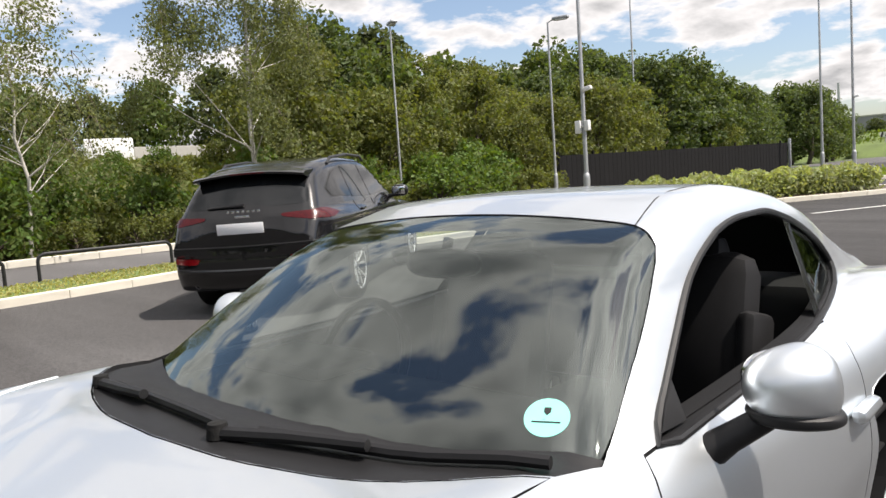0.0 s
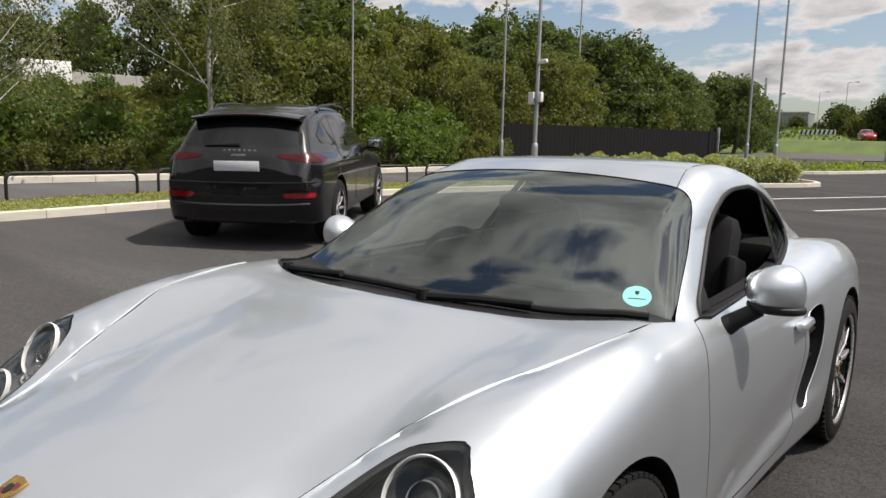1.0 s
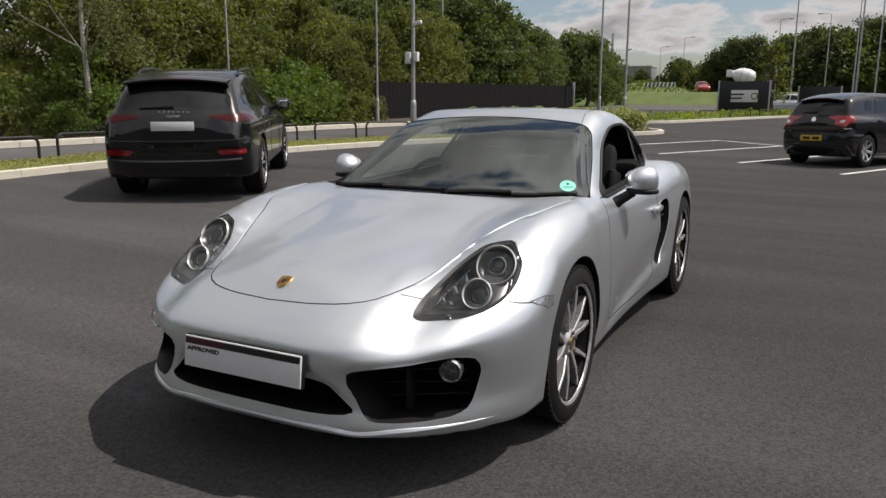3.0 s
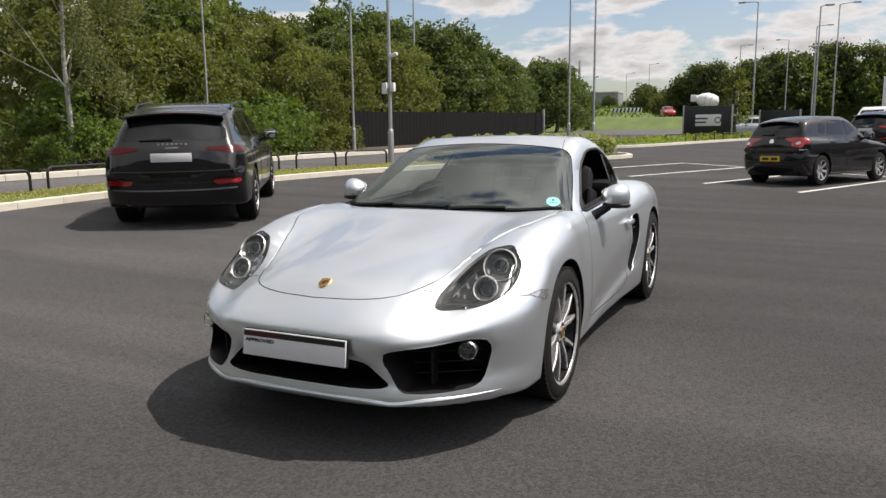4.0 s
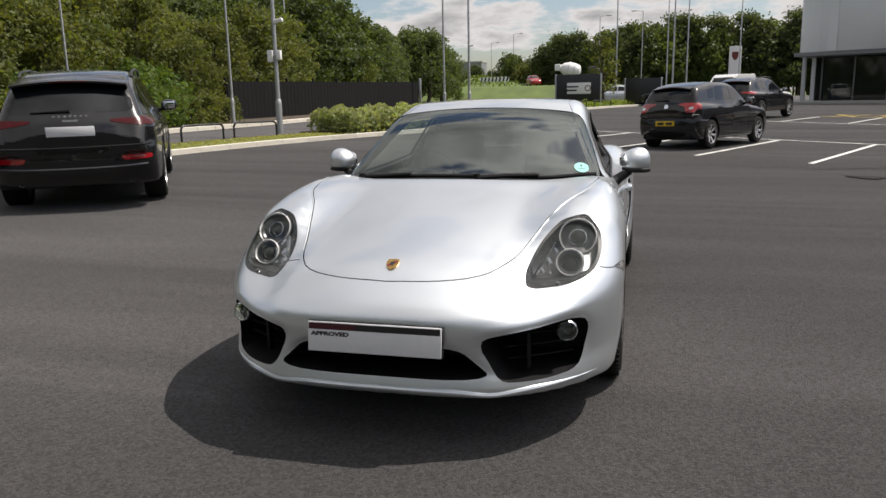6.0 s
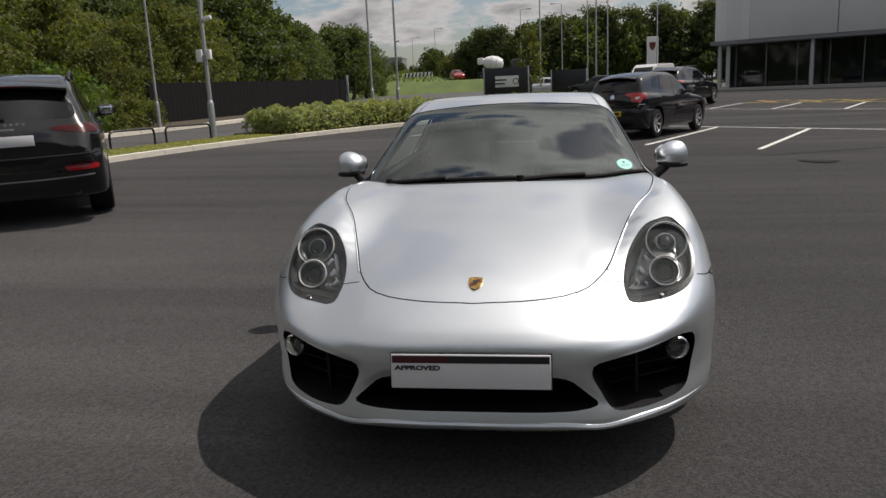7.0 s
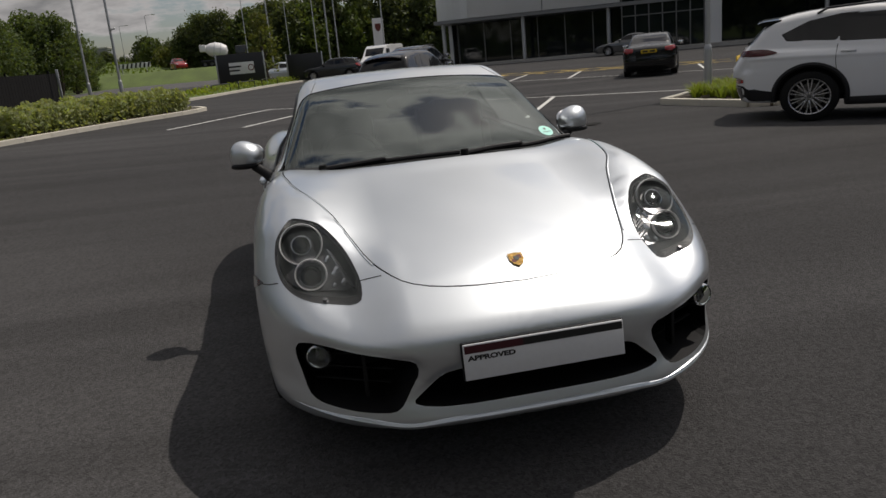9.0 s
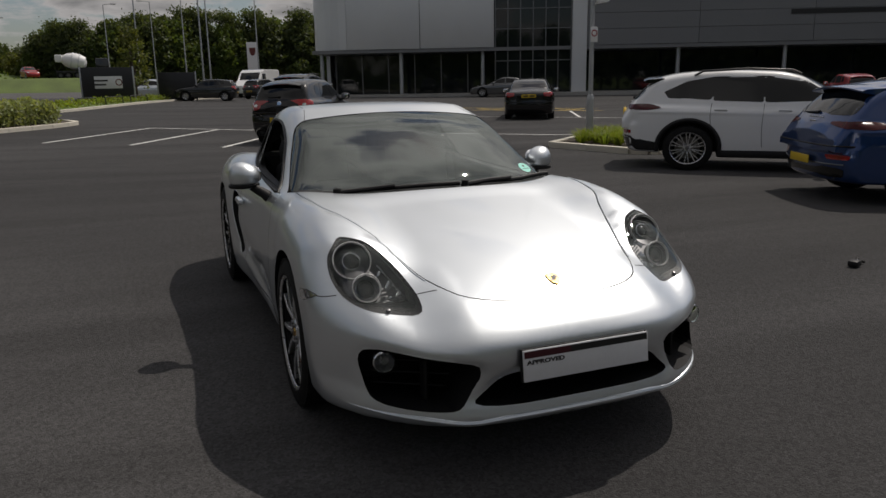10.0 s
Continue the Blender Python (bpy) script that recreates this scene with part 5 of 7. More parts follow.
# headlamps
for s in (1, -1):
    O = LAMP if s > 0 else mirrored(LAMP)
    lens = put("headlamp", patch(hero, grow(O, -0.002), "y", -2.6, 1, 0.022, 0.002, LENS, "headlamp"), car, "clear headlamp cover over a twin round lamp unit")
    lens.visible_shadow = False
    put("housing", patch(hero, grow(O, -0.004), "y", -2.6, 1, 0.03, 0.070, LAMP_DARK, "housing"), lens)
    n_h = len(O)
    ro = on_surface(hero, grow(O, -0.001), "y", -2.6, 1, -0.0012)
    ri = on_surface(hero, grow(O, -0.013), "y", -2.6, 1, 0.008)
    put("lamp_seal", mesh_of("lamp_seal", np.concatenate([ro, ri]), [(i, (i + 1) % n_h, n_h + (i + 1) % n_h, n_h + i) for i in range(n_h)], LAMP_EDGE, True), lens)
    for (cx, cy, cz), rr in (((0.694, -1.684, 0.745), 0.076), ((0.674, -1.812, 0.662), 0.055)):
        nv = Vector(outward(hero, np.array([(s * cx, cy, cz)]))[0])
        facing = (nv * 0.6 + Vector((0, -0.8, 0.1))).to_track_quat("Z", "Y").to_matrix().to_4x4()
        m = Matrix.Translation((s * cx, cy, cz)) @ facing
        part("lamp_ring", lathe([(rr - 0.0022, 0.010), (rr, 0.013), (rr + 0.0022, 0.010), (rr + 0.001, 0.0), (rr - 0.0022, 0.0)], 40, m, True), LAMP_RING, lens)
        part("lamp_bowl", lathe([(rr - 0.006, 0.004), (rr * 0.80, -0.012), (rr * 0.62, -0.020), (rr * 0.58, -0.026), (rr - 0.003, -0.022)], 36, m, True), LAMP_DARK, lens)
        k = 0.44 if rr > 0.06 else 0.72
        part("projector", lathe([(0.0, 0.004), (rr * k * 0.4, 0.001), (rr * k * 0.76, -0.008), (rr * k, -0.022), (rr * k, -0.05), (0.0, -0.05)], 32, m), GLOSS_BLACK, lens)
        part("projector_ring", lathe([(rr * k, -0.004), (rr * (k + 0.04), -0.005), (rr * (k + 0.04), -0.03), (rr * k, -0.03)], 32, m, True), LAMP_REFLECTOR, lens)
    for k, (cx, cz, w_, h_) in enumerate(((0.588, 0.665, 0.022, 0.034), (0.566, 0.638, 0.018, 0.024), (0.612, 0.700, 0.014, 0.030), (0.600, 0.632, 0.012, 0.018))):
        q = on_surface(hero, [(s * cx, cz)], "y", -2.6, 1, 0.030)[0]
        part("reflector", box(tuple(q), (w_, 0.012, h_), 0.004, Matrix.Rotation(radians(-35 * s), 3, "Y") @ Matrix.Rotation(radians(-25), 3, "X")), LAMP_REFLECTOR, lens)
    # fluted reflector towards the inner tip of the lamp
    for k in range(9):
        u = k / 8
        q = on_surface(hero, [(s * (0.548 + 0.050 * u), 0.632 + 0.085 * u)], "y", -2.6, 1, 0.034)[0]
        part("reflector_fin", box(tuple(q), (0.050 - 0.022 * u, 0.010, 0.006), 0.002, Matrix.Rotation(radians(-48 * s), 3, "Y") @ Matrix.Rotation(radians(-20), 3, "X")), LAMP_REFLECTOR, lens)
    jq = Vector(on_surface(hero, [(s * 0.640, -1.976)], "z", 1.2, -1, 0.0)[0])
    jn = Vector(outward(hero, np.array([jq]))[0])
    part("washer_jet", lathe([(0.0, 0.013), (0.007, 0.012), (0.009, 0.007), (0.006, 0.003), (0.010, 0.0), (0.0, -0.008)], 14, Matrix.Translation(jq) @ jn.to_track_quat("Z", "Y").to_matrix().to_4x4()), ALLOY_DARK, car)
    # fog lamp, louvres and sensors in the intake
    fm = Matrix.Translation((s * 0.686, -2.055, 0.451)) @ Vector((0.25 * s, -0.96, 0.05)).to_track_quat("Z", "Y").to_matrix().to_4x4()
    fog = part("fog_lamp", lathe([(0.036, 0.006), (0.041, 0.0), (0.041, -0.05), (0.036, -0.05)], 32, fm, True), LAMP_REFLECTOR, car)
    part("fog_bowl", lathe([(0.0, -0.026), (0.018, -0.022), (0.037, 0.0), (0.037, -0.03), (0.0, -0.032)], 28, fm), FOG_REFLECTOR, fog)
    part("fog_lens", lathe([(0.0, 0.010), (0.022, 0.008), (0.037, 0.002), (0.037, 0.0), (0.0, 0.006)], 28, fm), LENS, fog)
    for k in range(3):
        zz = 0.335 + 0.045 * k
        x0, x1 = 0.46 - 0.014 * k, 0.70
        b_ = bmesh.new()
        a0, a1 = Vector((s * x0, -2.08, zz)), Vector((s * x1, -1.93, zz))
        dd = a1 - a0
        add_box(b_, (a0 + a1) / 2, (dd.length, 0.02, 0.006), 0.002, Matrix.Rotation(math.atan2(dd.y, dd.x), 3, "Z"))
        part("intake_louvre", b_, BLACK_PLASTIC, car)
    part("intake_divider", box((s * 0.545, -2.075, 0.375), (0.012, 0.05, 0.15), 0.003), BLACK_PLASTIC, car)
    mk = [(-1.722, 0.634), (-1.64, 0.640), (-1.572, 0.628), (-1.580, 0.594), (-1.635, 0.597), (-1.70, 0.622)]
    put("side_marker", patch(hero, mk, "x", s * 1.3, -s, 0.02, -0.004, AMBER, "side_marker"), car, "clear wedge-shaped side marker lamp")
    mk_pts = on_surface(hero, mk, "x", s * 1.3, -s, -0.002)
    part("marker_seal", tube([tuple(q) for q in mk_pts], 0.0017, 6, True), BLACK_PLASTIC, car)
    sm_pts = on_surface(hero, curve2([(-1.805, 0.648), (-1.768, 0.637), (-1.72, 0.630)], 7), "x", s * 1.3, -s, 0.0005)
    part("bumper_seam", tube([tuple(q) for q in sm_pts], 0.0022, 5), BLACK_PLASTIC, car)
    sm_pts = on_surface(hero, curve2([(s * 0.445, -1.968), (s * 0.485, -1.950), (s * 0.520, -1.935)], 6), "z", 1.4, -1, 0.0005)
    part("bumper_seam", tube([tuple(q) for q in sm_pts], 0.0022, 5), BLACK_PLASTIC, car)
    # rolled edge of the wing along the bonnet
    we = on_surface(hero, [(s * u, v) for u, v in grow(hood_half, 0.0055)[14:34]], "z", 1.4, -1, 0.0004)
    part("wing_edge", tube([tuple(q) for q in we], 0.0042, 8), SILVER, car)
    # roof seam and sill strip
    rs = on_surface(hero, curve2([(s * 0.535, -0.128), (s * 0.490, 0.10), (s * 0.478, 0.4), (s * 0.455, 0.9)], 12), "z", 1.6, -1, 0.0003)
    part("roof_seam", tube([tuple(q) for q in rs], 0.002, 5), BLACK_PLASTIC, car)
    # air intake strakes ahead of the rear wheel
    for k in range(2):
        part("intake_strake", box((s * 0.835, 0.60 - 0.03 * k, 0.64 - 0.10 * k), (0.05, 0.17 - 0.03 * k, 0.012), 0.004), BLACK_PLASTIC, car)
    edge = on_surface(hero, SIDE_IN, "x", s * 1.3, -s, 0.002)
    part("intake_rim", tube([tuple(q) for q in edge], 0.003, 6, True), SILVER, car)

lip = on_surface(hero, [(x, 0.258 - 0.014 * math.exp(-((abs(x) - 0.43) / 0.09) ** 2)) for x in np.linspace(-0.79, 0.79, 61)], "y", -2.6, 1, 0.003)
part("front_lip", tube([tuple(q) for q in lip], [0.002 + 0.010 * min(1, (30 - abs(k - 30)) / 8) for k in range(61)], 8), SILVER, car)

# number plate carrier with dealer plate
plate = part("number_plate", box((0, -2.312, 0.456), (0.520, 0.008, 0.112), 0.002, Matrix.Rotation(radians(-7), 3, "X")), PLATE_WHITE, car, "white dealer plate with red and black band")
pm = Matrix.Translation((0, -2.312, 0.456)) @ Matrix.Rotation(radians(83), 4, "X")
part("carrier", box((0, -2.300, 0.455), (0.528, 0.016, 0.118), 0.003, Matrix.Rotation(radians(-7), 3, "X")), BLACK_PLASTIC, plate)
for u0, u1, mt in ((-0.256, -0.07, PLATE_RED), (-0.07, 0.256, PRINT_BLACK)):
    part("plate_band", box((0, 0, 0), (u1 - u0, 0.0235, 0.0008)), mt, plate).matrix_basis = pm @ Matrix.Translation(((u0 + u1) / 2, 0.0395, 0.0046))
put("plate_lettering", letters("APPROVED", 0.0205, PRINT_BLACK, 0.0006, 0.0009), plate).matrix_basis = pm @ Matrix.Translation((-0.247, 0.005, 0.0046)) @ Matrix.Diagonal((1.48, 1, 1, 1))

# shield badge on the bonnet
sh = [(-0.024, 0.030), (0.0, 0.034), (0.024, 0.030), (0.025, 0.0), (0.016, -0.022), (0.0, -0.034), (-0.016, -0.022), (-0.025, 0.0)]
bz_ = Vector(on_surface(hero, [(0.0, -2.066)], "z", 1.4, -1, -0.001)[0])
bn_ = Vector(outward(hero, np.array([bz_]))[0])
bx_ = Vector((1, 0, 0))
by_ = bn_.cross(bx_)
bmx = Matrix.Translation(bz_) @ Matrix((bx_, by_, bn_)).transposed().to_4x4()
bm = bmesh.new(); add_prism(bm, sh, 0.004, bmx)
badge = part("bonnet_badge", bm, GOLD, car, "small gold shield-shaped badge")
for u, v in ((0.011, 0.012), (-0.011, -0.008)):
    part("badge_field", box((0, 0, 0), (0.015, 0.016, 0.001)), RED_ENAMEL, badge).matrix_basis = bmx @ Matrix.Translation((u, v, 0.0042))
bm = bmesh.new(); add_prism(bm, [(a * 0.36, b * 0.36) for a, b in sh], 0.0015, bmx @ Matrix.Translation((0, 0.002, 0.004)))
part("badge_centre", bm, PRINT_BLACK, badge)

# door mirrors
def blob(c, r, e1, e2, n=24, rot=Matrix.Identity(3)):
    """A rounded box: an ellipsoid with squarer shoulders."""
    bm = bmesh.new()
    bmesh.ops.create_uvsphere(bm, u_segments=n * 2, v_segments=n, radius=1)
    for v in bm.verts:
        q = v.co
        q = Vector([math.copysign(abs(a) ** e, a) for a, e in zip(q, (e1, e1, e2))])
        v.co = Vector(c) + rot @ Vector((q.x * r[0], q.y * r[1], q.z * r[2]))
    return bm


for s in (1, -1):
    rot = Matrix.Rotation(radians(33 * s), 3, "Z") @ Matrix.Rotation(radians(-6 * s), 3, "Y")
    at = Vector((s * 0.915, -0.288, 0.944))
    cap_bm = blob((0, 0, 0), (0.083, 0.074, 0.084), 0.88, 0.88, 18)
    for q in cap_bm.verts:
        # taller towards the outer end, flat underneath
        q.co.z *= 0.88 + 0.18 * s * q.co.x / 0.090
        q.co.z = max(q.co.z, -0.046 - 0.012 * s * q.co.x / 0.090)
        q.co = at + rot @ q.co
    cap = part("door_mirror", cap_bm, SILVER, car, "silver door mirror cap on a black foot")
    base_bm = blob((0, 0, -0.050), (0.083, 0.073, 0.020), 0.88, 0.7, 14)
    for q in base_bm.verts:
        q.co.z -= 0.012 * s * q.co.x / 0.090
        q.co = at + rot @ q.co
    part("mirror_base", base_bm, BLACK_PLASTIC, cap)
    part("mirror_foot", tube([(s * 0.770, -0.385, 0.812), (s * 0.795, -0.375, 0.826), (s * 0.825, -0.350, 0.850), (s * 0.880, -0.315, 0.888)], [0.034, 0.033, 0.027, 0.024], 12), BLACK_PLASTIC, cap)
    glass_bm = blob((0, 0.056, 0.004), (0.074, 0.014, 0.054), 0.8, 0.8, 12)
    for q in glass_bm.verts:
        q.co = at + rot @ q.co
    part("mirror_glass", glass_bm, CHROME, cap)

# wheels
FIVE = {"spokes": 5, "pair": radians(17), "w0": 0.0125, "w1": 0.0095, "turn": math.pi + 0.12, "dish": 0.70, "tread": True, "caliper": RED_CALIPER, "cap": GOLD}
for s in (1, -1):
    wheel(car, s * 0.765, -1.2375, 0.336, 0.336, 0.235, 0.254, s, FIVE, ALLOY, BLACK_PLASTIC)
    wheel(car, s * 0.770, 1.2375, 0.346, 0.346, 0.262, 0.254, s, FIVE, ALLOY, BLACK_PLASTIC)

# cabin
dash = bmesh.new()
add_box(dash, (0, -0.50, 0.76), (1.34, 0.42, 0.20), 0.06)
add_box(dash, (-0.36, -0.40, 0.865), (0.36, 0.22, 0.07), 0.03)
part("dashboard", dash, TRIM_GREY, car)
part("rear_bulkhead", box((0, 0.95, 0.75), (1.3, 0.30, 0.42), 0.05), TRIM_GREY, car)
part("steering_wheel", tube([(-0.36 + 0.18 * math.cos(t), -0.20 + 0.065 * math.sin(t), 0.83 + 0.168 * math.sin(t)) for t in np.linspace(0, 2 * math.pi, 36, endpoint=False)], 0.015, 10, True), BLACK_PLASTIC, car)
for s in (1, -1):
    seat = part("car_seat", box((s * 0.36, 0.12, 0.50), (0.46, 0.52, 0.16), 0.06), SEAT, car, "black leather bucket seat")
    part("backrest", box((s * 0.36, 0.44, 0.80), (0.45, 0.15, 0.60), 0.07, Matrix.Rotation(radians(-14), 3, "X")), SEAT, seat)
    part("headrest", box((s * 0.36, 0.52, 1.06), (0.25, 0.11, 0.17), 0.05, Matrix.Rotation(radians(-14), 3, "X")), SEAT, seat)
    part("seat_bolster", box((s * 0.58, 0.42, 0.72), (0.06, 0.17, 0.42), 0.025, Matrix.Rotation(radians(-14), 3, "X")), SEAT, seat)
part("rear_view_mirror", blob((0.0, -0.20, 1.135), (0.13, 0.03, 0.040), 0.7, 0.7, 12), BLACK_PLASTIC, car)
part("mirror_stalk", tube([(0.0, -0.19, 1.14), (0.0, -0.17, 1.20)], 0.014, 8), BLACK_PLASTIC, car)
part("floor_pan", box((0, 0.0, 0.19), (1.55, 2.0, 0.05), 0.01), BLACK_PLASTIC, car)

# ---------------------------------------------------------------- other vehicles
def vehicle_surface(sp):
    W, B, Z, GP = spl(*sp["W"]), spl(*sp["B"]), spl(*sp["Z"]), spl(*sp["GP"])
    GF, GB = spl(*sp["GF"]), spl(*sp["GB"])

    def cabin(x, y, z):
        ax = np.abs(x)
        top = Z(y - 0.22 * ax ** 2 * sstep(0.2, -0.4, y) + 0.10 * ax ** 2 * sstep(1.2, 1.8, y)) - 0.07 * ax ** 2 - z
        side = (sp["gw"] - sp["gs"] * (np.maximum(z, sp["zb"] - 0.1) - sp["zb"])) * GP(y) - ax
        return np.minimum(smin(top, side, 0.11), np.minimum(np.minimum(y - sp["cab"][0], sp["cab"][1] - y), z - 0.7))

    def lower(x, y, z):
        ax = np.abs(x)
        line = 0.012 * np.exp(-((z - sp["crease"]) / 0.03) ** 2)
        side = W(y) - 0.38 * np.maximum(0, z - sp["zs"]) ** 2 - 0.35 * np.maximum(0, 0.52 - z) ** 2 + line - ax
        top = B(y) - 0.07 * ax ** 2 - z
        front = y - sp["yf"] - sp["cf"] * ax ** 3 - GF(z)
        back = sp["yr"] - sp["cr"] * ax ** 3 - GB(z) - y
        f = smin(smin(smin(side, top, 0.10), front, 0.10), back, 0.09)
        return smin(f, z - sp["bot"], 0.04)

    return lambda x, y, z: smax(lower(x, y, z), cabin(x, y, z), 0.035)


def vehicle(sp, mat, name, label, m, category="car"):
    """A parked vehicle from its profile lines: body with wheel arches, glass, lamps, wheels and fittings as parts."""
    f = vehicle_surface(sp)
    v = thing(name, label, category, m)
    p, fc = skin(f, sp["yf"] + 0.75, sp["yr"] - 0.7, 0.78, 0.82, *sp.get("fine", (40, 26, 112)), 2.4)
    me = mesh_of("body", p, fc, mat, True)
    wb = sp["wb"] / 2
    th = np.linspace(0, 2 * np.pi, 40, endpoint=False)
    for s in (1, -1):
        for yy in (-wb, wb):
            rr = sp["wr"] + 0.055
            me = boolean(me, prism_mesh([(yy + rr * math.cos(t), sp["wr"] + 0.01 + rr * math.sin(t)) for t in th], "x", *sorted((s * (sp["tr"] - 0.18), s * 1.3)), BLACK_PLASTIC))
    body = put("body", fair(me, f, {mat.name}), v)
    far_y = 4.0
    put("rear_window", patch(f, sp["rear_glass"], "y", far_y, -1, 0.06, -0.004, DARK_GLASS, "rear_window", 4.5), v, "dark tinted rear window")
    put("windscreen", patch(f, sp["screen"], "y", -far_y, 1, 0.07, -0.004, DARK_GLASS, "windscreen", 4.5), v)
    for s in (1, -1):
        if "dlo" in sp:
            put("window_surround", patch(f, sp["dlo"], "x", s * 1.5, -s, 0.07, -0.0015, GLOSS_BLACK, "window_surround"), v)
        for o in sp["side_glass"]:
            put("side_window", patch(f, o, "x", s * 1.5, -s, 0.07, -0.0055, DARK_GLASS, "side_window"), v)
        tl = [(s * a, b) for a, b in sp["tail"]]
        t = put("tail_lamp", patch(f, tl, "y", far_y, -1, 0.035, -0.007, sp["tail_mat"], "tail_lamp", 4.5), v, "red tail lamp")
        if "tail_side" in sp:
            put("lamp_return", patch(f, sp["tail_side"], "x", s * 1.5, -s, 0.035, -0.007, sp["tail_mat"], "lamp_return"), t)
        if "tail_in" in sp:
            put("clear_segment", patch(f, [(s * a, b) for a, b in sp["tail_in"]], "y", far_y, -1, 0.03, -0.011, AMBER, "clear_segment", 4.5), t)
        if "reflector" in sp:
            put("rear_reflector", patch(f, [(s * a, b) for a, b in sp["reflector"]], "y", far_y, -1, 0.03, -0.006, RED_LENS, "rear_reflector", 4.5), v, "dark red bumper reflector")
        put("headlamp", patch(f, [(s * a, b) for a, b in sp["head"]], "y", -far_y, 1, 0.04, -0.005, LAMP_REFLECTOR, "headlamp", 4.5), v)
        for yy in sp["handles"]:
            hx = float(on_surface(f, [(yy, sp["hz"])], "x", s * 1.5, -s)[0][0])
            part("door_handle", box((hx + s * 0.012, yy, sp["hz"]), (0.03, 0.19, 0.03), 0.012), sp.get("handle_mat", mat), v)
        for yy, z0, z1 in sp["seams"]:
            q = on_surface(f, [(yy + 0.02 * math.sin(k / 9 * math.pi), z0 + (z1 - z0) * k / 9) for k in range(10)], "x", s * 1.5, -s, 0.0)
            part("door_seam", tube([tuple(a) for a in q], 0.004, 5), BLACK_PLASTIC, v)
        mx, my, mz = sp["mirror"]
        mr = part("door_mirror", blob((s * mx, my, mz), (0.12, 0.075, 0.085), 0.75, 0.75, 10), mat, v)
        part("mirror_foot", tube([(s * (mx - 0.16), my, mz - 0.07), (s * (mx - 0.05), my, mz - 0.05)], 0.03, 8), BLACK_PLASTIC, mr)
        part("mirror_glass", box((s * mx, my + 0.068, mz), (0.17, 0.015, 0.11), 0.006), CHROME, mr)
        for yy in (-wb, wb):
            wheel(v, s * sp["tr"], yy, sp["wr"], sp["wr"], sp["ww"], sp["rim"], s, sp["wheel"], sp["rim_mat"], BLACK_PLASTIC)
            if sp.get("cladding"):
                ring = [(yy + (sp["wr"] + 0.085) * math.cos(t), sp["wr"] + 0.01 + (sp["wr"] + 0.085) * math.sin(t)) for t in np.linspace(-0.15, math.pi + 0.15, 26)]
                q = on_surface(f, ring, "x", s * 1.5, -s, 0.0)
                part("arch_trim", tube([tuple(a) for a in q], 0.034, 8), BLACK_PLASTIC, v)
        if "skirt" in sp:
            put("bumper_skirt", patch(f, sp["skirt"], "x", s * 1.5, -s, 0.05, -0.006, BLACK_PLASTIC, "bumper_skirt"), v)
        if sp.get("cladding"):
            part("sill", box((s * (sp["tr"] + 0.06), 0, 0.30), (0.14, sp["wb"] - 2 * sp["wr"] - 0.1, 0.13), 0.03), BLACK_PLASTIC, v)
        if "rail" in sp:
            y0, y1, rx, rz = sp["rail"]
            q = [(s * rx, y0, rz - 0.06), (s * rx, y0 + 0.12, rz), (s * (rx + 0.01), (y0 + y1) / 2, rz + 0.025), (s * rx, y1 - 0.12, rz - 0.01), (s * rx, y1, rz - 0.08)]
            part("roof_rail", tube(q, 0.018, 8), sp["rail_mat"], v)
    py = float(on_surface(f, [(0.0, sp["pz"])], "y", far_y, -1, 0.0, 4.5)[0][1])
    pl = part("number_plate", box((0, py + 0.012, sp["pz"]), (0.52, 0.012, 0.112), 0.003), sp["plate_mat"], v)
    if sp["plate_mat"] is PLATE_YELLOW:
        for u0, u1 in ((-0.2, -0.03), (0.03, 0.2)):
            part("plate_print", box(((u0 + u1) / 2, py + 0.020, sp["pz"]), (u1 - u0, 0.003, 0.055)), PRINT_BLACK, pl)
    part("underbody", box((0, 0.05, sp["bot"] + 0.10), (sp["tr"] * 2 - 0.3, sp["wb"] + 1.2, 0.16), 0.05), BLACK_PLASTIC, v)
    # rear wiper, spoiler and bumper lines
    if "spoiler" in sp:
        sy, sz, sw = sp["spoiler"]
        sp_bm = bmesh.new()
        rows = []
        for k in range(13):
            u = -1 + k / 6
            e = 1 - 0.10 * abs(u) ** 3
            xx, drop = u * sw / 2, 0.05 * u * u
            q = [(xx, sy - 0.20, sz + 0.030 - drop), (xx, sy + 0.05 * e, sz + 0.012 - drop), (xx, sy + 0.12 * e, sz - 0.012 - drop), (xx, sy + 0.115 * e, sz - 0.034 - drop), (xx, sy - 0.02, sz - 0.055 - drop), (xx, sy - 0.20, sz - 0.05 - drop)]
            rows.append([sp_bm.verts.new(p_) for p_ in q])
        for A, B in zip(rows[:-1], rows[1:]):
            for k in range(6):
                sp_bm.faces.new((A[k], A[(k + 1) % 6], B[(k + 1) % 6], B[k]))
        sp_bm.faces.new(rows[0][::-1]); sp_bm.faces.new(rows[-1])
        bmesh.ops.recalc_face_normals(sp_bm, faces=sp_bm.faces)
        part("roof_spoiler", sp_bm, sp.get("spoiler_mat", mat), v)
        part("brake_light", box((0, sy + 0.116, sz - 0.024), (0.40, 0.01, 0.016), 0.003), DARK_RED_LENS, v)
    if "valance" in sp:
        put("valance", patch(f, sp["valance"], "y", far_y, -1, 0.06, -0.006, GLOSS_BLACK, "valance", 4.5), v)
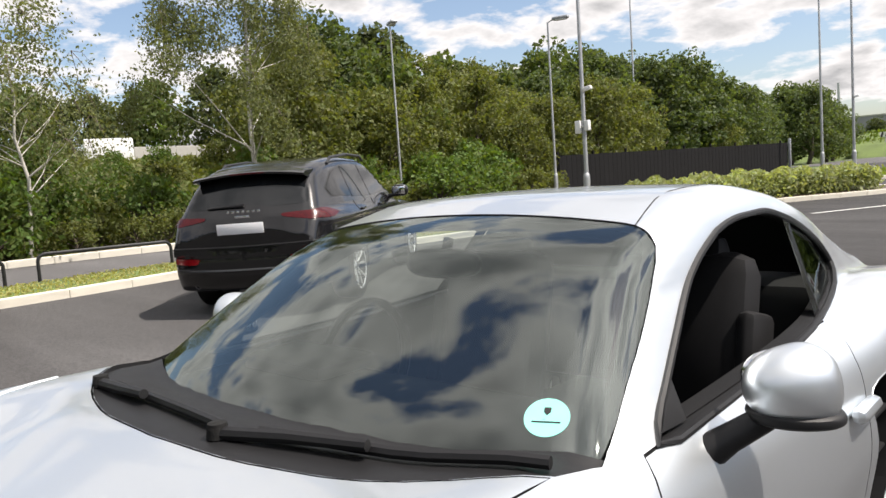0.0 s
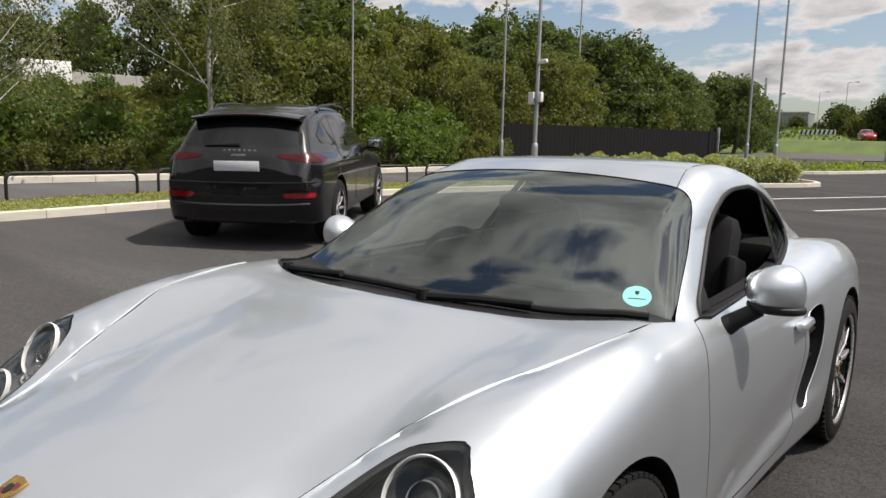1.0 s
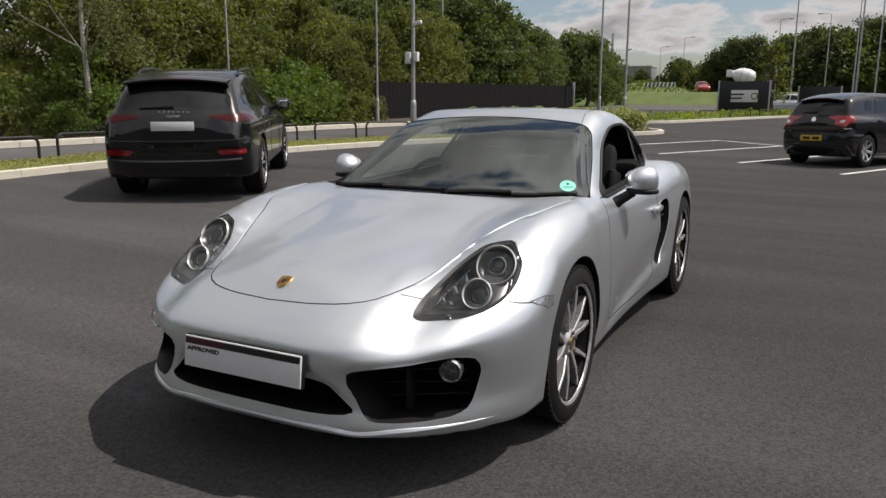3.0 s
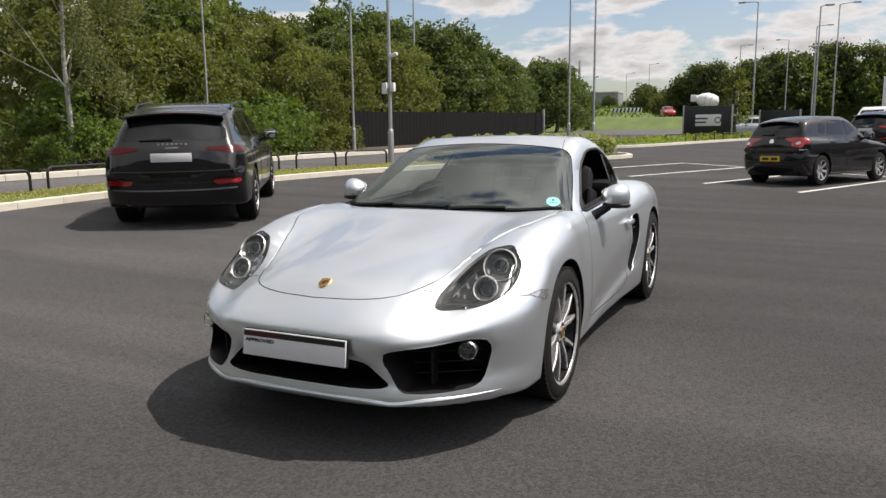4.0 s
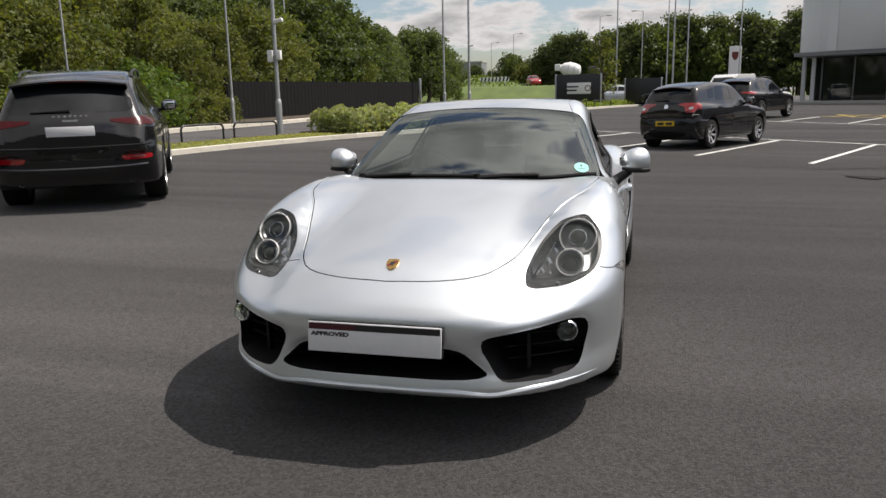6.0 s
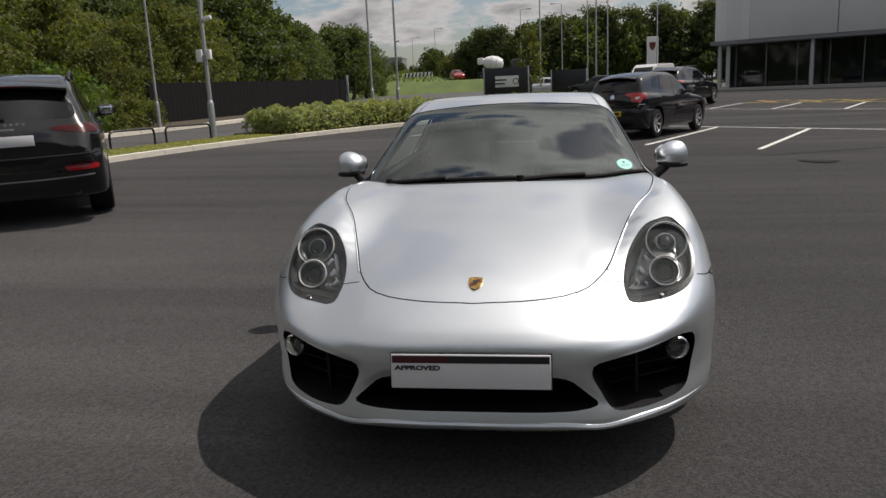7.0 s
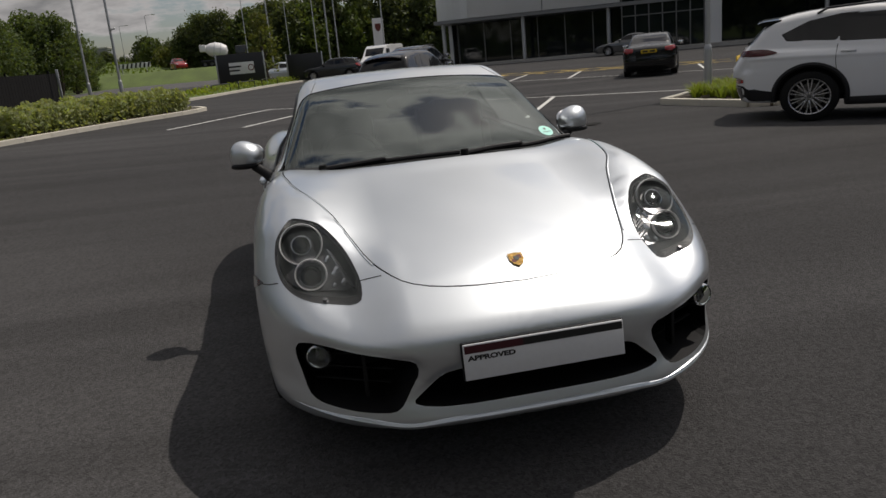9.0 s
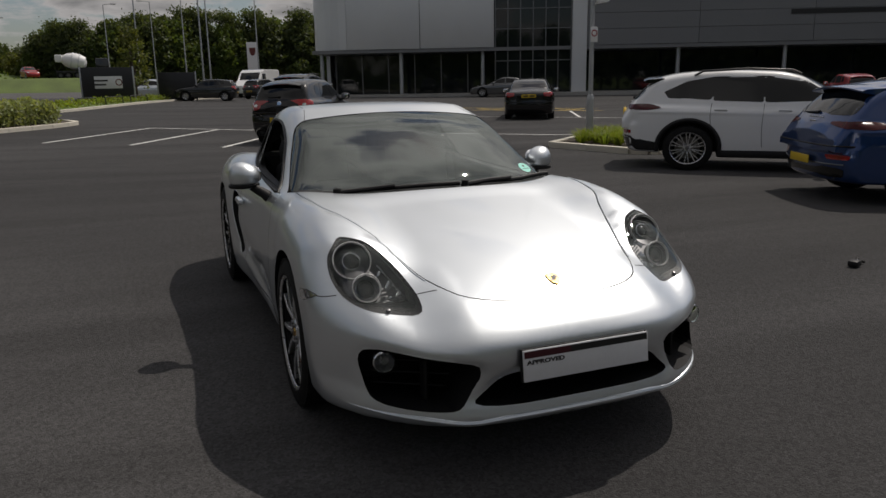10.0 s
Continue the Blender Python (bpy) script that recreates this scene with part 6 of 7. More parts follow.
    if "wiper" in sp:
        a, b = sp["wiper"]
        q = on_surface(f, [(a[0] + (b[0] - a[0]) * t, a[1] + (b[1] - a[1]) * t) for t in np.linspace(0, 1, 6)], "y", far_y, -1, -0.02, 4.5)
        part("rear_wiper", tube([tuple(t) for t in q], [0.022, 0.02, 0.015, 0.012, 0.01, 0.008], 8), BLACK_PLASTIC, v)
    for z, mt, w_ in sp.get("bands", ()):
        q = on_surface(f, [(w_ * t, z + 0.015 * t * t) for t in np.linspace(-1, 1, 21)], "y", far_y, -1, 0.0, 4.5)
        part("bumper_line", tube([tuple(t) for t in q], 0.012, 6), mt, v)
    if "badge" in sp:
        z, n, w_, h_ = sp["badge"]
        for k in range(n):
            xx = (k - (n - 1) / 2) * w_
            by = float(on_surface(f, [(xx, z)], "y", far_y, -1, 0.0, 4.5)[0][1])
            part("badge_block", box((xx, by + 0.004, z), (w_ * 0.55, 0.010, h_), 0.002), CHROME, v)
    if "round_badge" in sp:
        z = sp["round_badge"]
        by = float(on_surface(f, [(0.0, z)], "y", far_y, -1, 0.0, 4.5)[0][1])
        part("round_badge", lathe([(0.0, 0.006), (0.05, 0.006), (0.058, 0.0), (0.0, -0.01)], 24, Matrix.Translation((0, by + 0.006, z)) @ Matrix.Rotation(radians(-78), 4, "X")), CHROME, v)
    for xx in sp.get("exhaust", ()):
        for s in (1, -1):
            part("exhaust", lathe([(0.030, 0.06), (0.036, 0.06), (0.036, -0.10), (0.030, -0.10)], 18, Matrix.Translation((s * xx, sp["yr"] - 0.17, 0.37)) @ Matrix.Rotation(radians(-90), 4, "X"), True), ALLOY_DARK, v)
    return v


TEN = {"dish": 0.62, "spokes": 5, "pair": radians(17), "w0": 0.014, "w1": 0.018, "tread": False, "cap": ALLOY_DARK}
SEVEN = {"spokes": 7, "pair": 0.0, "w0": 0.028, "w1": 0.034, "tread": False, "cap": ALLOY_DARK}
MANY = {"dish": 0.66, "spokes": 10, "pair": radians(7), "w0": 0.008, "w1": 0.010, "tread": False, "cap": ALLOY_DARK}

SUV = {
    "W": ([-2.4, -1.9, -1.45, -0.6, 0.4, 1.45, 2.0, 2.5], [0.80, 0.915, 0.955, 0.94, 0.945, 0.965, 0.935, 0.87]),
    "B": ([-2.5, -2.2, -1.7, -1.0, 0, 1.5, 2.25, 2.5], [0.72, 0.92, 1.01, 1.06, 1.09, 1.13, 1.14, 1.02]),
    "Z": ([-1.5, -1.1, -0.6, -0.15, 0.25, 0.9, 1.5, 1.9, 2.08, 2.25, 2.40, 2.5], [0.85, 1.06, 1.36, 1.59, 1.665, 1.685, 1.65, 1.575, 1.46, 1.27, 1.07, 0.90]),
    "GP": ([-1.4, 0.5, 1.4, 2.0, 2.5], [1.0, 1.0, 0.975, 0.92, 0.86]),
    "GF": ([0.2, 0.45, 0.7, 0.95, 1.1], [0.08, 0.0, 0.02, 0.22, 0.6]),
    "GB": ([0.2, 0.38, 0.60, 0.74, 0.82, 1.0, 1.14, 1.3], [0.16, 0.05, 0.0, 0.015, 0.05, 0.06, 0.10, 0.25]),
    "fine": (60, 44, 150), "dlo": rounded([(-0.83, 1.13), (-0.18, 1.49), (0.36, 1.575), (1.10, 1.562), (1.50, 1.487), (1.84, 1.31), (1.77, 1.205)], 4, 0.06), "gw": 0.875, "gs": 0.40, "zb": 1.10, "cab": (-1.45, 2.46), "crease": 0.98, "zs": 0.75, "yf": -2.39, "yr": 2.47, "cf": 0.42, "cr": 0.24, "bot": 0.30,
    "wb": 2.895, "wr": 0.378, "ww": 0.275, "rim": 0.262, "tr": 0.825, "wheel": TEN, "rim_mat": ALLOY,
    "rear_glass": rounded([(-0.60, 1.555), (0.60, 1.555), (0.70, 1.21), (0.62, 1.175), (-0.62, 1.175), (-0.70, 1.21)], 4, 0.25),
    "screen": rounded([(-0.62, 1.58), (0.62, 1.58), (0.76, 1.14), (-0.76, 1.14)], 4, 0.2),
    "side_glass": [rounded([(-0.80, 1.14), (-0.18, 1.475), (0.37, 1.56), (0.385, 1.15)], 4, 0.06), rounded([(0.405, 1.15), (0.395, 1.56), (1.08, 1.548), (1.115, 1.17)], 4, 0.06), rounded([(1.135, 1.18), (1.105, 1.545), (1.48, 1.47), (1.80, 1.31), (1.74, 1.22)], 4, 0.12)],
    "tail": rounded([(0.42, 1.095), (0.81, 1.108), (0.82, 1.05), (0.80, 1.005), (0.60, 1.035), (0.44, 1.062)], 4, 0.3),
    "tail_side": rounded([(1.84, 1.05), (2.04, 1.115), (2.30, 1.112), (2.38, 1.05), (2.28, 1.008), (2.04, 1.010)], 4, 0.35), "tail_mat": DARK_RED_LENS,
    "reflector": rounded([(0.50, 0.665), (0.86, 0.675), (0.86, 0.61), (0.55, 0.60)], 4, 0.25),
    "head": rounded([(0.50, 0.95), (0.80, 0.98), (0.86, 0.86), (0.60, 0.80)], 4, 0.35),
    "handles": (0.10, 1.0), "hz": 1.02, "seams": ((-0.72, 0.42, 1.10), (0.39, 0.42, 1.12), (1.13, 0.75, 1.13)), "mirror": (1.03, -0.62, 1.15),
    "rail": (-0.1, 1.40, 0.655, 1.662), "rail_mat": BLACK_STEEL, "pz": 0.965, "plate_mat": PLATE_WHITE, "spoiler": (2.05, 1.555, 1.28), "valance": rounded([(-0.80, 0.50), (0.80, 0.50), (0.76, 0.36), (-0.76, 0.36)], 4, 0.2),
    "wiper": ((0.0, 1.20), (0.42, 1.185)), "bands": ((0.775, BLACK_PLASTIC, 0.86), (0.53, ALLOY_DARK, 0.80)), "badge": (1.135, 7, 0.058, 0.022), "exhaust": (0.60,),
}
HATCH = {
    "W": ([-2.1, -1.7, -1.29, -0.5, 0.5, 1.29, 1.8, 2.1], [0.72, 0.85, 0.875, 0.87, 0.875, 0.882, 0.85, 0.80]),
    "B": ([-2.2, -1.95, -1.4, -0.8, 0, 1.3, 1.85, 2.1], [0.58, 0.76, 0.90, 0.965, 0.99, 1.02, 1.03, 0.92]),
    "Z": ([-1.3, -0.95, -0.5, -0.1, 0.2, 0.8, 1.4, 1.66, 1.80, 1.93, 2.05], [0.74, 0.95, 1.22, 1.41, 1.465, 1.475, 1.42, 1.365, 1.24, 1.03, 0.85]),
    "GP": ([-1.2, 0.4, 1.2, 1.7, 2.1], [1.0, 1.0, 0.965, 0.92, 0.88]),
    "GF": ([0.2, 0.4, 0.6, 0.8, 0.95], [0.08, 0.0, 0.02, 0.2, 0.5]),
    "GB": ([0.2, 0.36, 0.52, 0.66, 0.74, 0.9, 1.05, 1.2], [0.14, 0.04, 0.0, 0.02, 0.06, 0.06, 0.09, 0.2]),
    "gw": 0.80, "gs": 0.36, "zb": 1.0, "cab": (-1.25, 2.03), "crease": 0.60, "zs": 0.66, "yf": -2.15, "yr": 2.04, "cf": 0.46, "cr": 0.26, "bot": 0.20,
    "wb": 2.578, "wr": 0.316, "ww": 0.20, "rim": 0.205, "tr": 0.765, "wheel": SEVEN, "rim_mat": ALLOY,
    "rear_glass": rounded([(-0.56, 1.35), (0.56, 1.35), (0.65, 1.09), (0.60, 1.06), (-0.60, 1.06), (-0.65, 1.09)], 4, 0.25),
    "screen": rounded([(-0.56, 1.40), (0.56, 1.40), (0.70, 1.03), (-0.70, 1.03)], 4, 0.2),
    "side_glass": [rounded([(-0.68, 1.03), (-0.15, 1.30), (0.22, 1.375), (0.22, 1.05)], 4, 0.12), rounded([(0.28, 1.05), (0.28, 1.38), (0.86, 1.37), (0.98, 1.07)], 4, 0.12), rounded([(1.05, 1.09), (0.95, 1.36), (1.22, 1.30), (1.30, 1.12)], 4, 0.2)],
    "tail": rounded([(0.53, 1.0), (0.74, 1.0), (0.79, 0.92), (0.75, 0.80), (0.55, 0.80), (0.49, 0.90)], 4, 0.4),
    "tail_side": rounded([(1.72, 1.0), (1.95, 1.02), (1.99, 0.86), (1.80, 0.86)], 4, 0.3), "tail_mat": RED_LENS,
    "tail_in": rounded([(0.60, 0.93), (0.70, 0.93), (0.70, 0.87), (0.60, 0.87)], 4, 0.45),
    "head": rounded([(0.48, 0.78), (0.74, 0.82), (0.80, 0.70), (0.52, 0.66)], 4, 0.35),
    "handles": (0.05, 0.86), "hz": 0.90, "seams": ((-0.66, 0.36, 0.98), (0.25, 0.36, 1.0), (0.98, 0.6, 1.02)), "mirror": (0.96, -0.52, 1.03),
    "pz": 0.57, "plate_mat": PLATE_YELLOW, "spoiler": (1.68, 1.375, 1.02), "wiper": ((0.0, 1.075), (0.34, 1.07)), "bands": ((0.735, BLACK_PLASTIC, 0.80), (0.42, BLACK_PLASTIC, 0.74)), "round_badge": 0.93,
}
SALOON = {
    "W": ([-2.4, -1.9, -1.4, -0.5, 0.5, 1.4, 1.9, 2.4], [0.74, 0.88, 0.91, 0.90, 0.905, 0.915, 0.89, 0.80]),
    "B": ([-2.4, -2.1, -1.5, -0.9, 0, 1.3, 2.1, 2.4], [0.56, 0.72, 0.86, 0.93, 0.95, 1.0, 1.04, 0.94]),
    "Z": ([-1.4, -1.0, -0.4, 0.0, 0.4, 0.9, 1.3, 1.75, 2.1, 2.4], [0.74, 0.95, 1.25, 1.40, 1.445, 1.41, 1.31, 1.09, 0.98, 0.85]),
    "GP": ([-1.3, 0.4, 1.2, 1.7, 2.3], [1.0, 1.0, 0.96, 0.90, 0.85]),
    "GF": ([0.2, 0.4, 0.6, 0.8, 0.95], [0.08, 0.0, 0.02, 0.2, 0.5]),
    "GB": ([0.2, 0.36, 0.52, 0.72, 0.9, 1.05, 1.2], [0.14, 0.03, 0.0, 0.02, 0.03, 0.08, 0.2]),
    "gw": 0.80, "gs": 0.42, "zb": 0.97, "cab": (-1.35, 2.3), "crease": 0.66, "zs": 0.66, "yf": -2.40, "yr": 2.41, "cf": 0.42, "cr": 0.28, "bot": 0.20,
    "wb": 2.80, "wr": 0.33, "ww": 0.225, "rim": 0.225, "tr": 0.79, "wheel": TEN, "rim_mat": ALLOY,
    "rear_glass": rounded([(-0.54, 1.36), (0.54, 1.36), (0.66, 1.12), (-0.66, 1.12)], 4, 0.2),
    "screen": rounded([(-0.56, 1.37), (0.56, 1.37), (0.70, 1.0), (-0.70, 1.0)], 4, 0.2),
    "side_glass": [rounded([(-0.75, 0.99), (-0.15, 1.28), (0.25, 1.345), (0.25, 1.01)], 4, 0.12), rounded([(0.31, 1.01), (0.31, 1.345), (0.85, 1.29), (1.15, 1.10), (1.1, 1.04)], 4, 0.15)],
    "tail": rounded([(0.50, 0.955), (0.76, 0.96), (0.79, 0.86), (0.76, 0.80), (0.53, 0.83)], 4, 0.3),
    "tail_side": rounded([(2.0, 0.97), (2.25, 0.98), (2.29, 0.86), (2.1, 0.86)], 4, 0.3), "tail_mat": RED_LENS,
    "head": rounded([(0.48, 0.74), (0.78, 0.78), (0.84, 0.66), (0.55, 0.62)], 4, 0.35),
    "handles": (0.05, 0.95), "hz": 0.87, "seams": ((-0.7, 0.36, 0.96), (0.28, 0.36, 0.98), (1.1, 0.6, 1.0)), "mirror": (0.98, -0.58, 1.0),
    "pz": 0.84, "plate_mat": PLATE_YELLOW, "bands": ((0.62, BLACK_PLASTIC, 0.80), (0.42, BLACK_PLASTIC, 0.74)), "exhaust": (0.55,),
}


def park(x, y, hx, hy):
    """The pose of a vehicle centred between its axles at x, y that points along (hx, hy), level with the ground."""
    n = math.hypot(hx, hy)
    hx, hy = hx / n, hy / n
    up_pitch = math.degrees(math.atan2(gz(x + hx * 1.3, y + hy * 1.3) - gz(x - hx * 1.3, y - hy * 1.3), 2.6))
    up_roll = math.degrees(math.atan2(gz(x - hy * 0.8, y + hx * 0.8) - gz(x + hy * 0.8, y - hx * 0.8), 1.6))
    z = (gz(x + hx * 1.4, y + hy * 1.4) + gz(x - hx * 1.4, y - hy * 1.4)) / 2
    return Matrix.Translation((x, y, z)) @ Matrix.Rotation(math.atan2(hx, -hy), 4, "Z") @ Matrix.Rotation(radians(-up_pitch), 4, "X") @ Matrix.Rotation(radians(up_roll), 4, "Y")


def repaint(ob, old, fresh):
    """Gives a copy its own paint: meshes that wear the old one are copied and repainted."""
    for o in ob.children_recursive:
        if o.data and any(m in old for m in o.data.materials):
            o.data = o.data.copy()
            for i, m in enumerate(o.data.materials):
                if m in old:
                    o.data.materials[i] = fresh[old.index(m)]
    return ob


suv = vehicle(SUV, BLACK_PAINT, "black_suv", "glossy black large SUV parked on dark asphalt", park(-6.9, 4.66, -0.55, 0.835))
part("script_badge", box((0.0, 2.395, 1.085), (0.17, 0.008, 0.02), 0.003), CHROME, suv)
tagged(copy_thing(suv, park(-9.25, 0.10, -0.978, 0.208)), "black SUV parked beside another at the kerb", "car")
WSUV = dict(SUV, wheel=MANY, rim_mat=ALLOY, cladding=True, plate_mat=PLATE_YELLOW, rail_mat=BLACK_STEEL, handle_mat=WHITE_PAINT)
WSUV["spoiler_mat"] = GLOSS_BLACK
WSUV["skirt"] = rounded([(1.86, 0.46), (2.10, 0.50), (2.36, 0.58), (2.36, 0.40), (2.20, 0.33), (1.90, 0.33)], 4, 0.15)
WSUV["valance"] = rounded([(-0.82, 0.58), (0.82, 0.58), (0.78, 0.36), (-0.78, 0.36)], 4, 0.15)
WSUV["bands"] = ((0.53, ALLOY_DARK, 0.80),)
white = vehicle(WSUV, WHITE_PAINT, "white_suv", "white large SUV with black sills and dark glass", park(8.46, 5.16, 0.78, -0.62) @ Matrix.Diagonal((1, 1.05, 0.955, 1)))
blue = repaint(copy_thing(suv, park(8.32, 1.56, 0.913, -0.407) @ Matrix.Diagonal((1.0, 0.97, 0.87, 1))), [BLACK_PAINT, PLATE_WHITE], [BLUE_PAINT, PLATE_YELLOW])
blue.name = "blue_suv"
for o in blue.children:
    if o.name.startswith("number_plate"):
        o.matrix_basis = Matrix.Translation((0, 0.045, -0.40)) @ o.matrix_basis
tagged(blue, "metallic blue SUV with dark tail lamps and glass", "car")
maroon = repaint(copy_thing(suv, park(5.4, 30.0, 0.5, 0.87)), [DARK_RED_LENS], [RED_LENS])
maroon.name = "far_black_suv"
tagged(maroon, "black SUV parked in a far bay", "car")
hatch_car = vehicle(HATCH, BLACK_PAINT, "black_hatchback", "black five-door hatchback with round red tail lamps", park(2.33, 14.2, 0.515, 0.857) @ Matrix.Diagonal((0.88, 0.92, 0.99, 1)))
saloon = vehicle(SALOON, BLACK_PAINT, "black_saloon", "black four-door saloon parked before the showroom", park(12.45, 21.6, 0.49, 0.872))
far_grey = repaint(copy_thing(saloon, park(23.3, 46.5, -0.85, 0.5)), [BLACK_PAINT], [GREY_PAINT])
far_grey.name = "grey_coupe"
tagged(far_grey, "dark grey car parked beside the showroom glazing", "car")
estate = repaint(copy_thing(hatch_car, park(2.6, 50.0, -0.95, 0.30) @ Matrix.Diagonal((1, 1.1, 1, 1))), [BLACK_PAINT], [DARK_PAINT])
estate.name = "dark_estate"
tagged(estate, "dark estate car with pale reflections by the verge", "car")
silver_far = repaint(copy_thing(saloon, park(-1.2, 53.5, -0.95, 0.30)), [BLACK_PAINT], [SILVER])
silver_far.name = "silver_saloon"
tagged(silver_far, "silver saloon parked beside a dark estate", "car")
red_car = repaint(copy_thing(hatch_car, park(29.5, 22.0, 0.5, 0.87)), [BLACK_PAINT], [RED_PAINT])
red_car.name = "red_hatchback"
tagged(red_car, "red hatchback parked under the showroom wing", "car")
red_far = repaint(copy_thing(hatch_car, pose(-14.2, 100.5, 2.68, 0, 0, 20)), [BLACK_PAINT], [RED_PAINT])
red_far.name = "far_red_car"
tagged(red_far, "red car on the far road", "car")
for x, y, mt in ((8.8, 50.5, WHITE_PAINT), (7.2, 55.0, DARK_PAINT)):
    o = repaint(copy_thing(hatch_car, park(x, y, 0.7, 0.7)), [BLACK_PAINT], [mt])
    o.name = "parked_hatchback"
    tagged(o, "hatchback parked beside the showroom corner", "car")

# a white panel van by the showroom corner
van = thing("panel_van", "white panel van parked beyond the bays", "van", park(7.4, 60.0, -0.5, -0.86))
vb = bmesh.new()
prof = [(-2.6, 0.35), (-2.62, 0.9), (-2.3, 1.15), (-1.75, 1.35), (-1.15, 2.05), (-0.8, 2.2), (2.5, 2.22), (2.6, 2.1), (2.6, 0.35)]
add_prism(vb, prof, 1.9, Matrix(((0, 0, 1, -0.95), (1, 0, 0, 0), (0, 1, 0, 0), (0, 0, 0, 1))))
bmesh.ops.bevel(vb, geom=vb.edges[:], offset=0.06, segments=2, affect="EDGES")
part("van_body", vb, WHITE_PAINT, van)
part("windscreen", box((0, -1.48, 1.68), (1.6, 0.02, 0.75), 0.01, Matrix.Rotation(radians(-40), 3, "X")), DARK_GLASS, van)
for s in (1, -1):
    part("side_window", box((s * 0.955, -0.85, 1.62), (0.02, 0.75, 0.5), 0.01), DARK_GLASS, van)
    for yy in (-1.7, 1.6):
        wheel(van, s * 0.84, yy, 0.34, 0.34, 0.2, 0.2, s, SEVEN, ALLOY_DARK, BLACK_PLASTIC)

# raised far road with a concrete mixer lorry standing on it
V, F = [], []
xs, prof = np.linspace(-48, 6, 19), [(94.0, -0.3), (97.5, 1.55), (98.0, 1.75), (103.5, 1.75), (104.0, 1.55), (108.0, -0.3)]
for x in xs:
    k = min(1.0, (x + 48) / 14, (6 - x) / 9)
    for y, h in prof:
        V.append((x, y, 0.95 + (h if h < 0 else h * max(0.0, k))))
n = len(prof)
F = [(i * n + j, (i + 1) * n + j, (i + 1) * n + j + 1, i * n + j + 1) for i in range(len(xs) - 1) for j in range(n - 1)]
tagged(put("road_bank", mesh_of("road_bank", V, F, GRASS, True)), "grass bank carrying the far road", "grass", kind="structure")
mixer = thing("mixer_lorry", "white-drummed concrete mixer lorry on the far road", "lorry", pose(-8.4, 100.7, 2.68, 0, 0, 90) @ Matrix.Scale(0.8, 4))
drum_m = Matrix.Translation((0, 0.9, 2.55)) @ Matrix.Rotation(radians(-78), 4, "X")
part("drum", lathe([(0.35, -1.7), (0.95, -1.45), (1.22, -0.6), (1.25, 0.3), (0.98, 1.2), (0.6, 1.7), (0.5, 1.85)], 28, drum_m), SIGN_WHITE, mixer)
for zz, rr in ((-0.6, 1.235), (0.35, 1.255)):
    part("drum_band", lathe([(rr, zz - 0.09), (rr + 0.03, zz - 0.07), (rr + 0.03, zz + 0.07), (rr, zz + 0.09)], 28, drum_m, True), CLADDING, mixer)
part("cab", box((0, -3.0, 1.75), (2.4, 1.9, 2.5), 0.15), DARK_PAINT, mixer)
part("windscreen", box((0, -3.96, 2.2), (2.0, 0.02, 0.9), 0.005), DARK_GLASS, mixer)
part("chassis", box((0, 0.0, 0.95), (2.2, 7.2, 0.35), 0.04), BLACK_STEEL, mixer)
part("hopper", box((0, 3.1, 3.0), (1.3, 1.0, 1.1), 0.12), SIGN_WHITE, mixer)
for s in (1, -1):
    for yy in (-3.0, 0.6, 1.9, 3.0):
        wheel(mixer, s * 1.0, yy, 0.5, 0.5, 0.3, 0.29, s, SEVEN, ALLOY_DARK, BLACK_PLASTIC)

# white box trailer behind the bank
trailer = thing("box_trailer", "white box trailer standing beyond the bank", "trailer", pose(-36.5, 14.5, gz(-36.5, 14.5), 0, 0, -20))
part("box_body", box((0, 0, 1.0), (2.4, 2.2, 1.5), 0.04), SIGN_WHITE, trailer)
part("underframe", box((0, 0, 0.15), (2.2, 2.1, 0.4), 0.03), BLACK_STEEL, trailer)
for s in (1, -1):
    for yy in (-0.5, 0.5):
        wheel(trailer, s * 0.95, yy, 0.1, 0.42, 0.26, 0.25, s, SEVEN, ALLOY_DARK, BLACK_PLASTIC)

# small black thing dropped on the asphalt: a tow-eye cover with its strap
bit = thing("dropped_cover", "small black plastic cover lying on the asphalt", "litter", pose(3.52, -0.48, 0.0, 0, 0, 20))
part("cover", box((0, 0, 0.025), (0.10, 0.075, 0.05), 0.015), BLACK_PLASTIC, bit)
part("strap", tube([(0.05, 0, 0.02), (0.09, 0.02, 0.045), (0.13, 0.01, 0.02), (0.15, -0.02, 0.012)], 0.010, 8), BLACK_PLASTIC, bit)

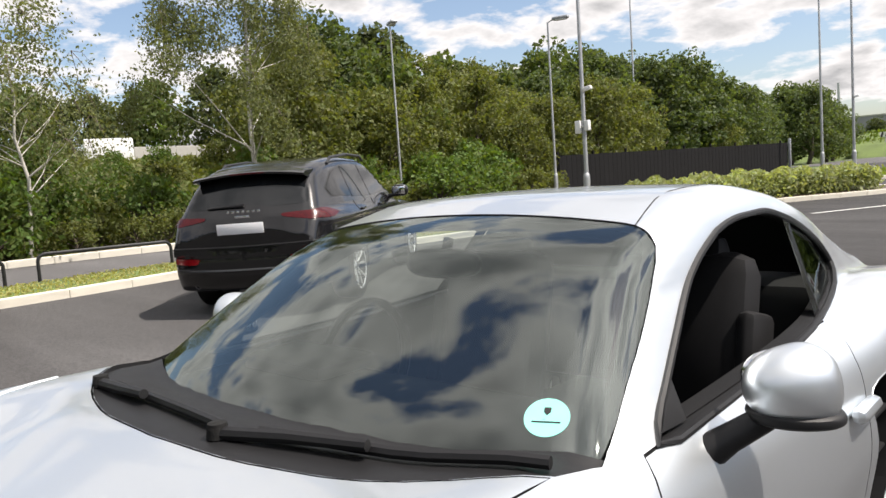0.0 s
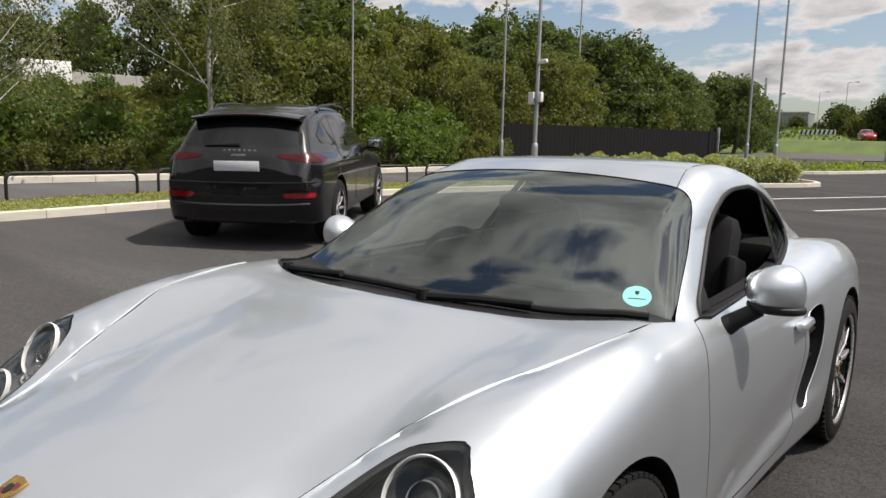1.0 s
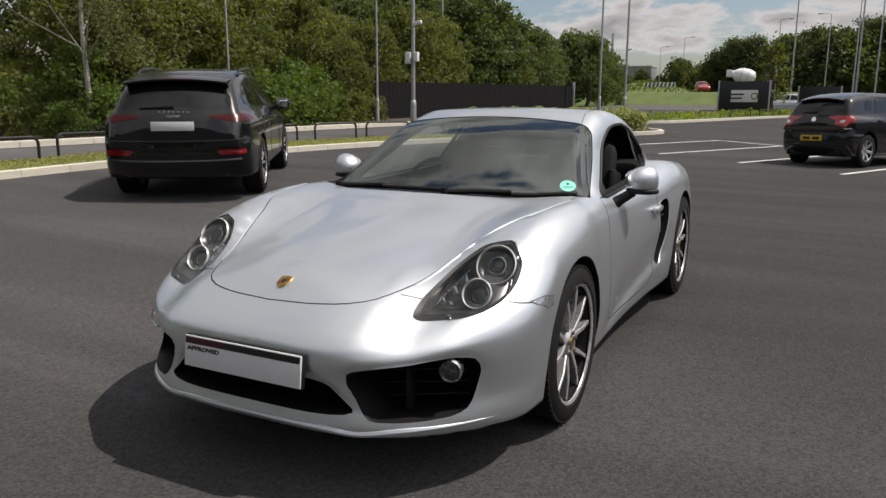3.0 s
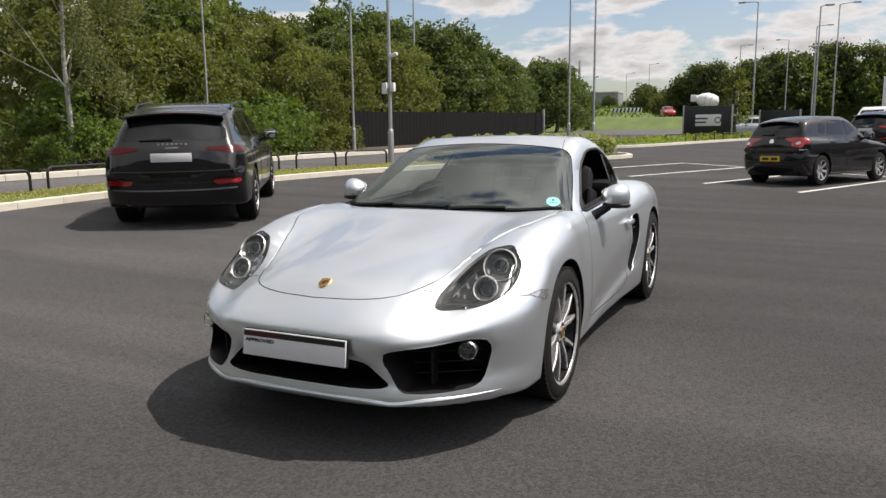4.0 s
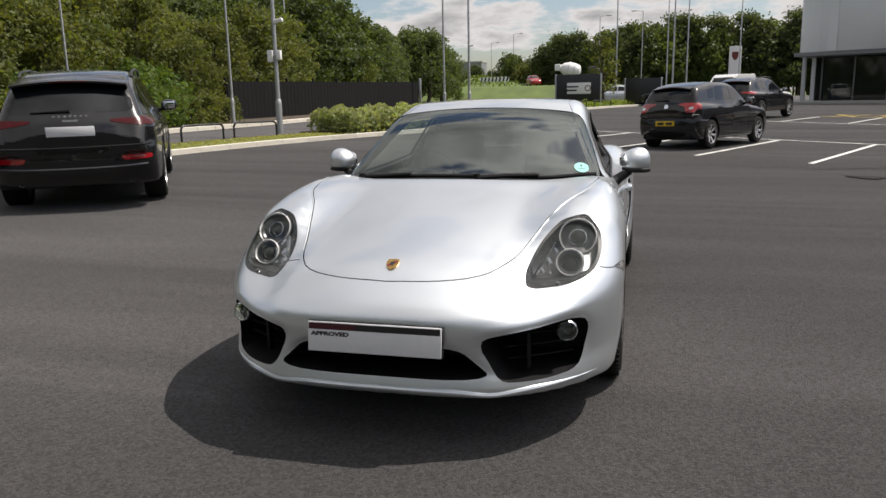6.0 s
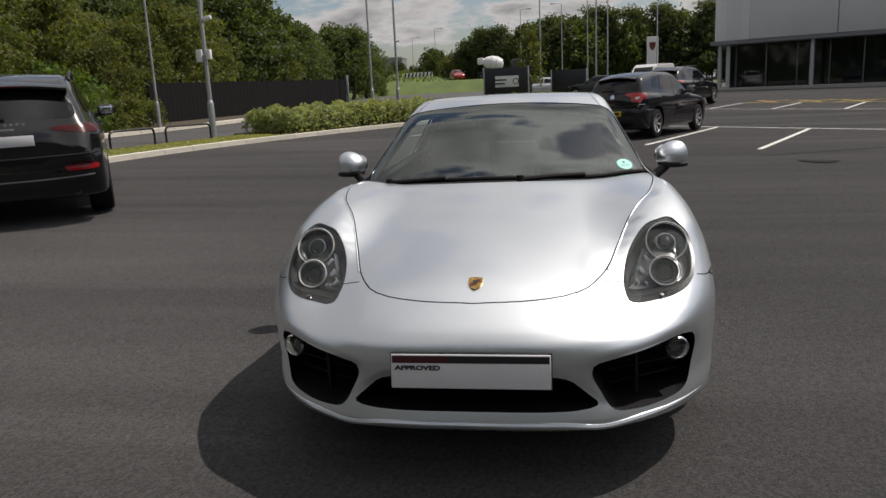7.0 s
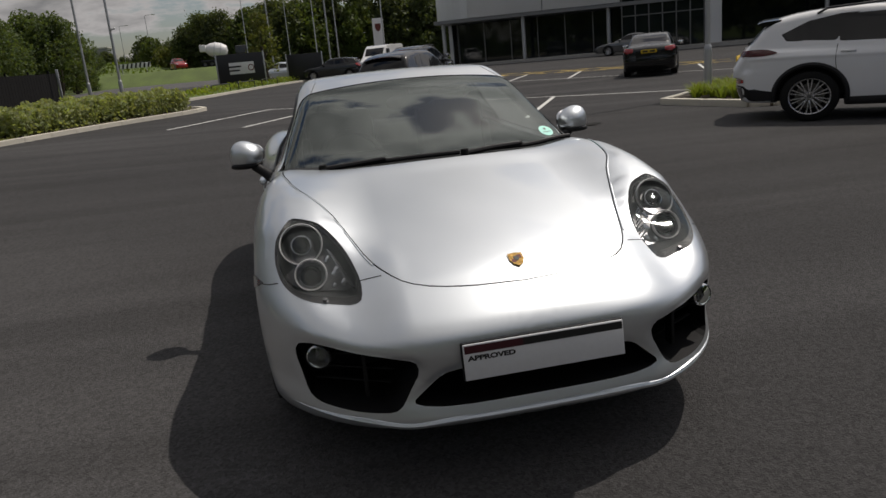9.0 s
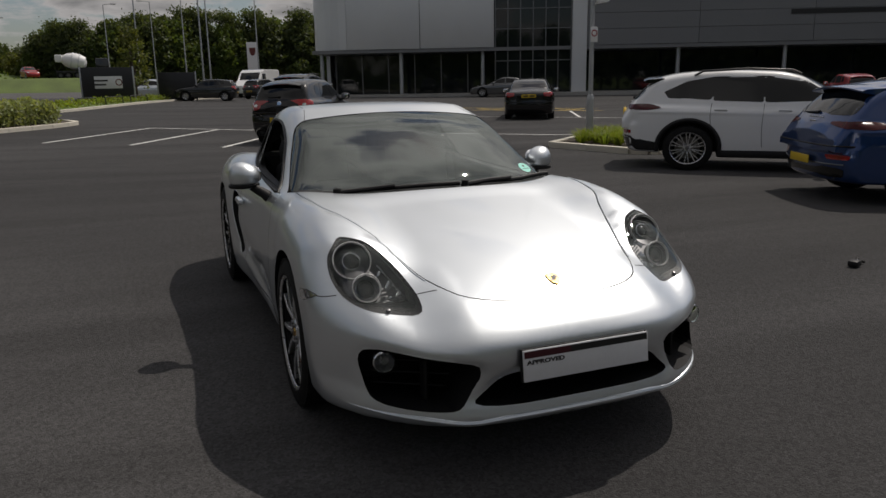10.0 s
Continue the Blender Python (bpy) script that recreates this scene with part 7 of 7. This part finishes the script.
# ---------------------------------------------------------------- trees and planting
def trunk_and_limbs(rng, h, r, spread, n, lean=0.0, start=0.3):
    """A tapered trunk with limbs; returns the mesh and the limb points that carry foliage."""
    bm = bmesh.new()
    pts, x, y = [], 0.0, 0.0
    for k in range(7):
        t = k / 6
        pts.append(Vector((x, y, h * t - (0.3 if k == 0 else 0))))
        x += rng.normal(0, 0.10) + lean * h * 0.03; y += rng.normal(0, 0.10)
    add_tube(bm, pts, [r * (1.15 - 1.05 * k / 6) for k in range(7)], 9)
    tips = []
    for i in range(n):
        t = rng.uniform(start, 0.95)
        k = min(5, int(t * 6))
        b = pts[k].lerp(pts[k + 1], t * 6 - k)
        a = rng.uniform(0, 2 * math.pi)
        ln = spread * (1.1 - 0.75 * t) * rng.uniform(0.7, 1.15)
        d = Vector((math.cos(a), math.sin(a), rng.uniform(0.35, 0.9)))
        q = [b, b + d * ln * 0.5, b + d * ln + Vector((0, 0, rng.uniform(-0.2, 0.3)))]
        add_tube(bm, q, [r * 0.42 * (1.1 - t), r * 0.25 * (1.1 - t), r * 0.07], 6)
        tips += [q[1].lerp(q[2], 0.3), q[2]]
    return bm, tips, pts


def broadleaf(name, seed, h, rad, leaf_mat, leaves, size, label, low=0.12):
    rng = np.random.default_rng(seed)
    t = thing(name, label, "tree")
    bm, tips, _ = trunk_and_limbs(rng, h * 0.88, 0.10 + h * 0.014, rad * 1.0, 26, 0.0, 0.15)
    part("trunk", bm, BARK, t)
    # clumps: round an uneven envelope, fuller below the top
    nc = 70
    C = []
    for i in range(nc):
        u = rng.uniform(low, 1.0)
        prof = math.sin(math.pi * min(1, (u * 0.86 + 0.14))) ** 0.6
        a = rng.uniform(0, 2 * math.pi)
        rr = rad * prof * rng.uniform(0.55, 1.08)
        C.append((rr * math.cos(a), rr * math.sin(a), h * u * 0.97 + rng.normal(0, 0.2)))
    C = np.array(C + [tuple(v) for v in tips])
    S = rad * rng.uniform(0.16, 0.34, len(C))
    idx = rng.integers(0, len(C), leaves)
    d = rng.normal(size=(leaves, 3)); d /= np.linalg.norm(d, axis=1, keepdims=True)
    P = C[idx] + d * (S[idx] * rng.uniform(0.45, 1.05, leaves) ** 0.5)[:, None] * np.array([1.1, 1.1, 0.8])
    P[:, 2] = np.maximum(P[:, 2], 0.15)
    put("crown", leaves_mesh("crown", P, np.full(leaves, size), leaf_mat, rng), t)
    return t


def birch(name, seed, h, rad, leaves, label, girth=0.075):
    """A slender birch: pale trunk, thin rising limbs, hanging twigs of small leaves with gaps."""
    rng = np.random.default_rng(seed)
    t = thing(name, label, "tree")
    bm, tips, pts = trunk_and_limbs(rng, h, girth, rad * 1.15, 34, 0.02, 0.22)
    part("trunk", bm, BIRCH_BARK, t, "pale birch trunk")
    tw = bmesh.new()
    for q in list(tips[1::2]):
        for _ in range(3):
            a = rng.uniform(0, 2 * math.pi)
            e = q + Vector((math.cos(a) * 0.45, math.sin(a) * 0.45, -rng.uniform(0.3, 1.0)))
            add_tube(tw, [q, q.lerp(e, 0.5) + Vector((0, 0, 0.15)), e], [0.010, 0.006, 0.003], 4)
            tips.append(e)
            tips.append(q.lerp(e, 0.5))
    tagged(part("hanging_twig", tw, TWIG, t), kind="stuff")
    C = np.array([tuple(v) for v in tips])
    idx = rng.integers(0, len(C), leaves)
    P = C[idx] + rng.normal(size=(leaves, 3)) * np.array([0.17, 0.17, 0.30])
    P[:, 2] -= np.abs(rng.normal(0, 0.25, leaves))
    put("crown", leaves_mesh("crown", P, np.full(leaves, 0.052), LEAF_BIRCH, rng, -0.3), t)
    return t


def conifer(name, seed, h, rad, leaves, label):
    rng = np.random.default_rng(seed)
    t = thing(name, label, "tree")
    bm, tips, _ = trunk_and_limbs(rng, h, 0.16, rad, 30, 0, 0.35)
    part("trunk", bm, BARK, t)
    C = np.array([tuple(v) for v in tips])
    idx = rng.integers(0, len(C), leaves)
    P = C[idx] + rng.normal(size=(leaves, 3)) * np.array([0.55, 0.55, 0.42])
    put("crown", leaves_mesh("crown", P, np.full(leaves, 0.22), LEAF_PINE, rng), t)
    return t


WOODS = [broadleaf("woodland_tree", 11, 8.0, 3.0, LEAF_WOOD, 7000, 0.20, "full green broadleaf tree in the woodland belt"),
         broadleaf("woodland_tree", 12, 8.6, 2.8, LEAF_OLIVE, 8800, 0.165, "olive green willow-like tree in the woodland belt"),
         broadleaf("woodland_tree", 13, 9.2, 3.4, LEAF_DARK, 9500, 0.20, "dark green broadleaf tree in the woodland belt"),
         broadleaf("woodland_tree", 14, 7.2, 2.7, LEAF_OLIVE, 7600, 0.16, "light green bushy tree in the woodland belt", 0.03)]
FAR_WOODS = [broadleaf("far_tree", 15, 8.4, 3.1, LEAF_WOOD, 3800, 0.28, "full green broadleaf tree in the far woods"),
             broadleaf("far_tree", 16, 9.0, 3.3, LEAF_PINE, 3800, 0.29, "dark green broadleaf tree in the far woods"),
             broadleaf("far_tree", 17, 7.6, 3.0, LEAF_OLIVE, 3600, 0.27, "light green bushy tree in the far woods", 0.03)]
BUSH = [broadleaf("bush", 21, 2.7, 1.5, LEAF_SHRUB, 1900, 0.135, "dense green bush on the bank", 0.0),
        broadleaf("bush", 22, 2.1, 1.35, LEAF_OLIVE, 1700, 0.13, "dense olive green bush on the bank", 0.0)]


def place(ob, x, y, scale, turn, sink=0.0):
    return copy_thing(ob, Matrix.Translation((x, y, gz(x, y) - sink)) @ Matrix.Rotation(turn, 4, "Z") @ Matrix.Diagonal((scale, scale, scale * 1.0, 1)))


rng = np.random.default_rng(77)
first = {}


def set_tree(kind, x, y, s):
    """Places the first one itself, and copies after that."""
    o = kind
    m = Matrix.Translation((x, y, gz(x, y) - 0.05)) @ Matrix.Rotation(rng.uniform(0, 6.28), 4, "Z") @ Matrix.Diagonal((s, s, s * rng.uniform(0.93, 1.07), 1))
    if kind.name not in first:
        first[kind.name] = 1
        o.matrix_basis = m
        o["group"] = "trees"
        return o
    c = copy_thing(kind, m)
    return c


# the belt: its edge runs behind the lane, then behind the fence
EDGE = smooth_line([(-26, -2), (-24, 8), (-22.5, 18), (-23, 26), (-24.5, 36), (-24.5, 48), (-25.5, 60)], 3.1)
for i, (x, y) in enumerate(EDGE):
    front = 1 if y > 14 else 0
    if y > 15:
        k = (1, 3, 1, 0)[i % 4] if y < 30 else (2, 0, 2, 3)[i % 4]
        hs = 1.0 if y < 36 else 1.0 + (y - 36) * 0.006
        set_tree(WOODS[k], x + rng.normal(0, 0.8), y + rng.normal(0, 0.6), hs * rng.uniform(0.70, 0.87) * (1.06 if y < 40 else 1.36))
        set_tree(WOODS[(k + 2) % 4], x - 4.2 + rng.normal(0, 0.9), y + 1.5 + rng.normal(0, 0.6), hs * rng.uniform(0.77, 0.92) * (1.08 if y < 40 else 1.50))
for x, y, k, s in ((-19.6, 12.6, 1, 0.55), (-20.6, 15.2, 1, 0.62), (-20.2, 18.6, 3, 0.78), (-21.5, 21.5, 1, 0.82), (-19.0, 25.5, 3, 0.62), (-19.8, 29.0, 1, 0.80), (-20.0, 34.0, 3, 0.92), (-21.0, 39.5, 1, 0.84),
                   (-24.2, 64.0, 2, 0.98), (-28.0, 66.5, 0, 1.05), (-26.0, 70.5, 2, 0.95), (-33.0, 30.0, 2, 0.85), (-34, 37, 0, 0.95), (-34, 45, 2, 1.1), (-35, 54, 2, 1.15), (-35, 62, 0, 1.15),
                   (-23.0, 55.5, 3, 0.9), (-52, -6, 0, 0.75), (-52, 0, 2, 0.74), (-53, 5, 0, 0.78), (-52, 10, 3, 0.86), (-51, 15, 0, 0.80), (-50, 19, 2, 0.74), (-49, 23, 0, 0.82), (-52, 12.5, 1, 0.72), (-51.5, 17, 2, 0.74), (-50, 21, 3, 0.8), (-47, 27, 2, 0.9), (-46, 31, 0, 0.95), (-54, 2.5, 1, 0.7), (-44, 29, 1, 0.9), (-30, 20, 3, 0.7), (-29, 24, 0, 0.8)):
    set_tree(FAR_WOODS[(0, 2, 1, 2)[k]] if x < -28 else WOODS[k], x, y, s)
for i, (x, y) in enumerate(smooth_line([(-17.6, -7), (-17.2, 0), (-16.7, 5), (-16.3, 9), (-16.2, 14), (-16.1, 19), (-16.2, 24)], 1.35)):
    low = 0.7 if 4.5 < y < 9.5 else 1.0
    set_tree(BUSH[(i * 7 // 3) % 2], x - 0.5 + rng.normal(0, 0.25), y + rng.normal(0, 0.3), rng.uniform(0.62, 0.95) * low)
    set_tree(BUSH[(i + 1) % 2], x - 2.2 + rng.normal(0, 0.5), y + rng.normal(0, 0.5), rng.uniform(0.8, 1.15) * low)
    if i % 2 == 0:
        set_tree(BUSH[i % 2], x - 4.6 + rng.normal(0, 0.7), y + rng.normal(0, 0.5), rng.uniform(0.8, 1.2) * low)
for i in range(16):
    x, y = -24 - rng.uniform(0, 9), -4 + i * 1.4 + rng.normal(0, 0.6)
    if abs(y + 1.65 - 0.418 * (1.34 - x)) > 1.7:
        set_tree(BUSH[i % 2], x, y, rng.uniform(0.6, 0.95))
for i in range(22):
    set_tree(BUSH[i % 2], -25 - rng.uniform(0, 10), -9 + i * 0.75 + rng.normal(0, 0.5), rng.uniform(0.55, 0.85))
for i, (x, y) in enumerate(smooth_line([(-62, 116), (-50, 132), (-42, 158), (-35, 185), (-26, 200)], 3.6)):
    set_tree(FAR_WOODS[i % 3], x + rng.normal(0, 1.2), y + rng.normal(0, 1.5), rng.uniform(0.5, 0.8))
for x, y, s in ((-24, 8.6, 0.55), (-26, 9.6, 0.6), (-28, 11, 0.55), (-30, 11.8, 0.5), (-27, 7.5, 0.7), (-29, 9, 0.7), (-31, 9.5, 0.65), (-24.5, 10.5, 0.6), (-26.5, 12.5, 0.7), (-29, 13.5, 0.6), (-32.5, 13, 0.45)):
    set_tree(BUSH[int(x * 2) % 2], x, y, s)
for x, y, k, s in ((-22.4, 76, 1, 1.05), (-22.2, 81, 0, 0.95), (-23.6, 88, 1, 0.9), (-25.0, 79, 1, 1.1), (-25.5, 93, 2, 0.7), (-19.5, 115, 0, 0.8), (-21.5, 121, 1, 0.85), (-17.5, 113, 2, 0.75)):
    set_tree(WOODS[(0, 2, 3)[k]] if y < 100 else FAR_WOODS[k], x, y, s)
b1 = birch("birch_tree", 31, 9.4, 2.7, 42000, "slender silver birch with pale trunk and hanging twigs")
b1.matrix_basis = Matrix.Translation((-17.2, 10.4, gz(-17.2, 10.4)))
b2 = birch("birch_tree", 32, 5.6, 1.9, 9000, "sparse young silver birch with pale trunk", 0.048)
b2.matrix_basis = Matrix.Translation((-16.8, 4.1, gz(-16.8, 4.1)))
set_tree(WOODS[1], -19.6, 13.9, 0.90)
tagged(b1, group="trees"); tagged(b2, group="trees")

# far woods beyond the road
pine = conifer("pine_tree", 41, 10.5, 2.3, 5000, "tall dark pine in the far woods")
for i, x in enumerate(np.arange(-14, 34, 2.6)):
    low = 0.98 if x < -4 else 1.12
    set_tree(pine if i % 3 else FAR_WOODS[1], x + rng.normal(0, 0.7), 111 + rng.normal(0, 1.5), rng.uniform(0.92, 1.10) * low)
    set_tree(FAR_WOODS[1 if i % 3 else 0], x + 1.3, 114 + rng.normal(0, 3), rng.uniform(0.98, 1.16) * low)
    set_tree(FAR_WOODS[(2, 0)[i % 2]], x + 0.6, 110 + rng.normal(0, 1), rng.uniform(0.5, 0.66))
for x, y, k, s in ((-44, 118, 2, 1.0), (-50, 122, 0, 1.0), (-39, 125, 2, 0.9), (-35, 132, 0, 0.85), (-31, 140, 2, 0.8), (-27, 150, 0, 0.8), (-56, 112, 2, 1.1), (-62, 105, 0, 1.1), (-40, 88, 3, 0.6), (-46, 84, 2, 0.9), (-52, 80, 0, 1.0), (-20, 150, 2, 0.7), (-14, 112, 0, 0.85), (-17, 118, 2, 0.8)):
    set_tree(FAR_WOODS[(0, 2, 1, 2)[k]], x, y, s)
sap = broadleaf("sapling", 51, 4.8, 1.0, LEAF_OLIVE, 1300, 0.13, "sparse olive green sapling beside the entrance board")
sap.matrix_basis = Matrix.Translation((-1.9, 47.6, gz(-1.9, 47.6)))


def low_plants(name, outline, h, n, size, mat, label, seed, lumps=0.35, category="hedge"):
    """Close planting over a bed: leaves from the soil up to an uneven top."""
    rng = np.random.default_rng(seed)
    O = np.array(outline, float)
    lo, hi = O.min(0), O.max(0)
    Q = rng.uniform(lo, hi, size=(n * 4, 2))
    Q = Q[in_poly(Q, outline)][:n]
    top = h * (1 + lumps * (np.sin(Q[:, 0] * 3.1 + 1.3) * np.cos(Q[:, 1] * 2.7) * 0.5 + np.sin(Q[:, 0] * 7.3 + Q[:, 1] * 5.9) * 0.35))
    z = top * rng.uniform(0.0, 1.0, len(Q)) ** 0.6
    P = np.stack([Q[:, 0], Q[:, 1], ground_z(Q[:, 0], Q[:, 1]) + 0.08 + z], 1)
    ob = put(name, leaves_mesh(name, P, np.full(len(P), size), mat, rng, -0.2, 1.9))
    return tagged(ob, label, category, kind="stuff")


il = isl
hedge_in = side_line(il, 0.17)
hedge_out = side_line(il, 2.1)
HEDGE = [tuple(p) for p in hedge_in] + [(-4.3, 22.6)] + [tuple(p) for p in hedge_out[::-1]]
low_plants("island_hedge", HEDGE, 0.66, 26000, 0.064, LEAF_HEDGE, "low variegated pale green hedge on the island", 61)
ei, eo = side_line(r_in, 0.4), side_line(r_in, 1.7)
low_plants("entrance_planting", [tuple(p) for p in ei] + [tuple(p) for p in eo[::-1]], 0.32, 9000, 0.085, LEAF_YELLOW, "low yellow-green planting beside the entrance kerb", 62, 0.6)
rngt = np.random.default_rng(63)
inner_bed = grow(PLANTER, -0.35)
lo_b, hi_b = np.array(inner_bed).min(0), np.array(inner_bed).max(0)
Tb = rngt.uniform(lo_b, hi_b, size=(140, 2))
Tb = Tb[in_poly(Tb, inner_bed)][:34]
tuft_v, tuft_f = [], []
for cx_, cy_ in Tb:
    for _ in range(75):
        a_, lean_, h_ = rngt.uniform(0, 6.28), rngt.uniform(0.05, 0.32), rngt.uniform(0.18, 0.46)
        bx0, by0 = cx_ + 0.06 * math.cos(a_), cy_ + 0.06 * math.sin(a_)
        wx_, wy_ = -math.sin(a_) * 0.010, math.cos(a_) * 0.010
        z0_ = gz(bx0, by0) + 0.10
        k0_ = len(tuft_v)
        for u_, w_ in ((0.0, 1.0), (0.6, 0.9), (1.0, 0.15)):
            px_, py_ = bx0 + lean_ * u_ * u_ * math.cos(a_), by0 + lean_ * u_ * u_ * math.sin(a_)
            pz_ = z0_ + h_ * (u_ - 0.30 * u_ * u_)
            tuft_v += [(px_ - wx_ * w_, py_ - wy_ * w_, pz_), (px_ + wx_ * w_, py_ + wy_ * w_, pz_)]
        tuft_f += [(k0_, k0_ + 1, k0_ + 3, k0_ + 2), (k0_ + 2, k0_ + 3, k0_ + 5, k0_ + 4)]
tagged(put("bed_planting", mesh_of("bed_planting", tuft_v, tuft_f, LEAF_YELLOW)), "tufts of yellow-green strap leaves in the bed", "plants", kind="stuff")
low_plants("verge_grass", [tuple(p) for p in side_line(near_line, 0.25)[verge_mask]] + [tuple(p) for p in side_line(near_line, 1.7)[verge_mask][::-1]], 0.045, 22000, 0.026, DRY_GRASS, "short mown grass on the verge", 64, 0.3, "grass")

low_plants("bank_scrub", [(-20.5, 0.0), (-19.8, 12.0), (-26.0, 15.5), (-36.5, 22.0), (-37.5, 6.0), (-34.0, -4.0)], 0.42, 26000, 0.15, LEAF_OLIVE, "low olive green scrub covering the bank", 65, 0.9, "scrub")

# mound of the roundabout with chevron boards
rngm = np.random.default_rng(3)
V, F = [], []
N, R = 40, 8
for j in range(R + 1):
    for i in range(N):
        r = 20 * j / R
        a = 2 * math.pi * i / N
        x, y = -28 + r * 1.25 * math.cos(a), 115 + r * math.sin(a)
        V.append((x, y, gz(x, y) + 3.4 * math.cos(min(1, j / R) * math.pi / 2) ** 1.3 - 0.07))
F = [(j * N + i, j * N + (i + 1) % N, (j + 1) * N + (i + 1) % N, (j + 1) * N + i) for j in range(R) for i in range(N)]
tagged(put("roundabout_mound", mesh_of("roundabout_mound", V, F, GRASS, True)), "grassy mound of the roundabout", "grass", kind="structure")
Pm = []
while len(Pm) < 5200:
    r, a = 20 * math.sqrt(rngm.uniform(0.02, 0.95)), rngm.uniform(0, 2 * math.pi)
    x, y = -28 + r * 1.25 * math.cos(a), 115 + r * math.sin(a)
    if math.sin(x * 0.7 + 1.1) * math.cos(y * 0.55) + rngm.normal(0, 0.5) > -0.2:
        Pm.append((x, y, gz(x, y) + 3.4 * math.cos(r / 20 * math.pi / 2) ** 1.3 + rngm.uniform(0.0, 0.35)))
Pm = np.array(Pm)
tagged(put("mound_grass", leaves_mesh("mound_grass", Pm, np.full(len(Pm), 0.28), GRASS_BLADE, rngm, -0.6, 1.8)), "tufts of long grass on the roundabout mound", "grass", kind="stuff")
chev = thing("chevron_board", "long black and white chevron board on the mound", "road sign", pose(-19.8, 101, gz(-19.8, 101) + 2.2, 0, 0, -12))
part("panel", box((0, 0, 0.45), (4.4, 0.06, 0.62), 0.01), SIGN_WHITE, chev)
for k in range(8):
    part("chevron", box((-1.95 + k * 0.56, -0.035, 0.45), (0.24, 0.012, 0.60), 0, Matrix.Rotation(radians(18), 3, "Y")), PRINT_BLACK, chev)
for s in (-1, 1):
    part("post", box((s * 1.6, 0.02, -0.6), (0.08, 0.08, 1.9), 0.005), GALVANISED, chev)
for x, y, s in ((-25.5, 96, 0.62), (-27.5, 97, 0.7), (-30, 95, 0.6), (-23.5, 95, 0.5)):
    set_tree(BUSH[0], x, y, s)

# timber fence on the bank, far mast and roofs
bf = thing("bank_wall", "grey concrete wall panels on top of the bank", "wall")
bl = smooth_line([(-38, 16.5), (-37, 24), (-35, 32)], 1.1)
for a, b in zip(bl[:-1], bl[1:]):
    c, d = (a + b) / 2, b - a
    o = put("panel", KERB_MESH, bf)
    o.matrix_basis = pose(c[0], c[1], gz(*c), 0, 0, math.degrees(math.atan2(d[1], d[0]))) @ Matrix.Diagonal((np.hypot(*d) * 0.985, 0.12, 1.5, 1))
TB = KERB_MESH.copy(); TB.materials.clear(); TB.materials.append(CONCRETE)
for o in bf.children:
    o.data = TB
mast = thing("lattice_mast", "distant grey lattice mast against the clouds", "mast", pose(-88, 330, 1.0))
part("mast_frame", tube([(0, 0, 0), (0, 0, 16), (0, 0, 30)], [1.6, 1.0, 0.5], 4), GALVANISED, mast)
far_b = thing("far_building", "distant flat-roofed grey building", "building", pose(-70, 300, 1.0))
part("block", box((0, 0, 7), (14, 10, 14), 0.1), CLAD_DARK, far_b)
part("roof", box((0, 0, 14.2), (14.4, 10.4, 0.5), 0.05), CONCRETE, far_b)
far_c = thing("far_building", "distant dark flat-roofed building", "building", pose(-44, 270, 1.0))
part("block", box((0, 0, 6), (10, 10, 12), 0.1), CLAD_DARK, far_c)
part("roof", box((0, 0, 12.2), (10.4, 10.4, 0.4), 0.05), CONCRETE, far_c)

# unseen trees added behind and beside the car park to darken paint reflections
unseen_tree = broadleaf("backdrop_tree", 71, 9.5, 3.4, LEAF_DARK, 1000, 0.65, "unseen dark green tree added to darken reflections")
i = 0
for x, y in smooth_line([(-22, -12), (-24, -26), (-10, -36), (10, -38), (32, -34), (50, -22), (58, 0), (60, 18)], 4.6):
    m = Matrix.Translation((x + rng.normal(0, 0.8), y + rng.normal(0, 0.8), gz(x, y) - 0.1)) @ Matrix.Rotation(rng.uniform(0, 6.28), 4, "Z") @ Matrix.Scale(rng.uniform(0.9, 1.2), 4)
    if i == 0:
        unseen_tree.matrix_basis = m
    else:
        copy_thing(unseen_tree, m)
    i += 1
